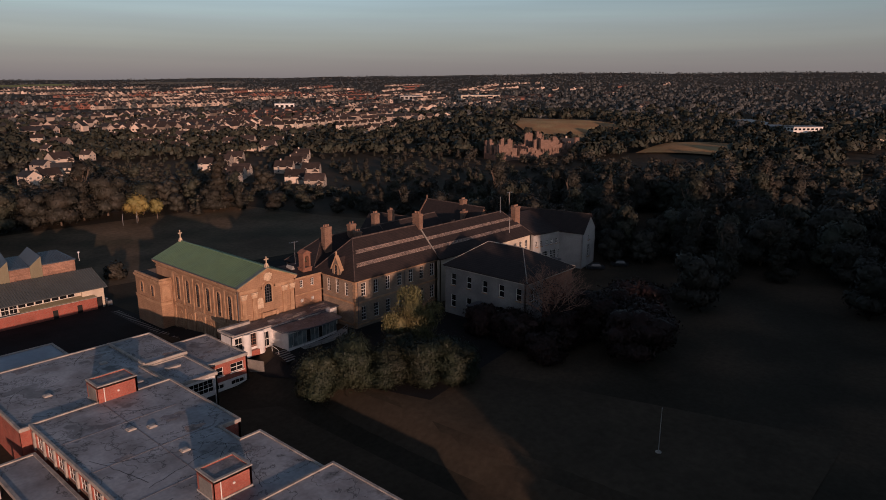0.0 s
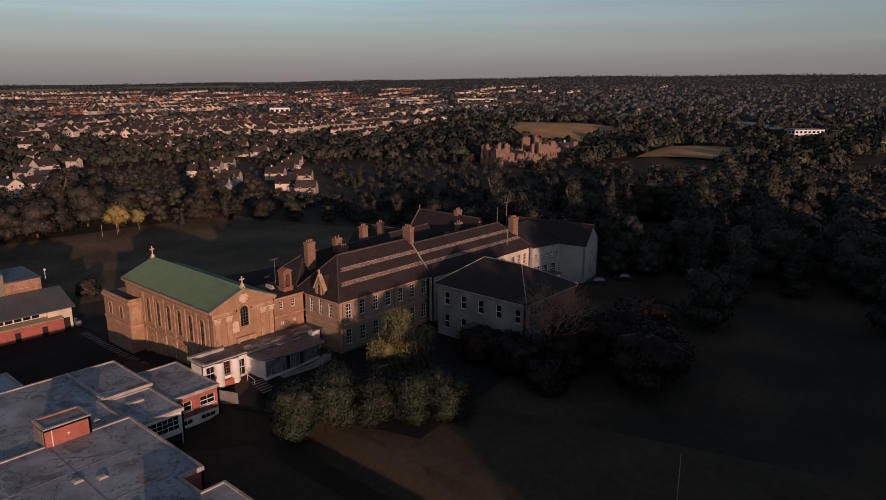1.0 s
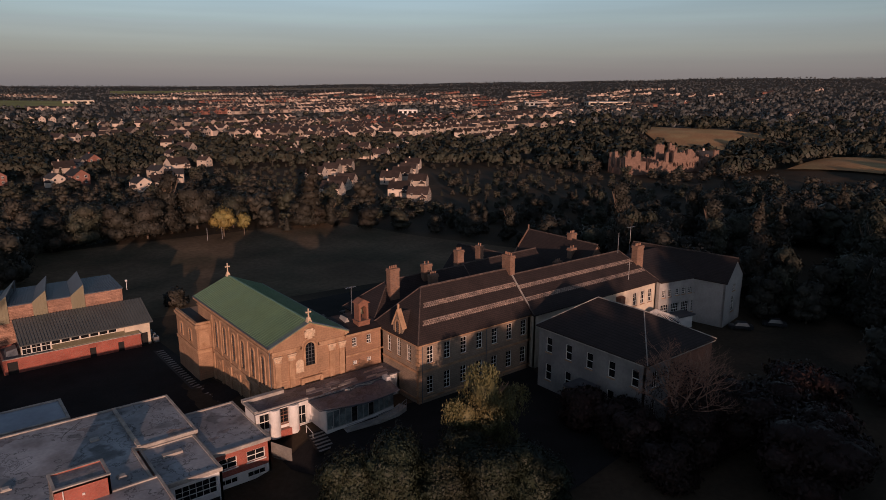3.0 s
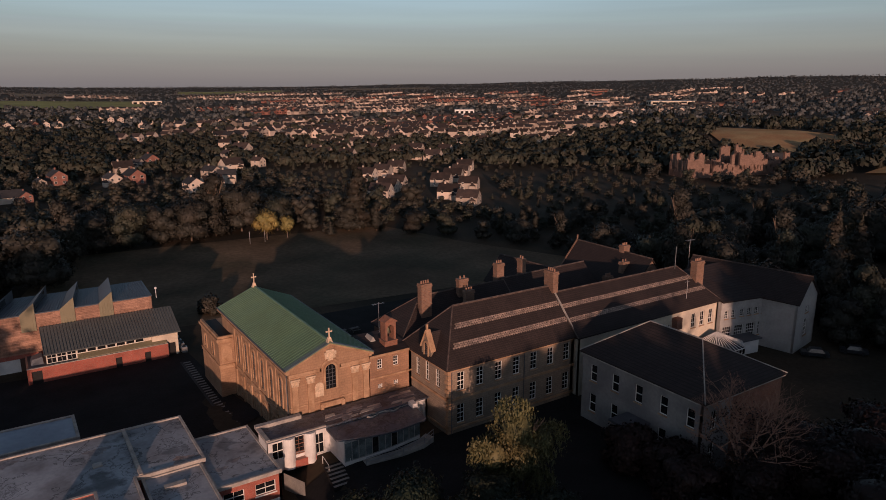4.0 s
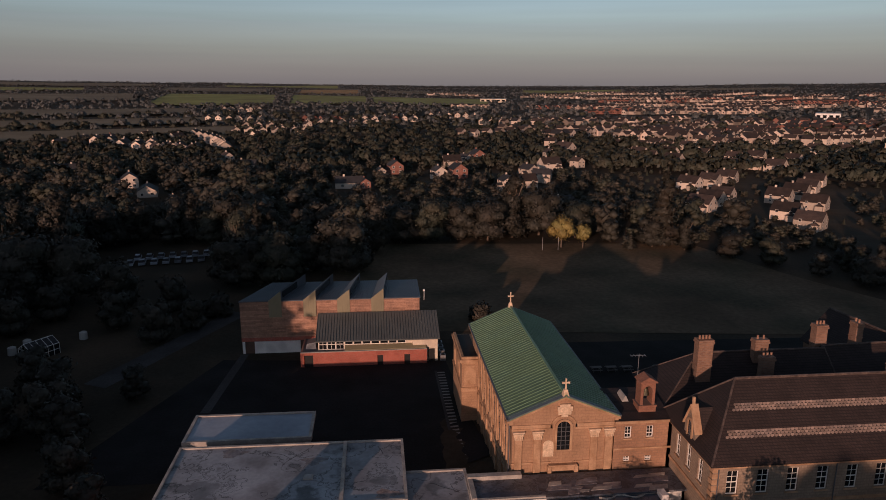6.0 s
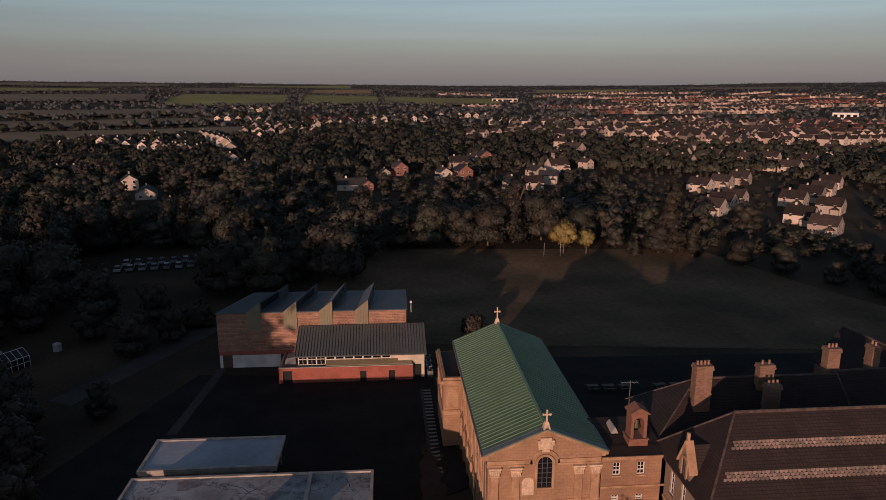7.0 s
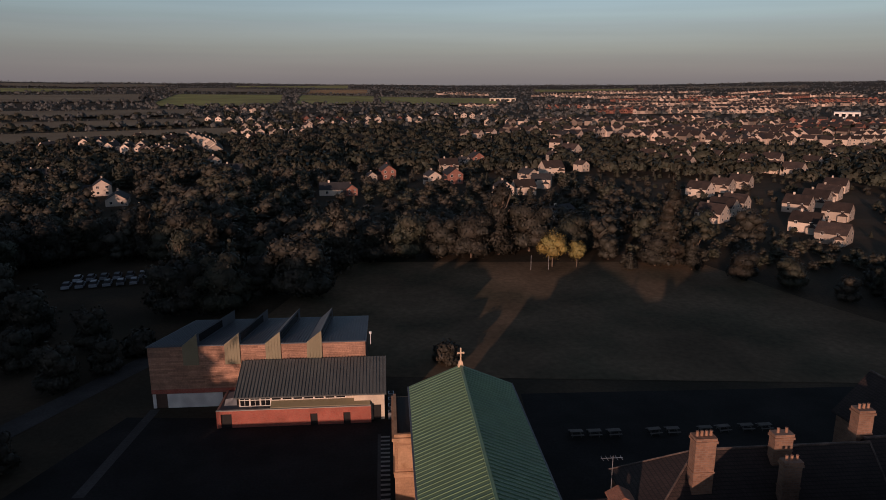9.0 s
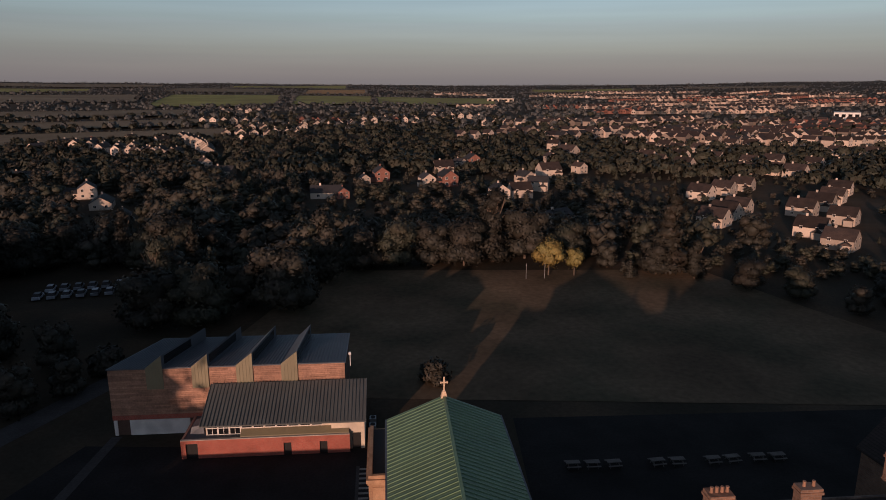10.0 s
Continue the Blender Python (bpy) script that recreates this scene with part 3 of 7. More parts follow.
        face(bm, (south.p(o[k][0], 0, o[k][1]), south.p(o[k + 1][0], 0, o[k + 1][1]), south.p(o[k + 1][0], .1, o[k + 1][1]), south.p(o[k][0], .1, o[k][1])))
    part("archivolt", bm, STONE_TRIM, ch)
    bm = B()
    for (a, b, z0, z1, oo) in ((4.75, 6.15, 13.05, 13.9, .2), (4.9, 6.0, 13.9, 14.25, .26), (5.1, 5.8, 12.8, 13.05, .24), (4.65, 4.95, 13.5, 14.0, .3), (5.95, 6.25, 13.5, 14.0, .3)):
        south.block(bm, a, b, 0, oo, z0, z1)
    part("carved_shield", bm, STONE_PALE, ch, "pale carved stone shield")
    bm = B()
    o = arch(3.87, 1.15, 8.2, 10.1)
    hull(bm, [south.p(s, -.05, z) for s, z in o], [south.p(s, .05, z) for s, z in o])
    part("pale_panel", bm, STONE_PALE, ch, "pale patched stone panel")
    bm = B()
    south.block(bm, 3.9, 7.0, 0, .45, 7.15, 7.35)
    south.block(bm, 4.1, 6.8, 0, .3, 6.6, 7.15)
    south.block(bm, 3.8, 4.2, 0, .5, 6.4, 7.2)
    south.block(bm, 6.7, 7.1, 0, .5, 6.4, 7.2)
    part("door_hood", bm, STONE_TRIM, ch)
    # side walls: bays with tall arched windows above, blind arches below
    for w in (west, east):
        for z0, z1, o in ((5.3, 5.5, .16), (4.85, 5.3, .10), (11.25, 11.5, .12)):
            bm = B()
            w.block(bm, -.12, w.length + .12, 0, o, z0, z1)
            part("string_course", bm, STONE_TRIM, ch)
        n = 6
        for k in range(n):
            s = (w.length - 23.6 if w is west else 0) + 2.6 + 3.55 * k
            arched_window(ch, w, s, 1.05, 6.3, 10.6, 2)
            if w is west:
                arched_window(ch, w, s, 1.3, 1.2, 4.1, 2, .08, STONE)
        for k in range(n + 1):
            s = (w.length - 23.6 if w is west else 0) + .82 + 3.55 * k
            bm = B()
            w.block(bm, s - .28, s + .28, 0, .14, 5.5, 11.25)
            w.block(bm, s - .34, s + .34, 0, .2, 0, 4.85)
            part("pilaster", bm, STONE_TRIM, ch)
    bm = B()
    tube(bm, west.p(west.length - .25, .3, 0), west.p(west.length - .25, .3, 12.4), .07)
    part("downpipe", bm, LEAD, ch)
    # lower side block on the west
    bx0, by0, by1, bz = -7.75, 23.6, 33.6, 9.6
    bm = B()
    box(bm, bx0, x0 - .003, by0, by1, -.3, bz)
    box(bm, x0 - .003, 4.5, y1 + .003, by1, -.3, bz)
    sb = part("side_block", bm, STONE, ch)
    bm = B()
    for z0, z1, o in ((9.25, 9.62, .28), (9.0, 9.25, .15), (5.3, 5.5, .16), (4.85, 5.3, .1)):
        box(bm, bx0 - o, x0 - .01, by0 - o, by0 - .001, z0, z1)
        box(bm, bx0 - o, bx0 - .001, by0 - .001, by1 + o, z0, z1)
    part("cornice", bm, STONE_TRIM, sb)
    bm = B()
    box(bm, bx0 + .35, x0 - .01, by0 + .35, by1 - .3, bz + .004, bz + .06)
    part("roof", bm, SLATE, sb)
    bm = B()
    for q in ((bx0 - .05, x0 - .01, by0 - .05, by0 + .3), (bx0 - .05, bx0 + .3, by0 + .3, by1)):
        box(bm, *q, bz + .002, bz + .38)
    part("parapet", bm, STONE_TRIM, sb)
    w = Wall((bx0, by1), (bx0, by0))
    for s in (2.6, 6.9):
        arched_window(ch, w, s, 1.0, 6.2, 8.3, 2)
    w = Wall((bx0, by0), (x0, by0))
    bm = B()
    w.block(bm, .35, 1.95, 0, .05, 5.9, 8.7)
    part("blind_panel", bm, STONE_TRIM, sb)


build_chapel()


# ---------------------------------------------------------------- old wing
def hip_roof(parent, x0, x1, y0, y1, ze, zr, xa, xb, yr, mat=SLATE, over=.35, thick=.18, name="roof_slope"):
    """Four or three slopes over a rectangle; the ridge runs from xa to xb at y = yr."""
    a, b, c, d = (x0 - over, y0 - over, ze), (x1 + over, y0 - over, ze), (x1 + over, y1 + over, ze), (x0 - over, y1 + over, ze)
    e, f = (xa, yr, zr), (xb, yr, zr)
    out = []
    for q in ((a, b, f, e), (c, d, e, f), (d, a, e), (b, c, f)):
        bm = B()
        hull(bm, [(p[0], p[1], p[2] - thick) for p in q], q)
        out.append(part(name, bm, mat, parent))
    bm = B()
    tube(bm, e, f, .13, .13, 6)
    for p, q in ((a, e), (d, e), (b, f), (c, f)):
        tube(bm, p, q, .09, .09, 6)
    part("ridge_tile", bm, RIDGE, parent)
    return out


def band(parent, quadf, n, lo, hi, mat, lift=.05):
    """A band of pale scalloped slates on a slope: rows of overlapping small slates. quadf(u, v) gives the slope's places."""
    bm = B()
    rows = 3
    for r in range(rows):
        v0, v1 = lo + (hi - lo) * r / rows, lo + (hi - lo) * (r + 1.08) / rows
        for k in range(n):
            u0, u1 = (k + .04 + .5 * (r % 2)) / (n + .5), (k + .96 + .5 * (r % 2)) / (n + .5)
            um = (u0 + u1) / 2
            pts = [quadf(u0, v0 + (v1 - v0) * .35), quadf(um, v0), quadf(u1, v0 + (v1 - v0) * .35), quadf(u1, v1), quadf(u0, v1)]
            up = Vector((0, -.6, .8))
            face(bm, [Vector(p) + up * (lift * (1 if i < 3 else .5)) for i, p in enumerate(pts)])
    part("slate_band", bm, mat, parent)


def walls_of(parent, ring, z0, z1, thick, holes, mat, name="wall"):
    """The walls round a ring of corners (anticlockwise from above), with the openings of each side."""
    out = []
    for i in range(len(ring)):
        w = Wall(ring[i], ring[(i + 1) % len(ring)])
        bm = B()
        t = thick
        wall_with_holes(bm, w, 0.0, w.length - .002, z0, z1, t, [h[:4] for h in holes.get(i, [])])
        out.append((w, part(name, bm, mat, parent)))
    return out


def row(s0, step, n, w, z0, z1):
    return [(s0 + step * k - w / 2, s0 + step * k + w / 2, z0, z1) for k in range(n)]


def glaze(parent, wall, holes, cols=2, rows=4, **kw):
    for a, b, c, d in holes:
        sash(parent, wall, (a + b) / 2, b - a, c, d, cols, rows, **kw)


def build_wing():
    wg = thing("old_wing", (22, -4, 2.9), "brown stone wing with banded slate roof and white sash windows", "building")
    x0, x1, y0, y1, ze, zr = 11.8, 33.3, -9.2, 1.7, 12.0, 18.1
    up, low = row(2.0, 3.02, 7, 1.15, 8.7, 11.2), row(2.0, 3.02, 7, 1.15, 4.2, 6.8)
    westh = row(2.4, 2.0, 1, .95, 8.7, 11.1) + row(4.9, 2.0, 1, .95, 8.7, 11.5) + row(7.3, 2.0, 1, .95, 8.7, 11.1) + row(7.3, 2, 1, .95, 4.4, 6.4)
    sides = walls_of(wg, [(x0, y0), (x1, y0), (x1, y1), (x0, y1)], 2.2, ze, .5, {0: up + low, 3: [(10.9 - b, 10.9 - a, c, d) for a, b, c, d in westh]}, STONE_WING)
    glaze(wg, sides[0][0], up + low)
    glaze(wg, sides[3][0], [(10.9 - b, 10.9 - a, c, d) for a, b, c, d in westh])
    for w in (sides[0][0], sides[3][0]):
        for z0, z1, o in ((7.55, 7.85, .14), (11.55, 11.95, .22), (3.5, 3.75, .14)):
            bm = B()
            w.block(bm, -.1, w.length + .1, 0, o, z0, z1)
            part("string_course", bm, STONE_TRIM, wg)
        for k in range(16):
            bm = B()
            z = 2.4 + .62 * k
            if w is sides[0][0]:
                w.block(bm, -.03, (.45, .7)[k % 2], 0, .05, z, z + .5)
            else:
                w.block(bm, w.length - (.7, .45)[k % 2], w.length + .03, 0, .05, z, z + .5)
            part("quoin", bm, STONE_TRIM, wg)
    bm = B()
    w = sides[0][0]
    for s in (.5, 12.3):
        tube(bm, w.p(s, .14, 3), w.p(s, .14, 11.8), .06)
    part("downpipe", bm, LEAD, wg)
    # hipped at the west, ending in a gable with a chimney at the east
    yr, xa = -3.8, 16.1
    slopes = []
    e, f = (xa, yr, zr), (x1, yr, zr)
    o = .4
    a, b, c, d = (x0 - o, y0 - o, ze), (x1, y0 - o, ze), (x1, y1 + o, ze), (x0 - o, y1 + o, ze)
    for q in ((a, b, f, e), (c, d, e, f), (d, a, e)):
        bm = B()
        hull(bm, [(p[0], p[1], p[2] - .18) for p in q], q)
        slopes.append(part("roof_slope", bm, SLATE, wg))
    bm = B()
    tube(bm, e, f, .15, .15, 6)
    tube(bm, a, e, .11, .11, 6)
    tube(bm, d, e, .11, .11, 6)
    part("ridge_tile", bm, RIDGE, wg)

    def on(u, v):
        left = Vector(a).lerp(Vector(e), v)
        right = Vector(b).lerp(Vector(f), v)
        return left.lerp(right, u)
    for lo, hi in ((.29, .385), (.60, .695)):
        band(slopes[0], lambda u, v: on(.03 + .97 * u, v), 48, lo, hi, SLATE_PALE)
    # coped east gable and its chimney
    bm = B()
    for sgn, ye in ((-1, y0 - o), (1, y1 + o)):
        hull(bm, [(x1, ye, ze - .3), (x1 + .24, ye, ze - .3), (x1 + .24, yr, zr - .3), (x1, yr, zr - .3)][::-sgn],
             [(x1, ye, ze + .3), (x1 + .24, ye, ze + .2), (x1 + .24, yr, zr + .2), (x1, yr, zr + .3)][::-sgn])
    part("gable_coping", bm, COPING, wg)
    bm = B()
    hull(bm, [(x1 + .05, y0, ze - .2), (x1 + .4, y0, ze - .2), (x1 + .4, y1, ze - .2), (x1 + .05, y1, ze - .2)],
         [(x1 + .05, yr - .05, zr), (x1 + .4, yr - .05, zr), (x1 + .4, yr + .05, zr), (x1 + .05, yr + .05, zr)])
    part("gable_wall", bm, RED_STONE, wg)
    chimney(wg, x1 + .1, yr - .1, 17.2, 20.35, 1.0, 1.9, 4)
    # small gabled dormer on the west wall
    w = sides[3][0]
    s = 10.9 - 4.9
    bm = B()
    pts = [(s - 1.15, 11.9), (s + 1.15, 11.9), (s + 1.15, 13.6), (s, 15.5), (s - 1.15, 13.6)]
    hull(bm, [w.p(a_, -.4, z) for a_, z in pts][::-1], [w.p(a_, .12, z) for a_, z in pts][::-1])
    dm = part("dormer_gable", bm, STONE_WING, wg)
    bm = B()
    for (s0, za), (s1, zb) in (((s - 1.35, 13.3), (s, 15.75)), ((s, 15.75), (s + 1.35, 13.3))):
        hull(bm, [w.p(s0, .3, za - .22), w.p(s1, .3, zb - .22), w.p(s1, -.5, zb - .22), w.p(s0, -.5, za - .22)],
             [w.p(s0, .3, za), w.p(s1, .3, zb), w.p(s1, -.5, zb), w.p(s0, -.5, za)])
    box(bm, x0 - .12, x0 + .12, y0 + 4.9 - .12, y0 + 4.9 + .12, 15.6, 16.5)
    part("coping", bm, STONE_TRIM, dm)
    bm = B()
    for sgn in (-1, 1):
        q = [w.p(s, -.3, 15.3), w.p(s, -3.6, 15.3), w.p(s + sgn * 1.25, -1.6, 13.3), w.p(s + sgn * 1.25, -.3, 13.3)]
        face(bm, q if sgn < 0 else q[::-1])
    part("dormer_roof", bm, SLATE, dm)
    arched_window(wg, Wall(tuple(w.p(0, .12, 0)[:2]), tuple(w.p(10, .12, 0)[:2])), s, .75, 12.2, 14.0, 2, .1)
    return wg


STONE_LINK = brick_material("reddish_brown_masonry", (0.325, 0.180, 0.108), (0.28, 0.155, 0.092), (0.25, 0.15, 0.098), (0.6, 0.3))
STONE_WING = brick_material("brown_grey_masonry", (0.29, 0.215, 0.155), (0.25, 0.185, 0.135), (0.22, 0.165, 0.122), (0.6, 0.3))
build_wing()


def build_link():
    """The lower wall between chapel and wing, with the bell turret."""
    lk = thing("link_building", (8.6, 3, 2.9), "two-storey brown stone link between chapel and wing", "building")
    holes = row(1.5, 2.4, 2, .75, 10.0, 11.35) + row(1.5, 2.4, 2, .7, 7.25, 7.85)
    sides = walls_of(lk, [(5.46, -.2), (11.79, -.2), (11.79, 6), (5.46, 6)], 2.3, 12.0, .4, {0: holes}, STONE_LINK)
    w = sides[0][0]
    glaze(lk, w, holes, 2, 3)
    for z0, z1, o in ((8.7, 8.9, .1), (11.75, 12.05, .2)):
        bm = B()
        w.block(bm, 0, w.length, 0, o, z0, z1)
        part("string_course", bm, STONE_TRIM, lk)
    bm = B()
    slab(bm, [(5.46, -.3, 12.1), (11.79, -.3, 12.1), (11.79, 6, 12.9), (5.46, 6, 12.9)], .2)
    part("roof", bm, SLATE, lk)
    bm = B()
    hull(bm, [(7.3, 3.2, 12.3), (8.3, 3.2, 12.3), (8.3, 5.0, 12.5), (7.3, 5.0, 12.5)], [(7.75, 3.2, 13.2), (7.85, 3.2, 13.2), (7.85, 5.0, 13.2), (7.75, 5.0, 13.2)])
    part("roof_vent", bm, RENDER_PALE, lk, "white gabled roof vent")
    ar = thing("television_aerial", (9.9, 5.4, 12.6), "thin metal television aerial on a roof pole", "aerial")
    bm = B()
    tube(bm, (9.9, 5.4, 12.5), (9.9, 5.4, 17.2), .035, n=5)
    for k in range(5):
        tube(bm, (9.9 - .9 + .4 * k, 5.05, 17.0), (9.9 - .9 + .4 * k, 5.75, 17.0), .02, n=4)
    tube(bm, (8.9, 5.4, 17.0), (10.7, 5.4, 17.0), .025, n=4)
    part("mast", bm, METAL, ar)
    bt = thing("bell_turret", (9.45, 1.9, 12.1), "small red brick bell turret with an arched opening and bronze bell", "bell turret")
    x, y = 9.45, 1.9
    bm = B()
    box(bm, x - .95, x + .95, y - .8, y + .8, 12.0, 12.9)
    box(bm, x - 1.02, x + 1.02, y - .87, y + .87, 12.9, 13.05)
    for sx in (-1, 1):
        box(bm, x + sx * .8 - .3 * (sx > 0), x + sx * .8 + .3 * (sx < 0), y - .7, y + .7, 13.05, 15.6)
    south = Wall((x - .8, y - .7), (x + .8, y - .7))
    o = arch(.8, 1.0, 13.05, 15.2, 8)[2:]
    for k in range(len(o) - 1):   # spandrels round the arch, front to back
        (s0, z0), (s1, z1) = o[k], o[k + 1]
        hull(bm, [south.p(s1, 0, z1), south.p(s0, 0, z0), south.p(s0, -1.4, z0), south.p(s1, -1.4, z1)],
             [south.p(s1, 0, 15.6), south.p(s0, 0, 15.6), south.p(s0, -1.4, 15.6), south.p(s1, -1.4, 15.6)])
    bmesh.ops.remove_doubles(bm, verts=bm.verts, dist=.002)
    part("turret_wall", bm, RED_DULL, bt)
    bm = B()
    hull(bm, [(x - 1.0, y - .9, 15.6), (x + 1.0, y - .9, 15.6), (x + 1.0, y + .9, 15.6), (x - 1.0, y + .9, 15.6)],
         [(x - .95, y - .85, 15.72), (x + .95, y - .85, 15.72), (x + .95, y + .85, 15.72), (x - .95, y + .85, 15.72)])
    hull(bm, [(x - .95, y - .85, 15.72), (x + .95, y - .85, 15.72), (x + .95, y + .85, 15.72), (x - .95, y + .85, 15.72)],
         [(x - .03, y - .85, 16.25), (x + .03, y - .85, 16.25), (x + .03, y + .85, 16.25), (x - .03, y + .85, 16.25)])
    part("turret_roof", bm, RED_DULL, bt)
    bm = B()
    prof = ((.06, 14.75), (.2, 14.7), (.26, 14.45), (.3, 14.2), (.42, 13.95))
    for (r0, z0), (r1, z1) in zip(prof, prof[1:]):
        tube(bm, (x, y, z1), (x, y, z0), r1, r0, 14)
    tube(bm, (x - .6, y, 14.8), (x + .6, y, 14.8), .06)
    part("bell", bm, BRONZE, bt)


build_link()


def gable_block(name, ring_a, ring_b, width, z0, ze, zr, wall_mat, label, holes=None, roof=SLATE, both=True):
    """A long gabled range whose ridge runs from ring_a to ring_b in plan."""
    a, b = Vector((*ring_a, 0)), Vector((*ring_b, 0))
    u = (b - a).normalized()
    n = Vector((u.y, -u.x, 0)) * width / 2
    ob = thing(name, (*((a + b) / 2)[:2], z0), label, "building")
    ring = [tuple((a + n)[:2]), tuple((b + n)[:2]), tuple((b - n)[:2]), tuple((a - n)[:2])]
    sides = walls_of(ob, ring, z0 - .6, ze, .4, holes or {}, wall_mat)
    for i in (1, 3):
        w = sides[i][0]
        bm = B()
        hull(bm, [w.p(0, 0, ze), w.p(w.length, 0, ze), w.p(w.length, -.4, ze), w.p(0, -.4, ze)],
             [w.p(w.length / 2 - .02, 0, zr - .1), w.p(w.length / 2 + .02, 0, zr - .1), w.p(w.length / 2 + .02, -.4, zr - .1), w.p(w.length / 2 - .02, -.4, zr - .1)])
        part("gable", bm, wall_mat, ob)
    ov, en = n * (1 + .7 / width), u * .35
    dz = (zr - ze) * .7 / width
    for sgn in (1, -1):
        q = [a - en + Vector((0, 0, zr)), b + en + Vector((0, 0, zr)), b + en + ov * sgn + Vector((0, 0, ze - dz)), a - en + ov * sgn + Vector((0, 0, ze - dz))]
        bm = B()
        slab(bm, q[::-1] if sgn > 0 else q, .18)
        part("roof_slope", bm, roof, ob)
    bm = B()
    tube(bm, a - en + Vector((0, 0, zr + .02)), b + en + Vector((0, 0, zr + .02)), .14, .14, 6)
    part("ridge_tile", bm, RIDGE, ob)
    return ob, sides


def build_old_ranges():
    # lower wing that carries on to the east, hipped at its end
    w2 = thing("east_wing", (48, -4, 2.9), "lower stone wing with banded slate roof and cream end wall", "building")
    x0, x1, y0, y1, ze, zr = 33.8, 65.2, -9.9, 1.9, 11.9, 17.0
    up = row(19.2, 2.1, 1, .8, 8.4, 9.6) + row(25.2, 2.2, 3, 1.1, 8.3, 10.7)
    lo = row(4.0, 3.0, 6, 1.0, 8.4, 9.9)
    sides = walls_of(w2, [(x0, y0), (x1, y0), (x1, y1), (x0, y1)], 2.2, ze, .4, {0: up + lo}, RENDER_CREAM)
    glaze(w2, sides[0][0], up + lo, 2, 3)
    sl = hip_roof(w2, x0 - .3, x1, y0, y1, ze, zr, x0 - .3, 61.3, -4.0)
    a, b, f, e = Vector((x0 - .6, y0 - .35, ze)), Vector((x1 + .35, y0 - .35, ze)), Vector((61.3, -4, zr)), Vector((x0 - .3, -4, zr))
    for lo_, hi_ in ((.33, .425), (.63, .725)):
        band(sl[0], lambda u, v: a.lerp(e, v).lerp(b.lerp(f, v), u), 70, lo_, hi_, SLATE_PALE)
    chimney(w2, 63.7, -6.4, 12.5, 18.1, 1.9, 1.2, 4)
    bm = B()
    tube(bm, (60.6, -4.3, 11.5), (60.6, -4.3, 20.5), .07, .05)
    part("mast", bm, METAL, w2)
    bm = B()
    tube(bm, (58.2, -8.8, 11.0), (58.2, -8.8, 16.2), .05, n=5)
    tube(bm, (57.6, -8.8, 15.9), (58.8, -8.8, 15.9), .03, n=4)
    part("mast", bm, METAL, w2)
    bm = B()
    for k in range(6):
        tube(bm, (64.2 + .35 * k, -4.0, 20.9), (64.2 + .35 * k, -3.2, 20.9), .02, n=4)
    tube(bm, (64.0, -3.6, 20.9), (66.2, -3.6, 20.9), .03, n=4)
    tube(bm, (65.0, -3.6, 16.0), (65.0, -3.6, 21.0), .035, n=5)
    part("aerial", bm, METAL, w2)
    bm = B()
    box(bm, 53.6, 54.9, -10.9, -9.92, 9.2, 11.0)
    part("brick_stub", bm, RED_DULL, w2)
    # white range and its gabled end block
    r3, s3 = gable_block("north_east_range", (79.2, -17.2), (75.6, 3), 8.6, 2.9, 11.8, 15.5, RENDER_PALE, "pale rendered gabled range with dark slate roof",
                         {3: row(4.3, 1, 1, 1.5, 5.2, 8.1) + row(4.3, 1, 1, 1.4, 9.2, 10.4), 2: row(2.0, 2.3, 2, .9, 8.6, 10.0)})
    glaze(r3, s3[3][0], row(4.3, 1, 1, 1.5, 5.2, 8.1) + row(4.3, 1, 1, 1.4, 9.2, 10.4), 3, 4)
    wh = thing("white_range", (69.5, -6, 2.9), "pale rendered two-storey range with grouped windows", "building")
    hs = row(1.2, 1.5, 2, .8, 8.6, 10.0) + row(4.6, 1.6, 4, .85, 8.7, 9.9) + row(1.6, 2.6, 4, 1.9, 4.9, 7.2)
    sd = walls_of(wh, [(65.21, -10.6), (74.6, -12.4), (76.5, -2), (65.21, -2)], 2.3, 11.6, .4, {0: hs}, RENDER_PALE)
    glaze(wh, sd[0][0], hs[:6], 2, 3)
    glaze(wh, sd[0][0], hs[6:], 4, 4)
    bm = B()
    slab(bm, [(65.0, -11.0, 11.75), (75.0, -12.9, 11.75), (76.2, -2, 15.2), (65.0, -2, 15.2)], .2)
    part("roof_slope", bm, SLATE, wh)
    # glazed conservatory at the foot of the cream wall
    cv = thing("conservatory", (60.5, -12.4, 2.9), "white-framed conservatory with a faceted glass roof", "conservatory")
    ring = [(58.6, -10.2), (58.6, -13.4), (60.6, -15.8), (64.4, -16.0), (66.8, -13.8), (66.8, -11.4)]
    bm = B()
    prism(bm, ring, 2.3, 3.5)
    part("base_wall", bm, WHITE, cv)
    apex = Vector((62.5, -11.9, 7.5))
    for i in range(len(ring) - 1):
        p, q = Vector((*ring[i], 5.6)), Vector((*ring[i + 1], 5.6))
        bm = B()
        for k in range(6):
            t = p.lerp(q, k / 5)
            tube(bm, t, apex, .075, .06, 5)
            tube(bm, (t.x, t.y, 3.5), t, .07, .07, 5)
        tube(bm, p, q, .07, .07, 5)
        tube(bm, (p.x, p.y, 4.6), (q.x, q.y, 4.6), .05, .05, 5)
        fr = part("frame", bm, WHITE, cv)
        bm = B()
        face(bm, (p, q, apex))
        face(bm, ((p.x, p.y, 3.5), (q.x, q.y, 3.5), q, p))
        part("pane", bm, GLASS, fr)
    ph = thing("porch", (69, -13, 2.9), "low porch with dark flat roof beside the conservatory", "porch")
    bm = B()
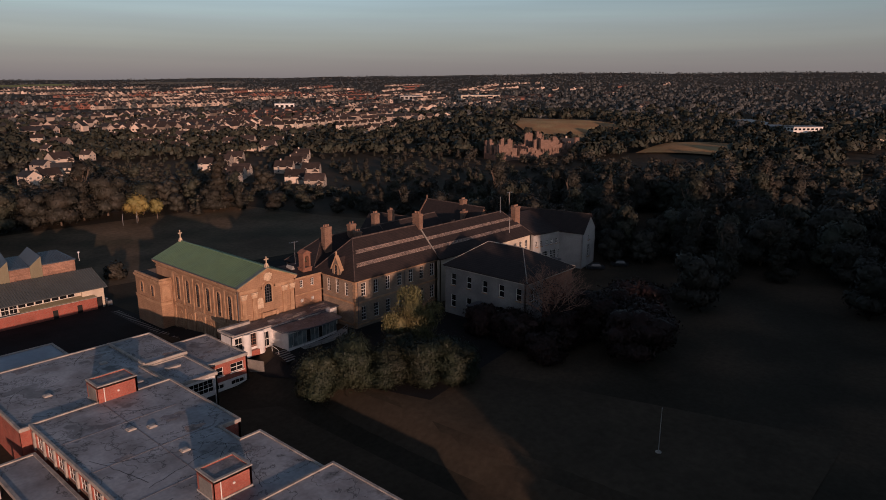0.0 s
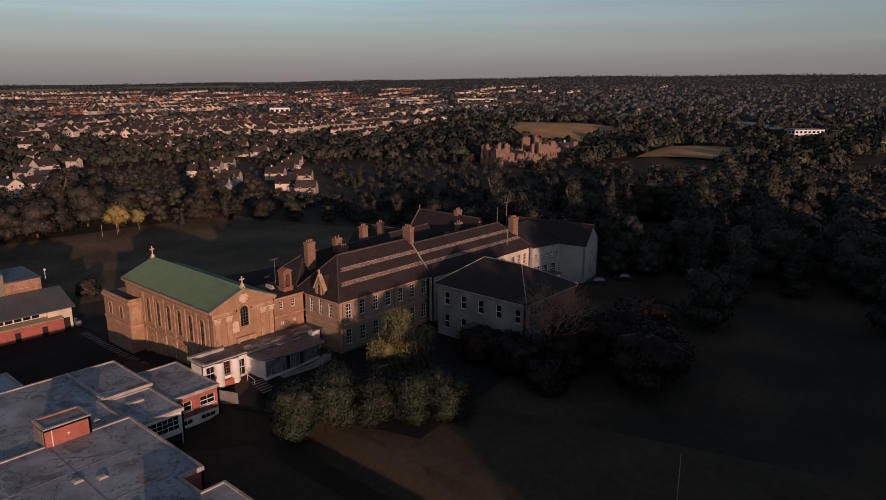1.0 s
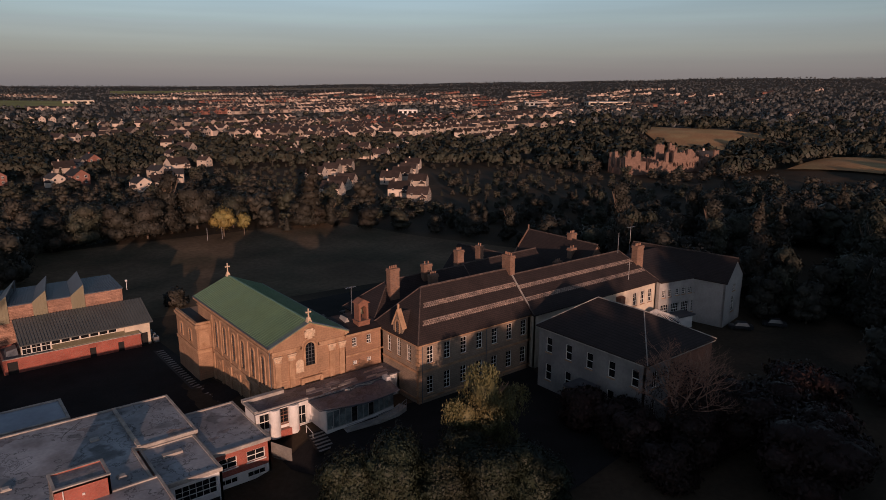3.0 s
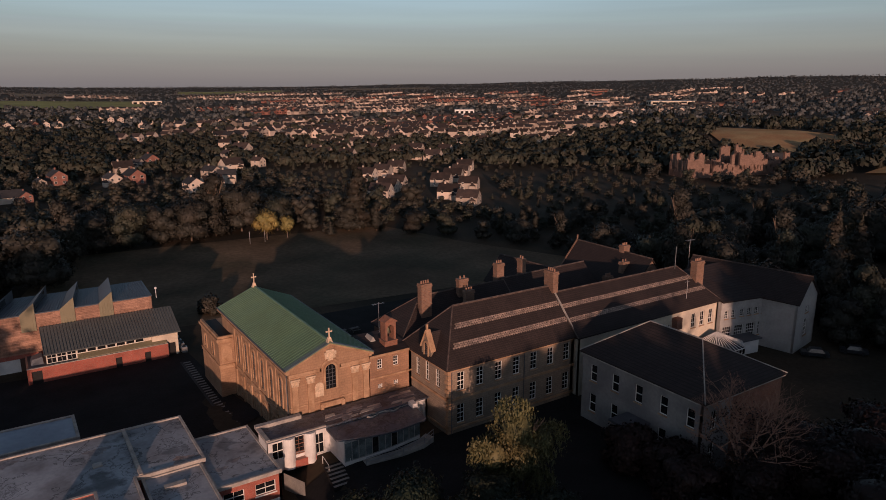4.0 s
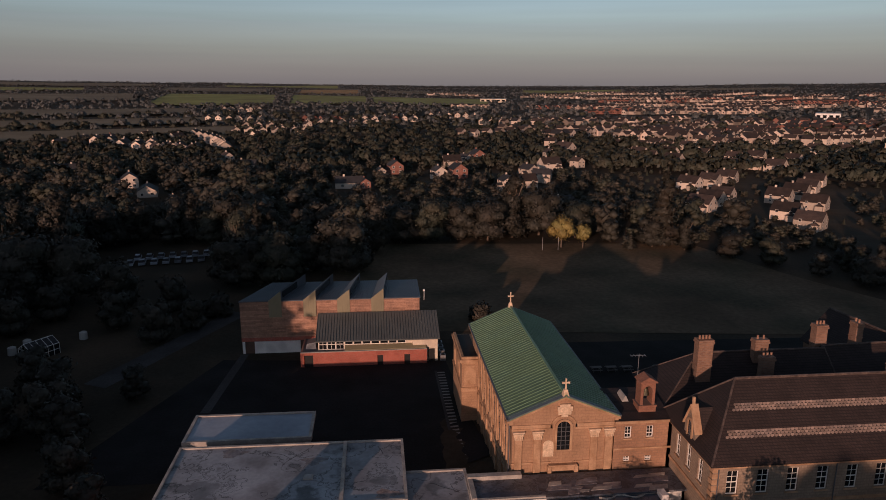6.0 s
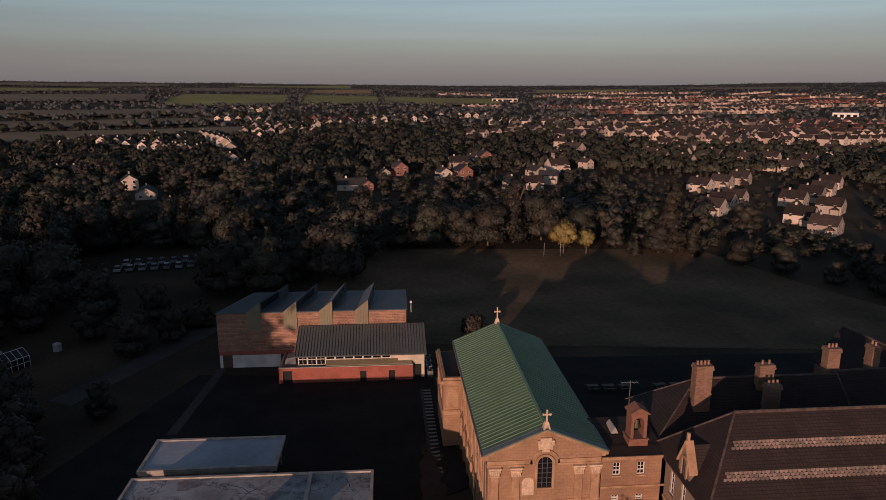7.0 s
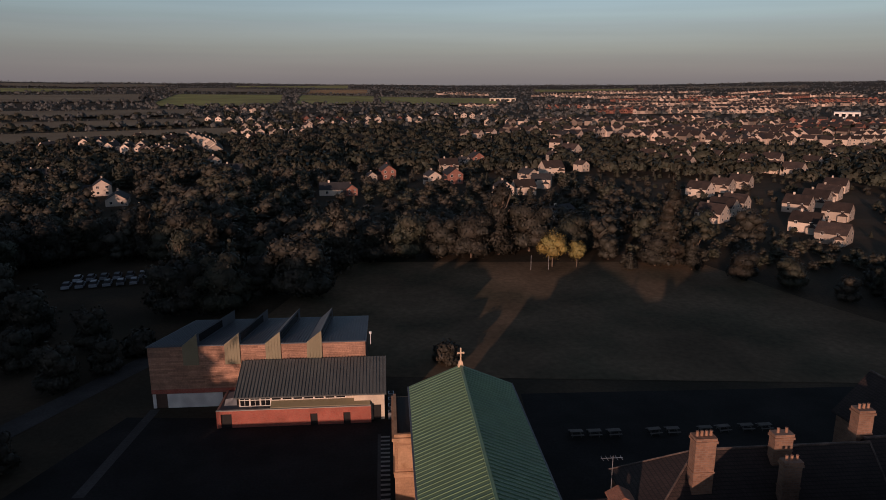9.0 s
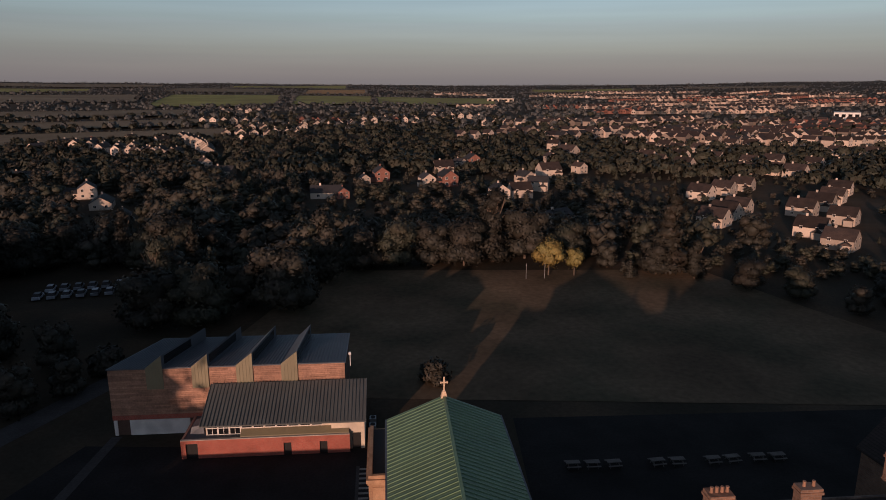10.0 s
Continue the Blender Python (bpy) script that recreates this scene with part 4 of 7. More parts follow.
    prism(bm, [(67.0, -13.6), (71.0, -14.2), (71.2, -11.8), (67.0, -11.2)], 2.4, 5.3)
    part("wall", bm, WHITE, ph)
    bm = B()
    prism(bm, [(66.9, -14.0), (71.3, -14.6), (71.5, -11.8), (66.9, -11.1)], 5.302, 5.55)
    part("roof", bm, LEAD, ph)
    # separate grey block with a hipped roof, in front of the wing
    lb = thing("grey_block", (37, -24, 2.9), "grey rendered two-storey block with hipped slate roof", "building")
    x0, x1, y0, y1, ze = 29.8, 44.8, -33.2, -14.6, 12.4
    hw = row(2.0, 3.75, 5, 1.15, 8.7, 11.0) + row(2.0, 3.75, 5, 1.15, 4.4, 6.9)
    hw = [h for h in hw if not (h[0] > 8 and h[0] < 11 and h[2] < 5)]
    hs = row(2.0, 2.75, 1, 1.05, 8.6, 10.9) + row(2.0, 2.75, 1, 1.05, 4.4, 6.9)
    sd = walls_of(lb, [(x0, y0), (x1, y0), (x1, y1), (x0, y1)], 2.2, ze, .4, {3: hw, 0: hs}, RENDER_GREY)
    glaze(lb, sd[3][0], hw, 1, 2)
    glaze(lb, sd[0][0], hs, 2, 2)
    hip_y(lb, x0, x1, y0, y1, ze, 16.3, -27.0, -19.0, 37.3)
    bm = B()
    sd[0][0].block(bm, 5.2, sd[0][0].length - .05, .002, .05, 2.3, ze - .42)
    part("brick_facing", bm, RED_DULL, lb, "reddish brick facing on the end wall")
    for i in (0, 3):
        bm = B()
        sd[i][0].block(bm, -.3, sd[i][0].length + .3, 0, .3, ze - .4, ze - .05)
        part("eaves_board", bm, COPING, lb)
    # entrance porch on its west wall
    bm = B()
    box(bm, x0 - 3.2, x0 - .003, -26.0, -22.8, 2.3, 6.6)
    pc = part("porch", bm, RENDER_GREY, lb)
    bm = B()
    box(bm, x0 - 3.4, x0 - .003, -26.2, -22.6, 6.602, 6.9)
    part("porch_roof", bm, LEAD, pc)
    # rear ranges round the courts, their roofs and stacks
    rr = thing("rear_range", (23, 7, 2.0), "rear stone range with plain dark slate roof hipped at one end", "building")
    walls_of(rr, [(12.2, 2.8), (33.0, 2.8), (33.0, 11.4), (12.2, 11.4)], 1.4, 12.0, .4, {}, RED_STONE)
    hip_roof(rr, 12.2, 33.0, 2.8, 11.4, 12.0, 16.4, 17.6, 33.3, 7.1)
    chimney(rr, 17.2, 5.0, 13.2, 18.9, 1.7, 1.1, 4)
    chimney(rr, 24.6, 6.2, 15.4, 18.2, 1.6, .9, 2)
    chimney(rr, 24.2, 3.9, 12.6, 17.0, 1.5, .8, 3)
    r4, _ = gable_block("rear_range", (33.6, 7.8), (52.0, 8.6), 9.0, 2.0, 12.2, 16.4, RED_STONE, "rear stone range with plain dark slate roof and brick stacks")
    chimney(r4, 33.5, 8.7, 14.6, 18.8, 1.4, 1.1, 3)
    chimney(r4, 38.5, 9.0, 15.4, 18.8, .9, 1.2, 2)
    r5, _ = gable_block("rear_range", (60.4, 18.2), (60.2, .4), 9.4, 2.0, 12.2, 17.5, RED_STONE, "gabled rear range with coped gable and finial")
    bm = B()
    for sgn in (-1, 1):        # coping of the north gable
        q = [(60.4, 18.4, 17.7), (60.4, 18.7, 17.7), (60.4 + sgn * 5.0, 18.7, 12.0), (60.4 + sgn * 5.0, 18.4, 12.0)]
        slab(bm, q[::-1] if sgn < 0 else q, .3)
    box(bm, 60.3, 60.5, 18.45, 18.65, 17.6, 18.5)
    part("gable_coping", bm, RED_STONE, r5)
    chimney(r5, 60.8, 7.0, 15.5, 18.6, 1.5, 1.1, 3)
    chimney(r5, 58.2, 4.6, 12.8, 16.4, 1.5, 1.0, 2)
    chimney(r5, 54.0, 4.3, 10.5, 14.5, 1.6, .9, 3)
    r6, _ = gable_block("rear_range", (44.5, 22), (45.6, 10), 7.5, 1.5, 12.0, 16.0, RED_STONE, "short gabled rear range with slate roof")


def hip_y(parent, x0, x1, y0, y1, ze, zr, ya, yb, xr, over=.4, thick=.18):
    """A hipped roof whose ridge runs along y."""
    a, b, c, d = (x0 - over, y0 - over, ze), (x1 + over, y0 - over, ze), (x1 + over, y1 + over, ze), (x0 - over, y1 + over, ze)
    e, f = (xr, ya, zr), (xr, yb, zr)
    for q in ((a, b, e), (b, c, f, e), (c, d, f), (d, a, e, f)):
        bm = B()
        hull(bm, [(p[0], p[1], p[2] - thick) for p in q], q)
        part("roof_slope", bm, SLATE, parent)
    bm = B()
    tube(bm, e, f, .11, .11, 6)
    for p, q in ((a, e), (b, e), (c, f), (d, f)):
        tube(bm, p, q, .08, .08, 6)
    part("ridge_tile", bm, COPING, parent)


build_old_ranges()

FELT_DARK = material("stained_felt", (0.17, 0.16, 0.175), 0.6, 0.35, vary=0.35, scale=1.2, fine=4, tint=(0.23, 0.20, 0.19))
CURTAIN_GLASS = material("curtained_grey_glass", (0.15, 0.175, 0.175), 0.25, 0.5, vary=0.35, scale=1.1, fine=9, tint=(0.09, 0.11, 0.115), bump=0)
# dark felt whose colour also holds the blue of shade on these roofs
FELT_WET_SHADE = material("dark_wet_felt_shade_blue", (0.072, 0.082, 0.108), 0.5, 0.4, vary=0.3, scale=0.5, fine=3, tint=(0.11, 0.11, 0.12), bump=0.15)
weathered(FELT_WET_SHADE, .6, .02, .5)
RAMP = ((-0.2, -10.0), (4.5, -10.5), (7.6, -10.3), (9.4, -9.6))
FELT_RUST = material("rusty_stained_felt", (0.30, 0.22, 0.19), 0.7, 0.3, vary=0.4, scale=1.5, fine=5, tint=(0.22, 0.18, 0.17))
FELT_BLUE = material("blue_grey_roof_sheet", (0.30, 0.33, 0.39), 0.5, 0.4, vary=0.12, scale=0.15, fine=1.5, tint=(0.24, 0.27, 0.33), bump=0.05)



# ---------------------------------------------------------------- white annexe and pavilion
def build_annexe():
    an = thing("annexe", (0, -3, 2.9), "white single-storey annexe with curved wall bays and flat felt roof", "building")
    ring = [(-10.0, -4.3), (11.75, -4.3), (11.75, -1.0), (-10.0, -1.0)]
    south = Wall((-10.0, -4.3), (11.75, -4.3))
    holes = [(.5, 1.9, 3.7, 5.9), (3.1, 4.5, 3.9, 6.0), (5.7, 7.0, 2.95, 5.6)]
    walls_of(an, ring, 2.2, 6.3, .3, {0: holes}, WHITE)
    sash(an, south, 1.2, 1.4, 3.7, 5.9, 2, 2, sill=False)
    sash(an, south, 3.8, 1.4, 3.9, 6.0, 2, 4, frame_mat=RED_DULL)
    sash(an, south, 6.35, 1.3, 2.95, 5.6, 2, 2, sill=False)
    for s in (2.5, 5.1):   # half-round bays
        bm = B()
        c = south.p(s, .1, 0)
        tube(bm, (c.x, c.y, 2.4), (c.x, c.y, 6.3), .72, .72, 20)
        part("round_bay", bm, WHITE, an, smooth=False)
    bm = B()
    south.block(bm, 2.0, 5.7, 0, .6, 2.3, 3.3)
    part("brick_plinth", bm, RED_BRICK, an)
    bm = B()
    prism(bm, [(-10.2, -4.7), (11.75, -4.7), (11.75, -.6), (-10.2, -.6)], 6.302, 6.5)
    part("roof", bm, FELT_WET_SHADE, an)
    bm = B()
    box(bm, -10.3, -4.6, -1.2, -.5, 6.504, 6.95)
    box(bm, -10.3, -9.8, -4.7, -1.2, 6.504, 6.8)
    box(bm, -10.3, -2.9, -4.8, -4.5, 6.504, 6.66)
    part("parapet", bm, COPING, an)
    # tattered edges of the felt
    rnd = random.Random(4)
    for k in range(16):
        bm = B()
        x, y = rnd.uniform(-2, 10.5), rnd.uniform(-4.3, -1.4)
        w, d = rnd.uniform(.5, 1.6), rnd.uniform(.2, .6)
        prism(bm, [(x - w, y - d), (x + w * .8, y - d * .7), (x + w, y + d), (x - w * .6, y + d * .8)], 6.504, 6.53 + .002 * k)
        part("felt_patch", bm, (COPING, FELT_DARK)[k % 2], an)
    # pavilion with a bowed front of glass
    pv = thing("pavilion", (2.6, -8, 2.9), "glazed pavilion with bowed front and grey felt roof", "building")
    front = []
    n = 12
    for k in range(n + 1):
        t = k / n
        front.append((-2.3 + 10.8 * t, -8.6 - .35 * math.sin(math.pi * t) + .85 * t))
    bm = B()
    eave = [(-3.0 + 11.6 * t, -8.0 - 1.7 * math.sin(math.pi / 2 * min(1, t / .6)) + .6 * max(0, (t - .6) / .4) ** 2) for t in (k / 16 for k in range(17))]
    prism(bm, [*eave, (9.3, -4.71), (-2.9, -4.71)], 5.95, 6.2)
    rf = part("roof", bm, FELT_WET_SHADE, pv)
    bm = B()
    for p, q in zip(eave, eave[1:]):
        tube(bm, (*p, 6.16), (*q, 6.16), .07, .07, 5)
    part("roof_edge", bm, LEAD, rf)
    bm = B()      # torn and curled felt where the two roofs meet
    for k in range(9):
        x = 2.5 + .62 * k
        y = -4.9 - .35 * math.sin(k * 1.3)
        tube(bm, (x, y, 6.26), (x + .66, -4.9 - .35 * math.sin((k + 1) * 1.3), 6.26), .10 + .05 * math.sin(k * 2.1), .10 + .05 * math.sin(k * 2.1 + 2.1), 6)
    part("torn_felt", bm, COPING, rf)
    bm = B()
    box(bm, 8.6, 9.3, -5.9, -4.72, 6.2, 6.75)
    part("vent_box", bm, WHITE, rf)
    bm = B()
    prism(bm, [*front, (8.5, -4.31), (-2.3, -4.31)], 2.2, 3.35)
    part("base_wall", bm, WHITE, pv)
    for i in range(n):
        p, q = front[i], front[i + 1]
        w = Wall(p, q)
        bm = B()
        w.block(bm, 0, .05, -.08, .02, 3.35, 5.95)
        w.block(bm, .052, w.length, -.07, .01, 5.82, 5.95)
        w.block(bm, .052, w.length, -.07, .01, 3.35, 3.45)
        fr = part("window", bm, RENDER_PALE, pv)
        bm = B()
        face(bm, (w.p(.08, -.04, 3.45), w.p(w.length, -.04, 3.45), w.p(w.length, -.04, 5.75), w.p(.08, -.04, 5.75)))
        part("pane", bm, GLASS if i in (4, 7) else CURTAIN_GLASS, fr)
    bm = B()
    box(bm, -2.35, -2.1, -8.5, -4.32, 3.352, 5.94)
    part("side_wall", bm, WHITE, pv)
    bm = B()
    box(bm, 8.3, 8.55, -7.6, -4.32, 3.352, 5.94)
    part("side_wall", bm, WHITE, pv)
    # ramp with rails along the bowed front
    rp = thing("ramp", (8, -11, 2.9), "concrete ramp with metal handrails", "ramp")
    pts = RAMP
    bm = B()
    for (p, q, z0, z1) in ((pts[0], pts[1], 3.0, 3.2), (pts[1], pts[2], 3.2, 3.5), (pts[2], pts[3], 3.5, 3.7)):
        w = Wall(p, q)
        hull(bm, [w.p(0, 0, 2.3), w.p(w.length, 0, 2.3), w.p(w.length, -1.3, 2.3), w.p(0, -1.3, 2.3)],
             [w.p(0, 0, z0), w.p(w.length, 0, z1), w.p(w.length, -1.3, z1), w.p(0, -1.3, z0)])
    part("ramp_slab", bm, COPING, rp)
    for (p, q, z0, z1) in ((pts[0], pts[1], 3.0, 3.2), (pts[1], pts[2], 3.2, 3.5), (pts[2], pts[3], 3.5, 3.7)):
        w = Wall(p, q)
        bm = B()
        for h in (.5, 1.0):
            tube(bm, w.p(0, 0, z0 + h), w.p(w.length, 0, z1 + h), .035, n=6)
        for k in range(3):
            t = k / 2
            tube(bm, w.p(w.length * t, 0, z0 + (z1 - z0) * t), w.p(w.length * t, 0, z0 + (z1 - z0) * t + 1.0), .03, n=6)
        part("handrail", bm, METAL, rp)
    # steps down from the door
    st = thing("steps", (-1.6, -10.5, 1.6), "pale edged concrete steps below the annexe door", "steps")
    for k in range(6):
        bm = B()
        y, x = -7.3 - k * .78, -4.5 - .14 * k
        top = ground_z(x + 1, y - .4) + .14
        box(bm, x, x + 2.1, y - .78, y - .001, .8, top)
        s = part("step", bm, ASPHALT, st)
        bm = B()
        box(bm, x, x + 2.1, y - .78, y - .42, top + .002, top + .025)
        part("nosing", bm, PAVING, s)
    bm = B()
    for x in (-4.35, -1.6):
        tube(bm, (x, -6.8, 3.0), (x, -6.8, 4.0), .035)
        tube(bm, (x, -8.6, 2.6), (x, -8.6, 3.7), .035)
        tube(bm, (x, -6.8, 4.0), (x, -8.6, 3.7), .035)
    part("handrail", bm, WHITE, st)
    fence = thing("fence", (-8.3, -8, 2), "pale timber fence panel beside the annexe", "fence")
    w = Wall((-8.9, -6.0), (-7.6, -9.2))
    for k in range(20):
        bm = B()
        w.block(bm, w.length * k / 20, w.length * (k + .9) / 20, -.04, 0, .8, 2.9)
        part("board", bm, PAVING, fence)


build_annexe()


# ---------------------------------------------------------------- flat-roofed school
def flat_roof(parent, ring, z, mat=FELT, par=.17, wide=.22, skip=(), drop=.298):
    """A felt roof inside a low coped parapet."""
    bm = B()
    prism(bm, ring, z - .25, z)
    roof = part("roof", bm, mat, parent)
    n = len(ring)
    for i in range(n):
        if i in skip:
            continue
        w = Wall(ring[i], ring[(i + 1) % n])
        bm = B()
        a, b = w.p(0, 0, 0), w.p(w.length, 0, 0)
        before, after = Wall(ring[i - 1], ring[i]), Wall(ring[(i + 1) % n], ring[(i + 2) % n])
        quad = []
        for q, other, o in ((a, before, .08), (b, after, .08), (b, after, -wide), (a, before, -wide)):
            s = w.n + other.n
            quad.append(q + s * (2 * o / s.length_squared))
        hull(bm, [(p.x, p.y, z - drop) for p in quad], [(p.x, p.y, z + par) for p in quad])
        part("coping", bm, COPING, roof)
    return roof


def cracks(parent, spots, z, seed, n=10, mat=None):
    """Patches, ponding rims and seams on a felt roof, as thin laid pieces."""
    rnd = random.Random(seed)
    x0, x1, y0, y1 = spots
    for k in range(max(2, n // 4)):
        bm = B()
        cx, cy = rnd.uniform(x0, x1), rnd.uniform(y0, y1)
        r = rnd.uniform(.5, 1.3)
        pts = []
        m = 26
        for i in range(m):
            t = 2 * math.pi * i / m
            q = r * (.75 + .22 * math.sin(3 * t + k) + .3 * rnd.random())
            pts.append((cx + q * math.cos(t) * 1.3, cy + q * math.sin(t) * .8))
        face(bm, [(x, y, z + .006 + .002 * k) for x, y in pts])
        part("felt_patch", bm, mat or (FELT_DARK, FELT_DARK, FELT_RUST)[k % 3], parent)
    bm = B()
    for k in range(n // 2):
        p = Vector((rnd.uniform(x0, x1), rnd.uniform(y0, y1), z + .012))
        d = Vector((rnd.uniform(-1, 1), rnd.uniform(-1, 1), 0)).normalized()
        for i in range(10):
            q = p + d * .9 + Vector((rnd.uniform(-.25, .25), rnd.uniform(-.25, .25), 0))
            if x0 < q.x < x1 and y0 < q.y < y1:
                w = d.cross(Vector((0, 0, 1))) * .03
                face(bm, (p - w, q - w, q + w, p + w))
            p = q
    part("felt_seam", bm, DARK, parent)


def roof_box(x0, x1, y0, y1, z0, z1):
    ob = thing("roof_plant_house", ((x0 + x1) / 2, (y0 + y1) / 2, z0), "small red brick plant house standing on the flat roof", "plant house", "plant houses on the flat roof")
    sides = walls_of(ob, [(x0, y0), (x1, y0), (x1, y1), (x0, y1)], z0, z1, .25, {}, RED_BRICK)
    flat_roof(ob, [(x0, y0), (x1, y0), (x1, y1), (x0, y1)], z1 - .12, FELT_DARK, .16, .24, drop=.0)
    w = sides[3][0]
    bm = B()
    w.block(bm, .5, w.length - .5, 0, .06, z0 + .1, z1 - .5)
    part("door", bm, PAVING, ob, "pale boarded door")
    bm = B()
    w.block(bm, -.02, w.length, 0, .12, z0, z0 + .2)
    sides[0][0].block(bm, 0, sides[0][0].length, 0, .12, z0, z0 + .2)
    part("upstand", bm, COPING, ob)
    bm = B()
    s = sides[0][0]
    tube(bm, s.p(s.length * .15, .1, z0 + .2), s.p(s.length * .15, .1, z1 - .3), .06)
    part("downpipe", bm, WHITE, ob)
    bm = B()
    c = s.p(s.length * .5, .0, z0 + 1.3)
    box(bm, c.x - .12, c.x + .12, c.y - .1, c.y + .05, c.z - .1, c.z + .12)
    part("lamp", bm, WHITE, ob)


def rooflight(x, y, z):
    ob = thing("rooflight", (x, y, z), "small square domed rooflight on the flat roof", "rooflight", "rooflights on the flat roof")
    bm = B()
    box(bm, x - .5, x + .5, y - .42, y + .42, z, z + .14)
    part("kerb", bm, COPING, ob)
    bm = B()
    hull(bm, [(x - .42, y - .42, z + .142), (x + .42, y - .42, z + .142), (x + .42, y + .42, z + .142), (x - .42, y + .42, z + .142)],
         [(x - .3, y - .3, z + .24), (x + .3, y - .3, z + .24), (x + .3, y + .3, z + .24), (x - .3, y + .3, z + .24)])
    part("dome", bm, RENDER_PALE, ob)


def build_school():
    sc = thing("school_block", (-32, -30, 0), "flat-roofed red brick school block with worn grey felt roof", "school")
    A = [(-41.2, -44.2), (-23.4, -44.2), (-23.4, -32.0), (-26.1, -32.0), (-26.1, -27.7), (-23.4, -27.7), (-23.4, -10.2), (-41.2, -10.2)]
    wh = row(3.0, 3.2, 10, 2.3, 3.3, 5.0)
    sides = walls_of(sc, A, -.4, 5.35, .3, {7: wh}, RED_BRICK)
    glaze(sc, sides[7][0], wh, 3, 2)
    for k in range(11):
        bm = B()
        sides[7][0].block(bm, 1.2 + 3.2 * k, 1.6 + 3.2 * k, 0, .22, 2.9, 5.3)
        part("pier", bm, COPING, sc)
    flat_roof(sc, A, 5.6)
    cracks(sc, (-40, -27, -43, -12), 5.6, 3, 16)
    bm = B()
    for y in (-18.0, -26.5, -35.0):
        box(bm, -40.6, -26.6, y - .06, y + .06, 5.602, 5.63)
    box(bm, -33.0, -32.88, -43.6, -10.8, 5.602, 5.632)
    part("felt_joint", bm, FELT_DARK, sc)
    # south end, a little higher
    sd = thing("school_block", (-31, -60, 0), "flat-roofed brick school end block with felt roof", "school")
    D = [(-41.2, -78), (-22.4, -78), (-22.4, -44.3), (-41.2, -44.3)]
    walls_of(sd, D, -.4, 5.6, .3, {}, RED_BRICK)
    flat_roof(sd, D, 5.85)
    cracks(sd, (-40, -24, -66, -46), 5.85, 8, 12)
    # north block
    sb = thing("school_block", (-30, 0, 0), "flat-roofed school block beside the yard with patched felt roof", "school")
    Bq = [(-42.3, -10.1), (-23.9, -10.1), (-23.9, -2.1), (-16.6, -2.1), (-16.6, 10.1), (-42.3, 10.4)]
    nh = row(2.5, 3.1, 8, 2.4, 1.2, 3.0)
    sides = walls_of(sb, Bq, -.4, 5.1, .3, {4: nh}, RED_BRICK)
    glaze(sb, sides[4][0], nh, 3, 2)
    flat_roof(sb, Bq, 5.3)
    cracks(sb, (-41, -18, -1, 9), 5.3, 5, 14)
    bm = B()
    box(bm, -23.5, -23.1, -2, 10, 5.302, 5.6)
    part("coping", bm, COPING, sb)
    # white stair block with tall grouped windows
    se = thing("stair_block", (-20, -7, 0), "white rendered stair block with tall dark grid windows", "building")
    E_ = [(-23.3, -11.6), (-17.1, -11.6), (-17.1, -2.2), (-23.3, -2.2)]
    hh = [(1.0, 5.6, 2.2, 4.2)]
    sides = walls_of(se, E_, -.4, 4.7, .3, {0: hh + [(3.0, 5.8, -.1, 1.6)]}, WHITE)
    glaze(se, sides[0][0], hh, 6, 3, sill=False)
    bm = B()
    sides[0][0].block(bm, 3.0, 5.8, -.29, -.22, -.1, 1.6)
    part("door", bm, DARK, se, "dark recessed opening")
    flat_roof(se, E_, 4.9)
    bm = B()
    box(bm, -21.6, -19.4, -5.6, -4.9, 4.902, 5.2)
    part("vent_box", bm, COPING, se)
    # brick classroom block
    sf = thing("classroom_block", (-13.5, -2, 0), "red brick classroom block with white windows and flat roof", "building")
    Fq = [(-17.0, -8.2), (-9.9, -8.2), (-9.9, 3.9), (-17.0, 3.9)]
    hf = row(1.75, 3.5, 2, 2.3, 2.45, 3.85)
    lowh = row(1.75, 3.5, 2, 2.3, .35, 1.1)
    sides = walls_of(sf, Fq, 1.5, 4.5, .3, {0: hf}, RED_BRICK)
    glaze(sf, sides[0][0], hf, 2, 2, frame_mat=WHITE)
    low = walls_of(sf, Fq, -.4, 1.498, .3, {0: lowh}, WHITE, "lower_wall")
    glaze(sf, low[0][0], lowh, 3, 1, sill=False)
    flat_roof(sf, Fq, 4.75)
    cracks(sf, (-16, -11, -7, 3), 4.75, 9, 5)
    # low roof over the yard side and west canopy
    for name, ring, z, lab in (("covered_way", [(-43.3, 14.5), (-27.8, 14.5), (-27.8, 21.4), (-43.3, 21.6)], 3.75, "low covered way with pale blue sheet roof"),
                               ("canopy", [(-46.5, -44), (-41.9, -44), (-41.9, -13.2), (-46.5, -13.2)], 3.3, "low flat canopy roof along the school wall")):
        cv = thing(name, (sum(p[0] for p in ring) / 4, sum(p[1] for p in ring) / 4, 0), lab, "canopy")
        flat_roof(cv, ring, z, FELT_BLUE if name == "covered_way" else FELT, .16, .3)
        bm = B()
        prism(bm, ring, z - .55, z - .3)
        part("fascia", bm, COPING, cv)
        for x, y in ring:
            bm = B()
            cx, cy = sum(p[0] for p in ring) / 4, sum(p[1] for p in ring) / 4
            px, py = x + (cx - x) * .08, y + (cy - y) * .08
            box(bm, px - .12, px + .12, py - .12, py + .12, -.1, z - .552)
            part("post", bm, COPING, cv)
    bm = B()
    box(bm, -42.8, -28.3, 10.6, 14.4, -.2, 3.2)
    structure("wall_yard", bm, RENDER_GREY, "grey rendered store under the covered way", "wall")
    roof_box(-33.2, -28.1, -10.6, -7.1, 5.3, 7.9)
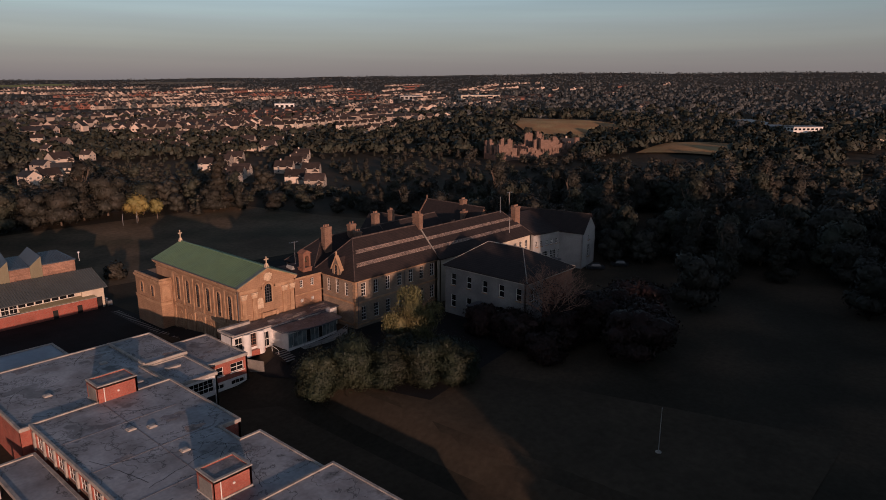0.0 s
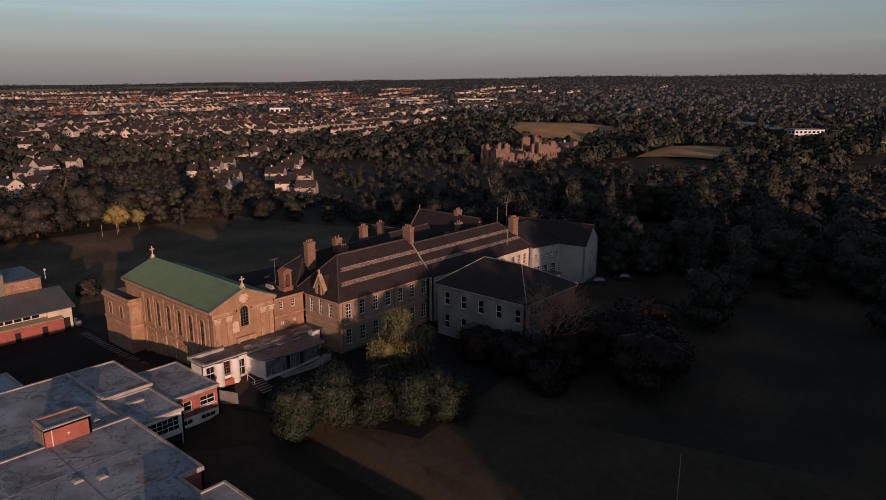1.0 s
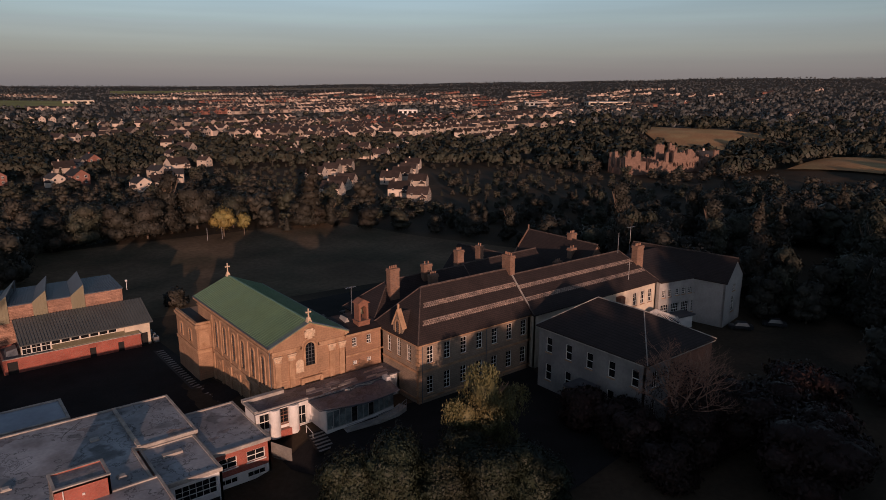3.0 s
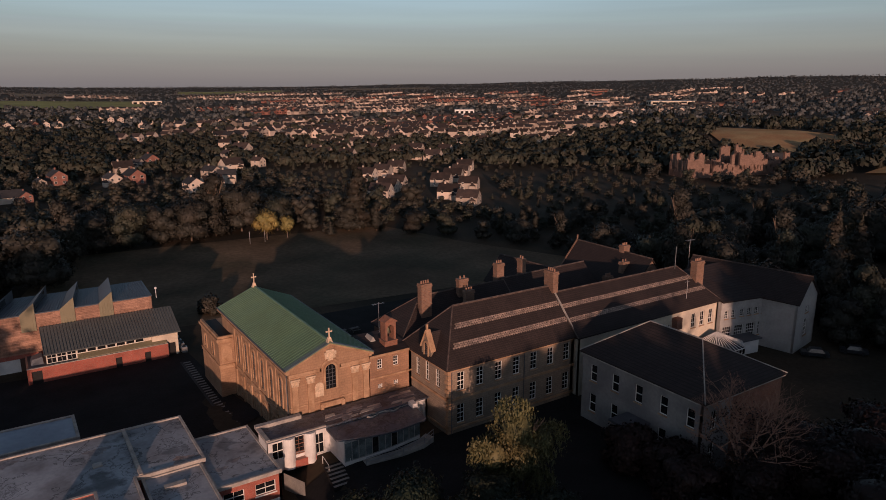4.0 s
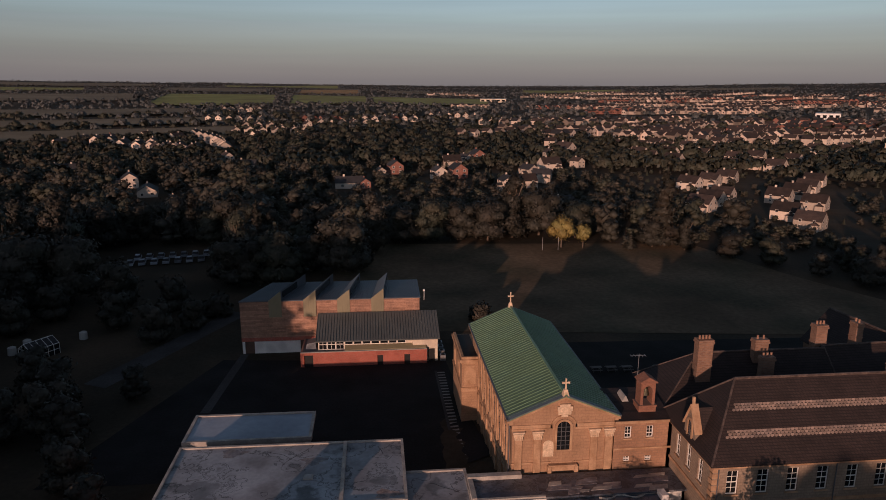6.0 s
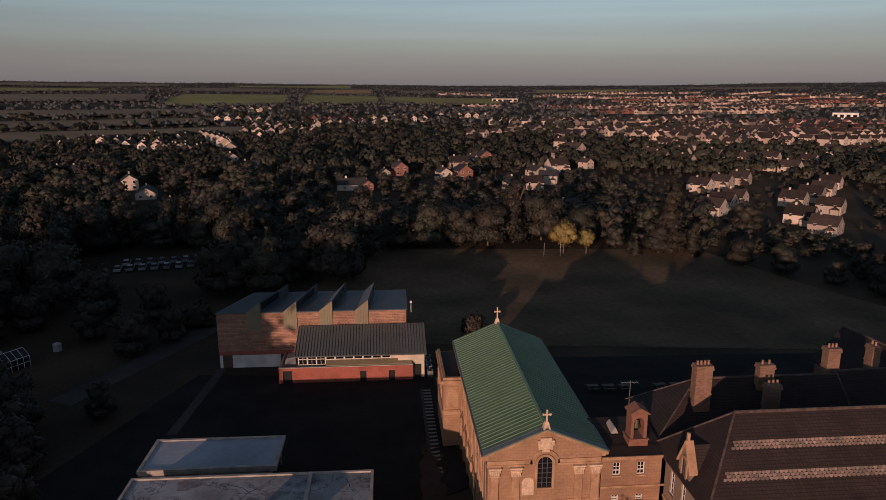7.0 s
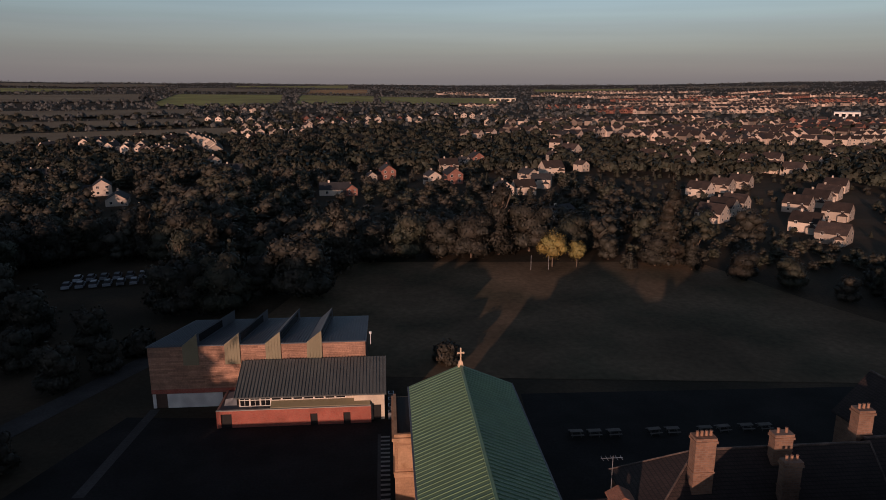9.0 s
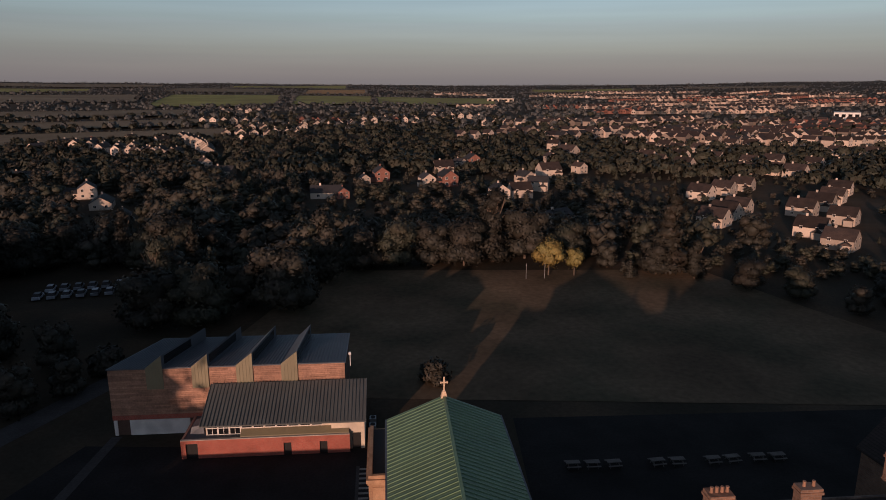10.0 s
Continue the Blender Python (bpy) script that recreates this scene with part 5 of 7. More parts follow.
    roof_box(-34.6, -30.4, -41.1, -37.7, 5.6, 8.0)
    for x, y, z in ((-36.6, -2.6, 5.3), (-26.4, -7.4, 5.3), (-33.5, -20.3, 5.6), (-31.5, -21.5, 5.6), (-31.6, -29.5, 5.6), (-27.0, 3.0, 5.3)):
        rooflight(x, y, z)


build_school()


# ---------------------------------------------------------------- timber sports hall
def build_hall():
    hl = thing("sports_hall", (-28, 55, 0), "timber-clad sports hall with olive saw-tooth rooflights", "sports hall")
    x0, x1, y0, y1, z0, z1 = -43.2, -11.7, 52.7, 63.2, 2.3, 9.6
    lean = lambda x: x + 4.3 * (x1 - x) / (x1 - x0)       # the back wall is shorter than the front
    bm = B()
    prism(bm, [(x0, y0 + .06), (x1, y0 + .06), (x1, y1), (lean(x0), y1)], -.2, z1)
    part("wall", bm, DARK_TIMBER, hl)
    rnd = random.Random(11)
    rows_ = 24
    for k in range(rows_):     # boards in uneven lengths along the long wall
        za, zb = 2.95 + (z1 - 2.95) * k / rows_, 2.95 + (z1 - 2.95) * (k + .93) / rows_
        x = x0
        while x < x1 - .1:
            ln = min(rnd.uniform(2.4, 5.2), x1 - x)
            bm = B()
            o = rnd.uniform(0, .03)
            box(bm, x, x + ln - .015, y0 - .02 - o, y0 + .055, za, zb)
            part("board", bm, TIMBER, hl)
            x += ln
    bm = B()
    box(bm, x0 - .02, x1, y0 - .04, y0 + .05, 2.25, 2.93)
    part("brick_band", bm, RED_BRICK, hl)
    bm = B()
    box(bm, x0 + 2.2, -33.0, y0 - .06, y0 + .05, -.1, 2.2)
    part("door", bm, WHITE, hl, "wide white roller door")
    bm = B()
    box(bm, x0 + .1, x0 + .55, y0 - .06, y0 + .05, -.1, 2.2)
    part("post", bm, WHITE, hl)
    bm = B()
    slab(bm, [(x0 - .15, y0 - .15, z1 + .12), (x1 + .15, y0 - .15, z1 + .12), (x1 + .25, y1 + .15, z1 + .32), (lean(x0 - .15), y1 + .15, z1 + .32)], .16)
    rf = part("roof", bm, ZINC_BLUE, hl)
    bm = B()
    for k in range(70):
        x = x0 + (x1 - x0) * (k + .5) / 70
        slab(bm, [(x - .025, y0 - .1, z1 + .19), (x + .025, y0 - .1, z1 + .19), (lean(x) + .025, y1, z1 + .39), (lean(x) - .025, y1, z1 + .39)], .08)
    part("roof_seam", bm, ZINC_BLUE, rf)
    for xa in (-38.2, -32.2, -26.3, -20.3):
        xb = xa + 2.2
        zt = 11.5
        pts = [(xa, z1 - 2.9), (xb, z1 - 2.9), (xb, zt), (xa, z1 + .15)]
        bm = B()
        hull(bm, [(x, y0 - .03, z) for x, z in pts], [(x, y0 - .22, z) for x, z in pts])
        fin = part("fin", bm, OLIVE, hl)
        bm = B()
        for k in range(1, 5):
            x = xa + 2.2 * k / 5
            ztop = z1 + .1 + (zt - z1 - .1) * k / 5
            box(bm, x - .03, x + .03, y0 - .26, y0 - .221, z1 - 2.9, ztop)
        part("cladding_rib", bm, OLIVE, fin)
        bm = B()
        hull(bm, [(xa, y0 - .2, z1 + .02), (xb, y0 - .2, z1 + .02), (lean(xb), y1 - .5, z1 + .2), (lean(xa), y1 - .5, z1 + .2)],
             [(xa + .02, y0 - .2, z1 + .16), (xb, y0 - .2, zt), (lean(xb), y1 - .5, zt + .2), (lean(xa) + .02, y1 - .5, z1 + .36)])
        part("saw_tooth", bm, ZINC_BLUE, fin)
        bm = B()
        k0, k1 = xb + (lean(xb) - xb) * .06, xb + (lean(xb) - xb) * .88
        hull(bm, [(k0 - .03, y0 + .4, z1 + .5), (k0 + .05, y0 + .4, z1 + .5), (k1 + .05, y1 - 1.5, z1 + .6), (k1 - .03, y1 - 1.5, z1 + .6)],
             [(k0 - .03, y0 + .4, zt - .25), (k0 + .05, y0 + .4, zt - .25), (k1 + .05, y1 - 1.5, zt - .15), (k1 - .03, y1 - 1.5, zt - .15)])
        part("pane", bm, GLASS, fin)
    # front range under a single slope
    fr = thing("hall_front", (-19, 48, 0), "single-pitch front range with grey seamed roof, clerestory and red brick wall", "building")
    fx0, fx1 = -29.4, -9.0
    bm = B()
    slab(bm, [(fx0 - .3, 45.3, 4.62), (fx1 + .3, 45.1, 4.62), (fx1 + .3, 52.3, 7.3), (fx0 - .3, 52.2, 7.3)], .16)
    rf = part("roof", bm, ZINC, fr)
    n = 44
    for k in range(n + 1):
        x = fx0 - .25 + (fx1 - fx0 + .5) * k / n
        bm = B()
        slab(bm, [(x - .03, 45.2, 4.74), (x + .03, 45.2, 4.74), (x + .03, 52.25, 7.40), (x - .03, 52.25, 7.40)], .11)
        part("roof_seam", bm, ZINC, rf)
    cl = Wall((fx0, 47.0), (fx1 - 4.3, 47.0))
    clh = [(.08, 1.5, 2.46, 4.35), (1.52, 2.95, 2.46, 4.35), (2.97, 4.4, 2.46, 4.35)] + row(5.2, 1.5, 7, 1.44, 3.27, 4.25)
    bm = B()
    wall_with_holes(bm, cl, 0, cl.length, 0, 4.9, .25, clh)
    part("clerestory_wall", bm, RENDER_CREAM, fr)
    for h in clh:
        sash(fr, cl, (h[0] + h[1]) / 2, h[1] - h[0], h[2], h[3], 2 if h[2] < 3 else 1, 2 if h[2] < 3 else 1, inset=.06, sill=False)
    bm = B()
    box(bm, fx1 - 4.3, fx1, 46.5, 46.9, -.2, 4.95)
    hull(bm, [(fx1 - .3, 46.9, -.2), (fx1, 46.9, -.2), (fx1, 52.5, -.2), (fx1 - .3, 52.5, -.2)],
         [(fx1 - .3, 46.9, 5.0), (fx1, 46.9, 5.0), (fx1, 52.5, 7.1), (fx1 - .3, 52.5, 7.1)])
    part("end_wall", bm, RENDER_CREAM, fr)
    bm = B()
    hull(bm, [(fx0, 47.25, -.2), (fx0 + .3, 47.25, -.2), (fx0 + .3, 52.5, -.2), (fx0, 52.5, -.2)],
         [(fx0, 47.25, 5.1), (fx0 + .3, 47.25, 5.1), (fx0 + .3, 52.5, 7.1), (fx0, 52.5, 7.1)])
    part("end_wall", bm, RENDER_GREY, fr)
    bm = B()
    box(bm, fx1 - 1.6, fx1 - .5, 46.46, 46.499, 0, 2.3)
    part("door", bm, DARK, fr)
    # red brick front with its lean-to roof
    rw = Wall((-32.3, 45.6), (-10.9, 45.6))
    dh = [(.6, 2.1, -.1, 2.1), (12.9, 13.9, .0, 1.75), (17.5, 18.5, .0, 1.75)]
    bm = B()
    wall_with_holes(bm, rw, 0, rw.length, -.2, 2.55, .3, dh)
    part("brick_wall", bm, RED_BRICK, fr)
    bm = B()
    box(bm, -32.3, -32.0, 45.9, 52.6, -.2, 2.55)
    part("brick_wall", bm, RED_BRICK, fr)
    for i, h in enumerate(dh):
        bm = B()
        rw.block(bm, h[0], h[1], -.29, -.2, h[2], h[3])
        part("door", bm, DARK, fr, "dark recessed door")
    bm = B()
    slab(bm, [(fx0 + 4.5, 45.9, 2.75), (-11.0, 45.9, 2.75), (-11.0, 47.0, 3.25), (fx0 + 4.5, 47.0, 3.25)], .12)
    part("lean_to_roof", bm, OLIVE, fr)
    bm = B()
    prism(bm, [(-32.3, 45.9), (fx0 + 4.4, 45.9), (fx0 + 4.4, 46.99), (fx0, 46.99), (fx0, 52.6), (-32.3, 52.6)], 2.3, 2.45)
    part("flat_roof", bm, ZINC_BLUE, fr)
    bm = B()
    hull(bm, [(-31.6, 47.6, 2.45), (-29.8, 47.6, 2.45), (-29.8, 50.4, 2.45), (-31.6, 50.4, 2.45)],
         [(-31.4, 47.9, 3.3), (-29.9, 47.8, 3.6), (-29.9, 50.2, 3.6), (-31.4, 50.0, 3.3)])
    part("rooflight", bm, ZINC_BLUE, fr, "small blue-grey lean-to rooflight")
    bm = B()
    rw.block(bm, 0, rw.length, -.3, .04, 2.552, 2.65)
    part("coping", bm, COPING, fr)
    bm = B()
    tube(bm, (-10.9, 52.4, 9.2), (-10.9, 52.4, 11.0), .05)
    box(bm, -11.1, -10.75, 52.2, 52.5, 10.9, 11.2)
    part("flood_lamp", bm, WHITE, hl)
    for k in range(4):
        ac = thing("air_unit", (-8.0, 46.8 + 2.1 * k, .0), "grey air handling unit beside the hall", "air unit", "air units beside the hall")
        bm = B()
        box(bm, -8.5, -7.6, 46.3 + 2.1 * k, 47.3 + 2.1 * k, -.1, 1.0)
        part("casing", bm, METAL, ac)
        bm = B()
        tube(bm, (-8.05, 46.8 + 2.1 * k, 1.002), (-8.05, 46.8 + 2.1 * k, 1.06), .35, n=14)
        part("fan_grille", bm, DARK, ac)


DARK_TIMBER = material("dark_cladding_backing", (0.10, 0.06, 0.045), 0.9, vary=0.2)
build_hall()
for k in range(38):      # pale rungs painted along the chapel side of the yard
    bm = B()
    x, y = -9.0, 2.6 + 38.7 * k / 37
    zl, zr = ground_z(x - .68, y) + .05, ground_z(x + .68, y) + .05
    slab(bm, [(x - .68, y - .2, zl), (x + .68, y - .2, zr), (x + .68, y + .2, zr), (x - .68, y + .2, zl)], .08)
    tagged(link("painted_bar", bm, PAVING), "pale painted bar on the dark yard", "yard marking", "painted ladder of bars on the yard")

# ---------------------------------------------------------------- trees
def crown_mesh(name, lobes, leaves, size, mat, seed, core=.82, droop=0.0, core_n=10):
    """A crown of many small leaf clusters spread unevenly over overlapping lobes, with a dark twiggy heart."""
    rng = np.random.default_rng(seed)
    lobes = np.array(lobes, float)               # x, y, z, rx, ry, rz
    area = lobes[:, 3] * lobes[:, 5]
    pick = rng.choice(len(lobes), leaves * 3, p=area / area.sum())
    d = rng.normal(size=(leaves * 3, 3))
    d /= np.linalg.norm(d, axis=1)[:, None]
    c, r = lobes[pick, :3], lobes[pick, 3:]
    bumps = 1 + .16 * np.sin(d[:, 0] * 9 + pick) * np.sin(d[:, 1] * 8 + pick * 2) * np.sin(d[:, 2] * 7 + 1) * 2
    p = c + d * r * (bumps * rng.uniform(.78, 1.16, leaves * 3))[:, None]
    keep = np.ones(len(p), bool)
    for k, lobe in enumerate(lobes):
        q = (p - lobe[:3]) / (lobe[3:] * .84)
        keep &= ((q ** 2).sum(1) > 1) | (pick == k)
    p, d, c = p[keep][:leaves], d[keep][:leaves], c[keep][:leaves]
    n = len(p)
    middle = np.average(lobes[:, :3], axis=0, weights=area)
    wide = np.abs(p - middle).max(0)
    out = d + 1.0 * (p - middle) / wide
    nrm = d + rng.normal(size=(n, 3)) * .40
    nrm /= np.linalg.norm(nrm, axis=1)[:, None]
    a = np.cross(nrm, rng.normal(size=(n, 3)))
    a /= np.linalg.norm(a, axis=1)[:, None]
    b = np.cross(nrm, a)
    if droop:
        a = a * (1 - droop) + np.array([0, 0, -1.0]) * droop
    s = size * rng.uniform(.55, 1.25, (n, 1))
    v = np.stack([p - a * s, p - b * s * .6 + a * s * .15 - nrm * s * .25, p + a * s, p + b * s * .6 - a * s * .1 - nrm * s * .2], 1).reshape(-1, 3)
    soft = out + rng.normal(size=(n, 3)) * .50
    soft /= np.linalg.norm(soft, axis=1)[:, None]
    normals = np.repeat(soft, 4, 0)
    faces = np.arange(4 * n).reshape(-1, 4).tolist()
    verts, hearts = v.tolist(), []
    # dark heart: low, dented balls
    for k, lobe in enumerate(lobes):
        base = len(verts)
        m = core_n
        for i in range(m // 2 + 1):
            th = math.pi * i / (m // 2)
            for j in range(m):
                ph = 2 * math.pi * j / m
                w = core * (1 + .12 * math.sin(3 * ph + k) * math.sin(2 * th + k))
                way = (math.sin(th) * math.cos(ph), math.sin(th) * math.sin(ph), math.cos(th))
                verts.append(tuple(lobe[i_] + lobe[i_ + 3] * w * way[i_] for i_ in range(3)))
                hearts.append(way)
        for i in range(m // 2):
            for j in range(m):
                faces.append([base + i * m + j, base + (i + 1) * m + j, base + (i + 1) * m + (j + 1) % m, base + i * m + (j + 1) % m])
    me = bpy.data.meshes.new(name)
    me.from_pydata(verts, [], faces)
    me.materials.append(mat)
    soften(me, np.concatenate([normals, np.array(hearts)]))
    return me


def soften(me, normals):
    """Shade a leaf mesh by the form of its crown."""
    me.polygons.foreach_set("use_smooth", np.ones(len(me.polygons), bool))
    me.normals_split_custom_set_from_vertices(np.asarray(normals).tolist())


def limbs(bm, base, top, r, spread, n, seed, depth=2):
    """A tapered trunk that divides into limbs."""
    rnd = random.Random(seed)

    def grow(p, d, ln, rad, k):
        q = p + d * ln
        tube(bm, p, q, rad, rad * .68, 7 if k == depth else 5)
        if k == 0:
            return
        for _ in range(n if k == depth else 3):
            e = (d + Vector((rnd.uniform(-1, 1), rnd.uniform(-1, 1), rnd.uniform(-.2, .6))) * spread).normalized()
            grow(q - d * ln * rnd.uniform(0, .25), e, ln * rnd.uniform(.55, .8), rad * .55, k - 1)
    base, top = Vector(base), Vector(top)
    grow(base, (top - base).normalized(), (top - base).length, r, depth)


def round_lobes(h, w, n, seed, low=.3):
    rnd = random.Random(seed)
    out = [(0, 0, h * .58, w * .34, w * .34, h * .34)]
    if low < .2:
        out += [(w * .3 * math.cos(t), w * .3 * math.sin(t), h * (low + .16), w * .21, w * .21, h * .15) for t in (rnd.random() * 2 + 1.05 * i for i in range(6))]
    for k in range(n):
        t = 2 * math.pi * (k + rnd.random() * .6) / n
        z = h * rnd.uniform(low + .12, .84)
        q = w * .27 * (1.15 - abs(z / h - .52))
        out.append((q * math.cos(t), q * math.sin(t), z, w * rnd.uniform(.17, .25), w * rnd.uniform(.17, .25), h * rnd.uniform(.11, .18)))
    return out


def make_tree(name, kind, h, w, seed, leaves, size, mat, label, category="tree", trunk=.1):
    ob = thing(name, (0, 0, 0), label, category)
    bm = B()
    if kind == "conifer":
        tube(bm, (0, 0, -.3), (0, 0, h * .9), h * .02, h * .006, 7)
        rnd = random.Random(seed)
        lobes = []
        for k in range(11):
            t = k / 10
            rr = w * .5 * (1 - t) ** .8 * rnd.uniform(.7, 1.1) + .3
            ang = rnd.uniform(0, 6.28)
            lobes.append((math.cos(ang) * rr * .3, math.sin(ang) * rr * .3, h * (.10 + .86 * t), rr, rr * rnd.uniform(.7, 1), h * .06))
    elif kind == "tall":
        limbs(bm, (0, 0, -.3), (0, 0, h * .42), h * .018, .35, 4, seed)
        rnd = random.Random(seed)
        lobes = [(rnd.uniform(-.12, .12) * w, rnd.uniform(-.12, .12) * w, h * (.14 + .76 * k / 8), w * (.30 + .12 * math.sin(k * 1.7)) * (1 - .45 * k / 8), w * .3 * (1 - .4 * k / 8), h * .11) for k in range(9)]
    elif kind == "bush":
        limbs(bm, (0, 0, -.3), (0, 0, h * .3), h * .02, .5, 4, seed)
        lobes = round_lobes(h, w, 9, seed, .05) + [(0, 0, h * .35, w * .4, w * .4, h * .33)]
    else:
        limbs(bm, (0, 0, -.3), (0, 0, h * max(.26, trunk)), h * .022, .55, 5, seed)
        lobes = round_lobes(h, w, 10, seed, trunk)
    part("trunk", bm, BARK, ob)
    cr = new("crown", crown_mesh("crown", lobes, leaves, size, mat, seed, droop=.0))
    cr.parent = ob
    return ob


PROTO = {}


def plant(proto, x, y, scale=1.0, turn=None, rnd=random, flat=1.0, group=""):
    ob = PROTO[proto]
    if turn is None:
        turn = rnd.uniform(0, 360)
    m = pose(x, y, ground_z(x, y), 0, 0, turn) @ Matrix.Diagonal((scale * flat, scale * flat, scale, 1))
    c = copy_thing(ob, m)
    if group:
        c["group"] = group
    return c


def build_protos():
    spec = (("oak", "round", 17, 16, 2600, .50, LEAF_DARK, "broad dark green parkland tree in full leaf"),
            ("oak_b", "round", 15, 14, 2400, .47, LEAF_OLIVE, "broad olive-green parkland tree in full leaf"),
            ("lime", "tall", 19, 12, 2400, .50, LEAF_OLIVE, "tall narrow olive-green tree in full leaf"),
            ("lime_b", "tall", 21, 12, 2500, .52, LEAF_DARK, "tall narrow dark green tree in full leaf"),
            ("fir", "conifer", 20, 10, 2000, .5, LEAF_CONIFER, "tall dark conifer with layered boughs"),
            ("shrub", "bush", 5, 6, 700, .42, LEAF_DARK, "rounded dark green shrub"),
            ("ash", "round", 13, 11, 1600, .46, LEAF_DARK, "medium dark green broadleaf tree"),
            ("elm", "round", 17, 16, 800, .95, LEAF_DARK, "broad unseen tree added behind the grounds for its shade"),
            ("poplar", "tall", 21, 12, 700, .95, LEAF_DARK, "tall narrow unseen tree added behind the grounds for its shade"))
    for i, (key, kind, h, w, n, s, mat, label) in enumerate(spec):
        PROTO[key] = make_tree("shrub" if kind == "bush" else "tree", kind, h, w, 20 + i, n, s, mat, label, "shrub" if kind == "bush" else "tree")


build_protos()
FOOT = [(-78, 56, 12), (-78, 126, 13), (-74, 115, 11), (-69, 104, 11), (-65, 92, 10)]        # kept clear of trees: x, y, radius


def clear(x, y, extra=0.0):
    return all((x - a) ** 2 + (y - b) ** 2 > (r + extra) ** 2 for a, b, r in FOOT)


# ---------------------------------------------------------------- houses
ROOF_BROWN = material("brown_roof_tiles", (0.055, 0.038, 0.032), 0.85, vary=0.2, scale=0.5, fine=3, info=0.4, tint=(0.040, 0.030, 0.027))
ROOF_GREY = material("grey_roof_tiles", (0.040, 0.038, 0.040), 0.8, vary=0.2, scale=0.5, fine=3, info=0.25)
WALL_PALE = material("pale_house_render", (0.52, 0.42, 0.34), 0.9, vary=0.08, scale=0.3, fine=2, info=0.3)
WALL_BRICK = brick_material("house_brick", (0.27, 0.10, 0.07), (0.22, 0.08, 0.055), (0.24, 0.16, 0.13))


def make_house(w, d, ze, zr, wall, roof, label, porch=False, sides=2):
    """A gabled two-storey house at the origin, its ridge along y and a gable to -y."""
    ob = thing("house", (0, 0, 0), label, "house")
    ring = [(-w / 2, -d / 2), (w / 2, -d / 2), (w / 2, d / 2), (-w / 2, d / 2)]
    bm = B()
    prism(bm, ring, -2.5, ze)
    for y in (-d / 2, d / 2 - .25):
        hull(bm, [(-w / 2, y, ze), (w / 2, y, ze), (w / 2, y + .25, ze), (-w / 2, y + .25, ze)],
             [(-.02, y, zr - .05), (.02, y, zr - .05), (.02, y + .25, zr - .05), (-.02, y + .25, zr - .05)])
    part("wall", bm, wall, ob)
    for sgn in (-1, 1):
        bm = B()
        k = 1 + .5 / w
        q = [(0, -d / 2 - .25, zr + .1), (0, d / 2 + .25, zr + .1), (sgn * w / 2 * k, d / 2 + .25, ze - .1), (sgn * w / 2 * k, -d / 2 - .25, ze - .1)]
        slab(bm, q if sgn < 0 else q[::-1], .14)
        part("roof_slope", bm, roof, ob)
    bm = B()
    box(bm, -.35, .35, d * .2 - .45, d * .2 + .45, zr - .8, zr + 1.0)
    part("chimney", bm, wall, ob)
    for side, n in ((Wall(ring[0], ring[1]), 2), (Wall(ring[3], ring[0]), sides), (Wall(ring[1], ring[2]), sides - 1)):
        for z in (.9, 3.4):
            for k in range(n):
                if ze < 4 and z > 3:
                    continue
                s = side.length * (k + .5) / n
                bm = B()
                side.block(bm, s - .62, s + .62, -.02, .05, z, z + 1.25)
                side.block(bm, s - .52, s - .03, .03, .056, z + .1, z + 1.15, 1)
                side.block(bm, s + .03, s + .52, .03, .056, z + .1, z + 1.15, 1)
                part("window", bm, [FRAME, GLASS], ob)
    if porch:
        bm = B()
        prism(bm, [(-w / 2 - 2.2, -d / 2 + .6), (-w / 2 - .003, -d / 2 + .6), (-w / 2 - .003, -d / 2 + 4.2), (-w / 2 - 2.2, -d / 2 + 4.2)], -1, 2.7)
        pc = part("porch", bm, wall, ob)
        bm = B()
        hull(bm, [(-w / 2 - 2.4, -d / 2 + .4, 2.7), (-w / 2 - .003, -d / 2 + .4, 2.7), (-w / 2 - .003, -d / 2 + 4.4, 2.7), (-w / 2 - 2.4, -d / 2 + 4.4, 2.7)],
             [(-w / 2 - 2.4, -d / 2 + 2.38, 4.0), (-w / 2 - .003, -d / 2 + 2.38, 4.0), (-w / 2 - .003, -d / 2 + 2.42, 4.0), (-w / 2 - 2.4, -d / 2 + 2.42, 4.0)])
        part("porch_roof", bm, roof, pc)
    return ob


HOUSES = {
    "semi": make_house(10.6, 11.5, 4.3, 8.0, WALL_PALE, ROOF_BROWN, "pale rendered pair of gabled houses with brown tiled roof", True),
    "plain": make_house(7.2, 8.5, 5.0, 7.6, WALL_PALE, ROOF_BROWN, "pale rendered gabled house with brown roof", sides=1),
    "terrace": make_house(8.6, 7.6, 5.0, 7.9, WALL_PALE, ROOF_BROWN, "pale rendered terraced house with brown tiled roof", sides=2),
    "brick": make_house(7.8, 10, 4.8, 7.6, WALL_BRICK, ROOF_GREY, "red brick gabled house with grey slate roof", True),
    "villa": make_house(7.6, 10, 4.8, 7.4, WALL_PALE, ROOF_GREY, "pale rendered gabled villa with grey slate roof", True),
    "bungalow": make_house(9.0, 14, 2.9, 5.6, WALL_PALE, ROOF_GREY, "pale rendered bungalow with grey roof"),
}


def house(kind, x, y, turn, scale=1.0, group="", rise=0.0):
    FOOT.append((x, y, 8.5 * scale))
    c = copy_thing(HOUSES[kind], pose(x, y, ground_z(x, y) + rise, 0, 0, turn) @ Matrix.Diagonal((scale, scale, scale, 1)))
    if group:
        c["group"] = group
    return c


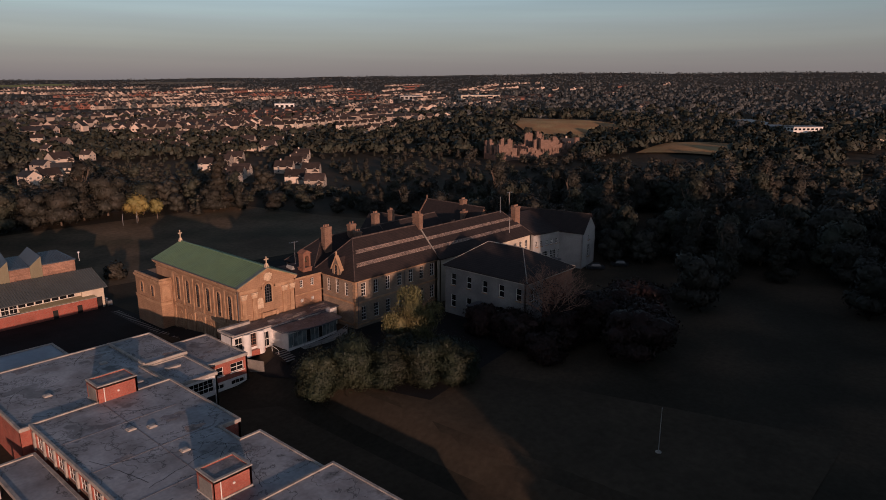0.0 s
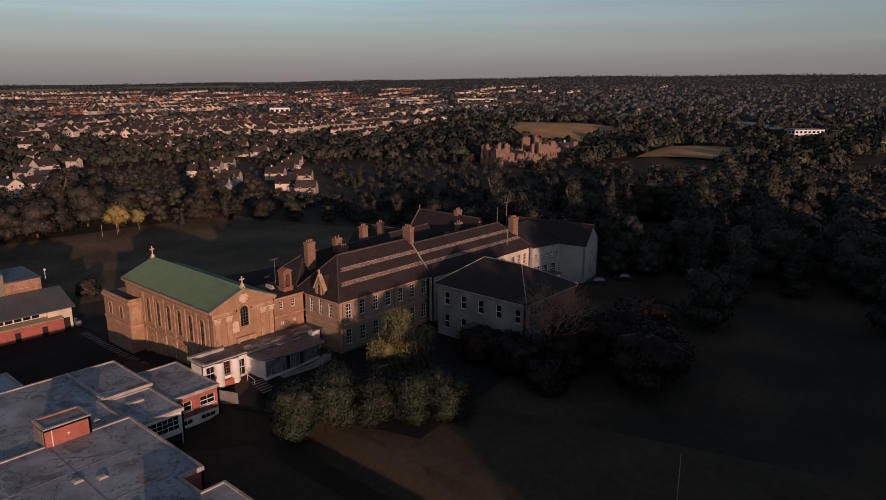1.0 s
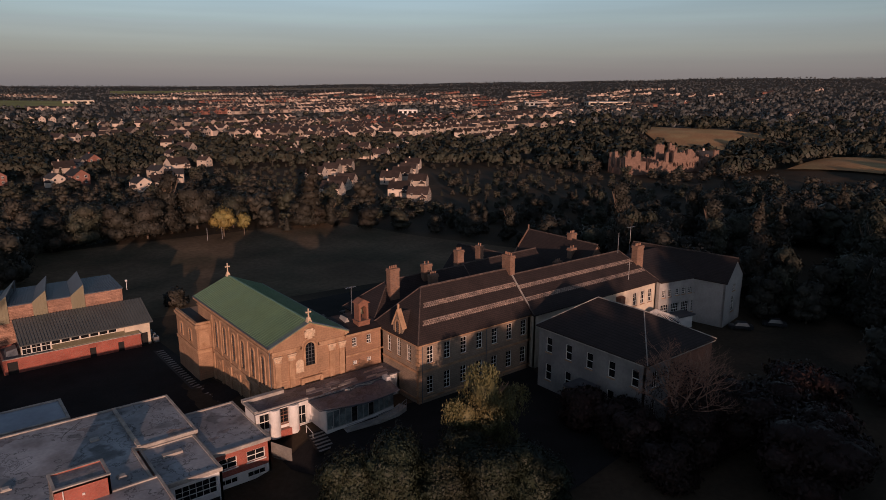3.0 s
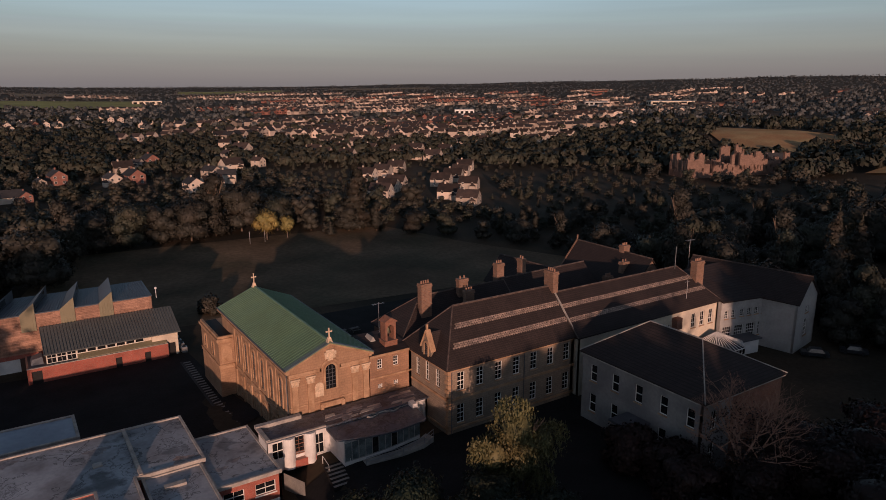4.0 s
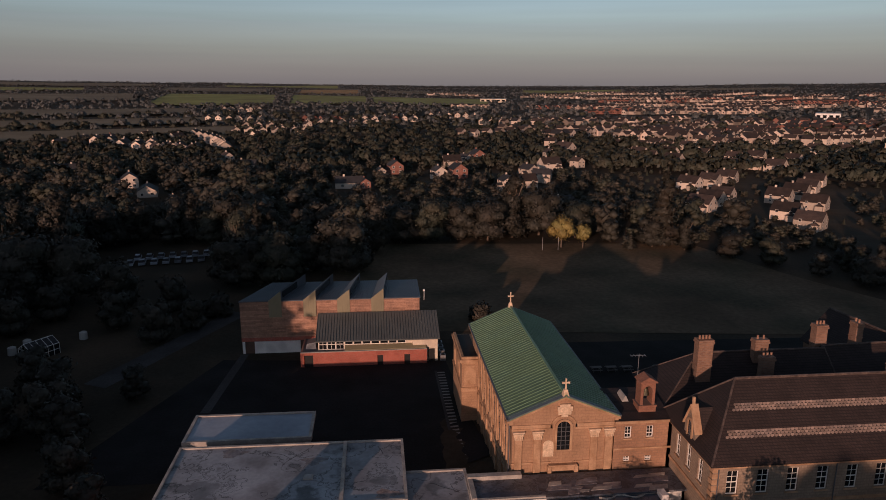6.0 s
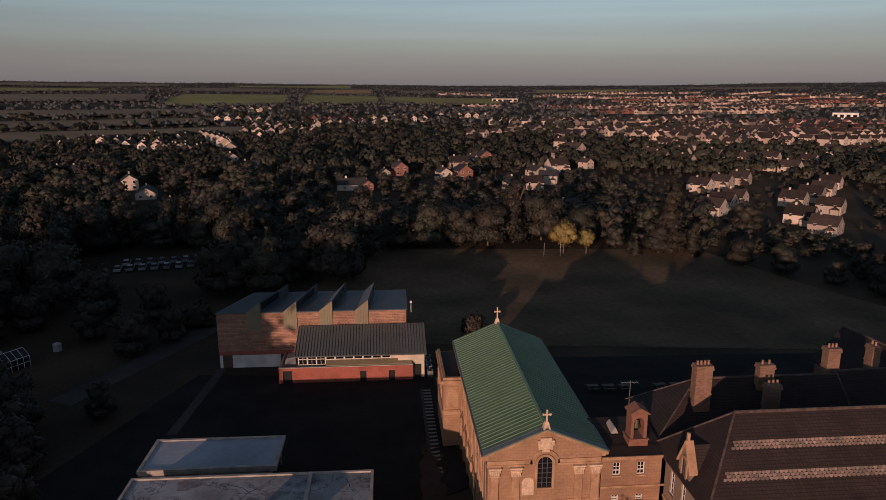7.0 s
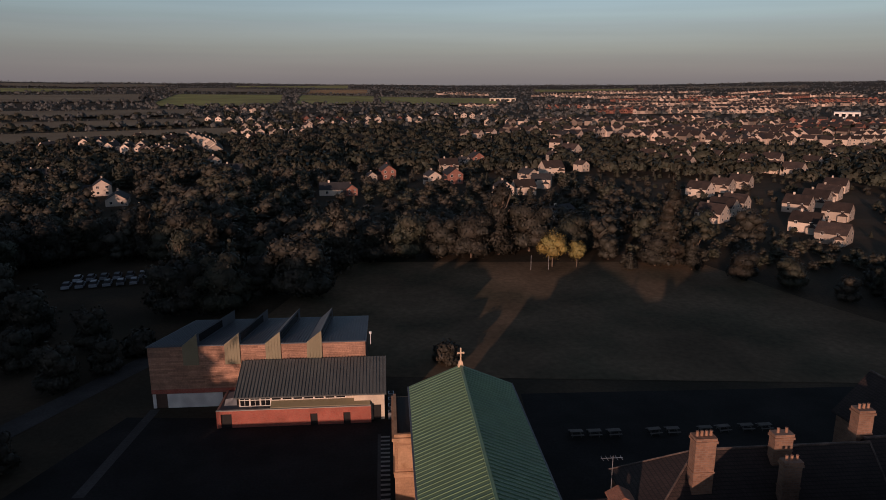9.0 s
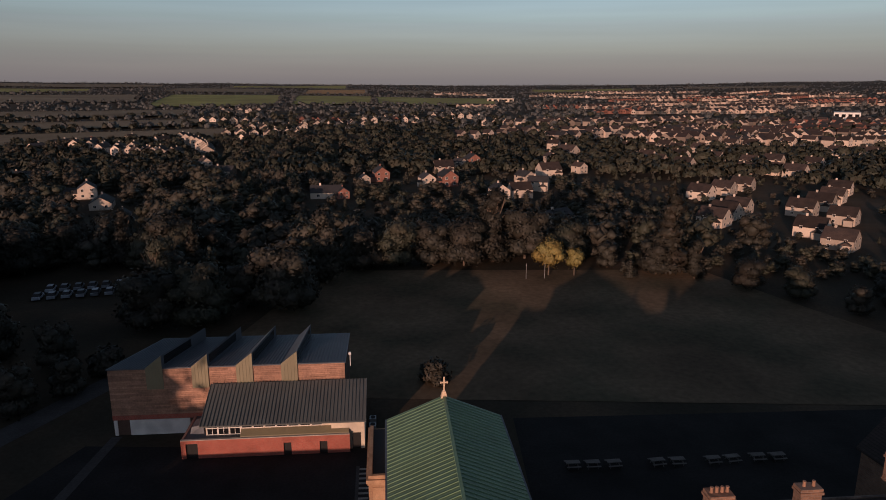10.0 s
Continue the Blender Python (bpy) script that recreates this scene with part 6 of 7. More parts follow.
def house_row(kind, x, y, az, n, step, turn, group, jitter=0.6, seed=1):
    """n houses from (x, y) along the bearing az; turn sets where their gables face."""
    rnd = random.Random(seed + int(x) * 7 + int(y))
    for k in range(n):
        a = radians(az)
        off = rnd.uniform(-jitter, jitter)
        house(kind, x + math.sin(a) * step * k + math.cos(a) * off, y + math.cos(a) * step * k, turn + rnd.uniform(-3, 3), rnd.uniform(.94, 1.06), group)


def build_houses():
    rnd = random.Random(3)
    # stepped rows of paired houses just beyond the trees of the playing field
    for group, spots in (("lower stepped row beyond the field", ((106, 185), (116, 197), (126, 207))), ("upper stepped row beyond the field", ((127, 240), (143, 252), (157, 262))),
                         ("row stepping down to the trees", ((193, 246), (177, 227), (162, 212), (147, 200), (152, 184), (129, 166), (127, 149)))):
        for x, y in spots:
            house("semi", x, y, 42 + rnd.uniform(-3, 3), rnd.uniform(.76, .82), group)
    # detached houses among trees to the north
    for kind, x, y, turn, s in (("brick", 46, 369, 12, 1.0), ("villa", 38, 366, 40, .7), ("brick", 24, 290, 12, 1.0), ("villa", 14, 289, 14, .85), ("semi", 26, 338, 95, .9),
                                ("brick", -8, 310, 10, .95), ("villa", -16, 301, 12, .62), ("bungalow", -31, 258, 92, .95), ("brick", -24, 256, 12, .62), ("villa", 42, 247, 8, .9), ("semi", 52, 253, 95, .8),
                                ("villa", 62, 291, 25, .9), ("semi", 80, 318, 100, .95), ("villa", 64, 270, 70, .9), ("bungalow", 54, 197, 125, .8),
                                ("villa", -133, 266, 20, .95), ("bungalow", -142, 268, 95, .7), ("bungalow", -117, 240, 15, .9), ("villa", -97, 206, 12, .7), ("bungalow", -26, 126, 70, .5),
                                ("bungalow", -93, 340, 80, .9), ("plain", -109, 367, 30, .9), ("bungalow", -180, 324, 80, .9), ("bungalow", -192, 330, 70, .8),
                                ("semi", 118, 420, 40, 1.0), ("plain", 100, 330, 30, .8), ("plain", 96, 380, 10, .9), ("plain", 120, 470, 60, 1.0)):
        house(kind, x, y, turn, s)
        FOOT.append((x - .06 * x, y - 15, 9))        # its front garden
    # estate of paired houses, gables to the south-east
    for x, y in ((191, 530), (173, 448), (185, 440), (229, 540), (207, 464), (164, 389), (187, 414), (160, 362), (206, 440), (221, 437), (185, 387), (166, 338), (304, 615), (332, 660), (303, 580), (314, 570),
                 (259, 494), (263, 473), (317, 550), (320, 531), (272, 459), (319, 507), (316, 483), (200, 371), (213, 353), (190, 313), (204, 312), (227, 351), (209, 299), (244, 338), (254, 328), (305, 407), (323, 400)):
        house("semi", x - 2, y + 3, 38 + rnd.uniform(-6, 6), rnd.uniform(.80, .90), "paired houses of the estate")
    # terrace on a bend, and rows and hamlets beyond the woods to the north-west
    for k in range(9):
        t = k / 8
        house("terrace", -174 + 50 * t + 6 * math.sin(math.pi * t), 556 - 120 * t, -14 + 22 * t, 1.0, "curved terrace beyond the woods")
    for j, (x, y, n, az) in enumerate(((-202, 462, 6, 115), (-172, 440, 4, 125), (-147, 595, 4, 95), (-116, 612, 4, 120), (-232, 490, 5, 110), (-212, 777, 6, 100), (-242, 1000, 5, 80), (-150, 660, 6, 85), (-90, 700, 7, 80),
                                       (-30, 780, 6, 75), (60, 900, 6, 85), (110, 760, 5, 80), (350, 470, 6, 75), (380, 430, 6, 78), (360, 380, 5, 80), (400, 520, 6, 74))):
        house_row("plain", x, y, az, n, 12.5, -10 + (j * 41 % 50), "house row beyond the woods", 3)


build_houses()


def far_town():
    """The dense far town: thousands of small gabled houses joined by kind of wall."""
    rng = np.random.default_rng(5)
    me_v, me_f, me_m = [], [], []

    def add(x, y, w, d, ze, zr, turn, wall):
        z0 = ground_z(x, y)
        c, s = math.cos(turn), math.sin(turn)
        base = len(me_v)
        loc = [(-w, -d, -2), (w, -d, -2), (w, d, -2), (-w, d, -2), (-w, -d, ze), (w, -d, ze), (w, d, ze), (-w, d, ze), (0, -d, zr), (0, d, zr)]
        o = w * 1.08
        loc += [(-o, -d * 1.05, ze - .2), (0, -d * 1.05, zr + .15), (0, d * 1.05, zr + .15), (-o, d * 1.05, ze - .2), (o, -d * 1.05, ze - .2), (o, d * 1.05, ze - .2)]
        for px, py, pz in loc:
            me_v.append((x + px * c - py * s, y + px * s + py * c, z0 + pz))
        for f in ((0, 1, 5, 8, 4), (1, 2, 6, 5), (2, 3, 7, 9, 6), (3, 0, 4, 7)):
            me_f.append([base + i for i in f]); me_m.append(wall)
        roofm = 2 if rng.random() < .7 else 3
        for f in ((10, 11, 12, 13), (11, 14, 15, 12)):
            me_f.append([base + i for i in f]); me_m.append(roofm)
        # windows on the wall towards the sun
        for k in (-.45, .45):
            b2 = len(me_v)
            for px, pz in ((k * w - w * .2, 1.0), (k * w + w * .2, 1.0), (k * w + w * .2, 2.4), (k * w - w * .2, 2.4)):
                py = -d - .04
                me_v.append((x + px * c - py * s, y + px * s + py * c, z0 + pz + (ze - 3.0) * .6))
            me_f.append([b2, b2 + 1, b2 + 2, b2 + 3]); me_m.append(4)
    streets = []
    for _ in range(400):
        az = rng.uniform(-20, 78)
        r = 520 + 1900 * rng.random() ** 1.15
        dens = np.interp(az, [-30, -18, -5, 9, 19, 48, 58, 70, 80], [.01, .02, .05, .12, .85, .9, .25, .05, .03])
        if rng.random() > dens:
            continue
        streets.append((az, r, rng.uniform(55, 105), int(rng.integers(6, 17)), rng.choice([0, 0, 0, 0, 0, 1]), rng.choice([38, 38, 30, -55])))
    for az, r, street, n, wall, turn in streets:
        x, y = r * math.sin(radians(az)), r * math.cos(radians(az))
        a, bend = radians(street), rng.uniform(-.03, .03)
        step = rng.choice([9.5, 12.0, 16.0])
        for k in range(n):
            a += bend
            x += math.sin(a) * step
            y += math.cos(a) * step
            if math.hypot(x, y) < 560 or not clear(x, y, 3) or x < -260 or math.hypot(x - 520, y - 290) < 190:
                continue
            ze = rng.uniform(4.6, 5.4)
            add(x, y, rng.uniform(3.6, 4.6), rng.uniform(4, 5.2), ze, ze + rng.uniform(2.3, 3.1), radians(turn + rng.uniform(-6, 6)) + (math.pi / 2 if rng.random() < .25 else 0), int(wall))
            FARFOOT.append((x, y))
    me = bpy.data.meshes.new("far_town")
    me.from_pydata(me_v, [], me_f)
    for m in (WALL_FAR, WALL_BRICK, ROOF_FAR, ROOF_GREY, GLASS):
        me.materials.append(m)
    me.polygons.foreach_set("material_index", me_m)
    tagged(new("far_town", me), "distant town of many small pale gabled houses", "town", kind="stuff")


FARFOOT = []
WALL_FAR = material("far_house_walls", (0.42, 0.33, 0.27), 0.9, vary=0.1, scale=0.05, fine=.5, island=.6, bump=0)
ROOF_FAR = material("far_house_roofs", (0.050, 0.036, 0.032), 0.85, vary=0.15, scale=0.05, fine=.5, island=.25, bump=0)
far_town()


def big_far_building(name, x, y, w, d, h, turn, mat, label, storeys=2, bays=8):
    ob = thing(name, (x, y, ground_z(x, y)), label, "building")
    z = ground_z(x, y)
    c, s = math.cos(radians(turn)), math.sin(radians(turn))
    P = lambda px, py: (x + px * c - py * s, y + px * s + py * c)
    ring = [P(-w / 2, -d / 2), P(w / 2, -d / 2), P(w / 2, d / 2), P(-w / 2, d / 2)]
    bm = B()
    prism(bm, ring, z - 4, z + h)
    part("wall", bm, mat, ob)
    bm = B()
    prism(bm, [P(-w / 2 - .4, -d / 2 - .4), P(w / 2 + .4, -d / 2 - .4), P(w / 2 + .4, d / 2 + .4), P(-w / 2 - .4, d / 2 + .4)], z + h + .002, z + h + .6)
    part("roof", bm, LEAD, ob)
    for wall in (Wall(ring[0], ring[1]), Wall(ring[3], ring[0])):
        n = max(2, int(bays * wall.length / w))
        for st in range(storeys):
            for k in range(n):
                bm = B()
                a = wall.length * (k + .2) / n
                b = wall.length * (k + .8) / n
                wall.block(bm, a, b, -.02, .06, z + h * (st + .3) / storeys, z + h * (st + .75) / storeys)
                part("window", bm, GLASS, ob)


big_far_building("retail_shed", 590, 815, 30, 22, 9, -35, WHITE, "large white flat-roofed shed in the far town", 1, 4)
big_far_building("warehouse", 1100, 834, 84, 40, 9, -37, RENDER_CREAM, "long white warehouse in the far town", 1, 6)
big_far_building("warehouse", 262, 1560, 60, 30, 8, -10, RENDER_CREAM, "white warehouse beside far fields", 1, 5)
big_far_building("warehouse", 999, 937, 46, 30, 8, -40, RENDER_PALE, "pale warehouse in the far town", 1, 5)
big_far_building("modern_school", 570, 61, 26, 14, 10.5, -42, WHITE, "three-storey white modern school block", 3, 7)
big_far_building("modern_school", 655, 122, 130, 18, 7.0, 33, RENDER_GREY, "long grey two-storey modern school wing", 2, 16)
big_far_building("modern_school", 548, 18, 45, 20, 3.4, -45, RENDER_CREAM, "low flat modern school wing", 1, 8)


def ruin():
    """The broken outer walls of a ruined castle."""
    rc = thing("ruined_castle", (300, 150, 0), "ruined pinkish stone castle with ragged roofless walls", "ruin")
    rnd = random.Random(7)
    a, b, back = Vector((266, 149)), Vector((331, 134)), Vector((7, 17))
    segs = [(a, b, 7.5), (a + back, b + back, 7.5), (a, a + back, 9), (b, b + back, 8), (a.lerp(b, .35), a.lerp(b, .35) + back, 9), (a.lerp(b, .62), a.lerp(b, .62) + back, 10)]
    towers = ((0, .10, 5.0), (.45, .04, 3.0), (.60, .13, 5.5), (.98, .06, 4.5))
    for n, (p, q, mean) in enumerate(segs):
        w = Wall(tuple(p), tuple(q))
        bm = B()
        s, top, turn = 0.0, mean, 0.0
        while s < w.length - .3:      # narrow ragged lengths whose tops wander, with gaps and taller stumps
            wide = min(rnd.uniform(.45, 1.1), w.length - s)
            u = (s + wide / 2) / w.length
            if s >= turn:
                turn = s + rnd.uniform(1.2, 4.5)
                aim = mean * rnd.choice((.35, .6, .8, .9, 1.0, 1.15)) + sum(h for c, r, h in towers if n < 2 and abs(u - c) < r)
            top = max(1.5, aim + rnd.uniform(-.7, .7))
            thick = 1.2 + rnd.uniform(-.08, .08)
            if top > 7 and rnd.random() < .22:           # a window gap with stone above and below
                sill = rnd.uniform(2.5, 4.0)
                w.block(bm, s, s + wide, -thick, 0, -2, sill)
                w.block(bm, s, s + wide, -thick, 0, min(sill + rnd.uniform(1.5, 2.6), top - .6), top)
            else:
                hull(bm, [w.p(s, 0, -2), w.p(s + wide, 0, -2), w.p(s + wide, -thick, -2), w.p(s, -thick, -2)],
                     [w.p(s, 0, top), w.p(s + wide, 0, top + rnd.uniform(-.5, .5)), w.p(s + wide, -thick, top + rnd.uniform(-.4, .4)), w.p(s, -thick, top + rnd.uniform(-.3, .3))])
            s += wide
        bmesh.ops.remove_doubles(bm, verts=bm.verts, dist=.002)
        part("ruined_wall", bm, RUIN, rc)
    house("villa", 346, 150, 30, 1.25)


RUIN = brick_material("pinkish_rubble", (0.25, 0.150, 0.11), (0.17, 0.10, 0.075), (0.17, 0.115, 0.09), (0.8, 0.4))
ruin()
FOOT.extend(((270, 152, 15), (287, 150, 15), (305, 147, 15), (323, 143, 15), (340, 146, 12)))

# fields beyond the woods
sheet("field", ((425, 235), (445, 190), (545, 205), (510, 330)), STUBBLE, "golden stubble field on a rise", "field", 1.0, 12)
sheet("field", ((343, 100), (350, 44), (400, 36), (410, 98)), STUBBLE, "golden stubble field among trees", "field", 1.0, 10)
PATCHES = []


def patchwork():
    """Farm fields parted by hedges on the slopes north-west of the town: bearing and distance of each, seen from the school."""
    at = lambda q, r: (-5 + r * math.sin(radians(q)), -35 + r * math.cos(radians(q)))
    for a0, a1, r0, r1, skew, mat in ((-18.6, -8.7, 1270, 1900, 2.2, PASTURE), (-7.5, -1.0, 1330, 1880, .5, PASTURE), (-.6, 9.2, 1360, 1800, -.4, PASTURE), (-34, -19, 1450, 1900, 1.0, FIELD_BROWN),
                                      (-36, -15.5, 980, 1150, .6, FIELD_BROWN), (-36, -13, 790, 900, .5, FIELD_BROWN), (-36, -12.5, 620, 730, .4, FIELD_BROWN), (-17, -9, 2150, 2600, .8, FIELD_BROWN),
                                      (-6.5, -1.5, 2100, 2500, .3, STUBBLE), (1, 9, 2150, 2500, -.5, FIELD_BROWN), (-34, -22, 2150, 2700, .8, PASTURE), (-30, -17, 2900, 3500, 0, FIELD_BROWN),
                                      (-12, -3, 2900, 3400, 0, PASTURE), (12, 20, 2700, 3200, 0, PASTURE), (24, 32, 2900, 3300, 0, FIELD_BROWN)):
        ring = (at(a0, r0), at(a1, r0), at(a1 + skew * .3, r1), at(a0 + skew, r1))
        sheet("field", ring, mat, "open farm field between hedges", "field", 2.0, 40)
        PATCHES.append(ring)


patchwork()


def inside(ring):
    (ax, ay), (bx, by), (cx, cy), (dx, dy) = ring
    pts = list(ring)

    def test(x, y):
        return all((pts[(i + 1) % 4][0] - pts[i][0]) * (y - pts[i][1]) - (pts[(i + 1) % 4][1] - pts[i][1]) * (x - pts[i][0]) > 0 for i in range(4))
    return test


OPEN = [inside(r) for r in (((296, 114), (300, 40), (350, 44), (343, 100)), ((385, 228), (410, 170), (445, 190), (425, 235)), ((425, 235), (445, 190), (545, 205), (510, 330)), ((343, 100), (350, 44), (400, 36), (410, 98)))]
OPEN += [inside(r) for r in PATCHES]


def tree_stuff(name, spots, label):
    """Many middle-distance trees joined: leaf clusters over a dark heart and a stem."""
    rng = np.random.default_rng(len(spots))
    forms = []
    for k in range(6):
        lobes = round_lobes(10, 9.5, 10, 90 + k, .12) if k < 5 else [(0, 0, 10 * (.2 + .75 * i / 7), 3.0 * (1 - i / 8) + .4, 3.0 * (1 - i / 8) + .4, .9) for i in range(8)]
        me = crown_mesh("form", lobes, 300, .48, LEAF_DARK, 60 + k, core_n=5, core=.86)
        v, nv = np.empty(len(me.vertices) * 3), np.empty(len(me.loops) * 3)
        me.vertices.foreach_get("co", v)
        me.corner_normals.foreach_get("vector", nv)
        f = np.array([p.vertices[:] for p in me.polygons])
        normals = np.zeros((len(me.vertices), 3))
        normals[f.reshape(-1)] = nv.reshape(-1, 3)
        forms.append((v.reshape(-1, 3), f, normals))
        bpy.data.meshes.remove(me)
    for half, mat in ((0, LEAF_DARK), (1, LEAF_OLIVE)):
        V, Fc, Nr, count = [], [], [], 0
        for i, (x, y, h) in enumerate(spots):
            if (i % 5 > 2) != bool(half):
                continue
            v, f, nv = forms[int(rng.integers(0, 6))]
            t = rng.uniform(0, 6.28)
            c, sn, k = math.cos(t), math.sin(t), h / 10
            turn = np.array([[c, sn, 0], [-sn, c, 0], [0, 0, 1]])
            V.append(v @ turn * k * np.array([rng.uniform(.9, 1.2), rng.uniform(.9, 1.2), 1]) + np.array([x, y, ground_z(x, y) - h * .06]))
            Nr.append(nv @ turn)
            Fc.append(f + count)
            count += len(v)
        me = bpy.data.meshes.new(name)
        me.from_pydata(np.concatenate(V).tolist(), [], np.concatenate(Fc).tolist())
        me.materials.append(mat)
        soften(me, np.concatenate(Nr))
        tagged(new(name, me), label, "woodland", kind="stuff")


def woods():
    """Single trees near by; joined woodland in the middle distance."""
    rnd = random.Random(21)
    kinds = ("oak", "oak_b", "lime", "lime_b", "fir", "ash", "oak", "ash")
    # edge of the playing field, from west to east
    edge = ((-52, 96), (-43, 97), (-36, 107), (-27, 104), (-20, 120), (-12, 131), (-3, 134), (6, 134), (14, 133), (22, 136), (31, 139), (41, 134), (50, 128), (60, 121), (68, 117), (77, 109), (85, 102), (92, 92), (98, 82), (104, 70))
    for i, (x, y) in enumerate(edge):
        k = ("oak", "oak_b", "ash", "oak", "lime_b")[i % 5]
        plant(k, x, y, rnd.uniform(.72, .92) * (.60 if x > 45 else 1), rnd=rnd, flat=1.1, group="trees round the playing field")
        FOOT.append((x, y, 5))
    plant("fir", 64, 123, 1.15, rnd=rnd)
    FOOT.append((34, 127, 9))

    def scatter(x0, x1, y0, y1, count, lo, hi, gap, take):
        done = tries = 0
        while done < count and tries < count * 12:
            tries += 1
            x, y = rnd.uniform(x0, x1), rnd.uniform(y0, y1)
            if not clear(x, y, gap) or (-20 < x < 92 and 40 < y < 118) or (-100 < x < -58 and 92 < y < 136) or any(p(x, y) for p in OPEN):
                continue
            take(x, y, rnd.uniform(lo, hi))
            FOOT.append((x, y, 2.4))
            done += 1
    one = lambda x, y, s: plant(rnd.choice(kinds), x, y, s, rnd=rnd, group="woodland trees")
    for zone in ((-116, -52, 80, 150, 34, .6, .9, 3.4), (-150, -104, 0, 60, 24, .7, 1.0, 3.4), (92, 190, -40, 50, 60, .55, .95, 3.4), (96, 190, 50, 112, 70, .26, .38, 1.6), (60, 130, -120, -45, 26, .6, .9, 3.4), (86, 110, -45, 60, 18, .6, .9, 3.4)):
        scatter(*zone, one)
    spots = []
    some = lambda x, y, h: spots.append((x, y, h))
    for zone in ((-240, -45, 120, 300, 200, 7, 13, 2.6), (-60, 100, 136, 170, 40, 7, 12, 2.4), (-60, 90, 160, 300, 190, 4.5, 9, 2.2), (90, 140, 150, 300, 60, 2.2, 3.6, 1.2), (44, 120, 114, 146, 50, 3, 5, 1.2), (150, 250, -120, 60, 150, 8, 14, 2.6), (140, 250, 60, 200, 110, 3, 5, 2.0), (250, 345, -150, 200, 170, 5, 8.5, 2.6), (100, 330, 130, 300, 190, 2.2, 3.8, 1.0),
                 (-60, 120, 300, 560, 260, 3.5, 7.5, 1.2), (120, 430, 280, 560, 300, 2.4, 4.6, .8), (-330, -60, 300, 560, 260, 5, 10, 2.4), (345, 560, -180, 330, 260, 4, 8, 2.6)):
        scatter(*zone, some)
    tree_stuff("woodland", spots, "middle-distance trees of gardens and woods")
    # unseen trees added behind the flight path to shade drive, old wing and hall
    for i in range(20):
        s, t = 26.5 + 2.8 * i + rnd.uniform(-.4, .4), -118 + rnd.uniform(-5, 5)
        tall = (27.5 if s < 38 else 29.0 if s < 47 else 19.0 if s < 70 else 29.0) / (17 if i % 2 else 21)
        plant("elm" if i % 2 else "poplar", .906 * s + .423 * t, -.423 * s + .906 * t, tall, rnd=rnd, flat=.85 if i % 2 else 1.1, group="tall trees south of the drive")
    for i in range(16):
        s, t = 76 + 5 * i + rnd.uniform(-.8, .8), -100 + rnd.uniform(-8, 8)
        plant("elm" if i % 2 else "poplar", .906 * s + .423 * t, -.423 * s + .906 * t, 1.55, rnd=rnd, group="tall trees south of the drive")
    # further unseen trees, added to darken the hall's west end and western ground
    for i, s in enumerate((-61.5, -67, -73, -80, -89, -98, -108, -118, -128, -138, -148, -158, -168, -179, -190, -202, -214, -226)):
        t = -70 + rnd.uniform(-4, 4)
        plant("elm", .906 * s + .423 * t, -.423 * s + .906 * t, 1.75, rnd=rnd, group="tall trees south-west of the school")
    for x, y, s in ((-52, -2, .5), (-51, 5, .42), (-56, 12, .5), (-60, 22, .55), (-66, 33, .6), (-60, 60, .6), (-70, 68, .6), (-64, 26, .6), (-72, 40, .55), (-70, 24, .6), (-80, 34, .6), (-90, 46, .6), (-88, 66, .6), (-95, 58, .6), (-96, 76, .65), (-84, 74, .6), (-56, 36, .4), (-76, 12, .6), (-68, 8, .6), (-55, 66, .5), (-74, 82, .6), (-62, 78, .6)):
        plant("ash", x, y, s, rnd=rnd, group="small trees west of the school")


woods()


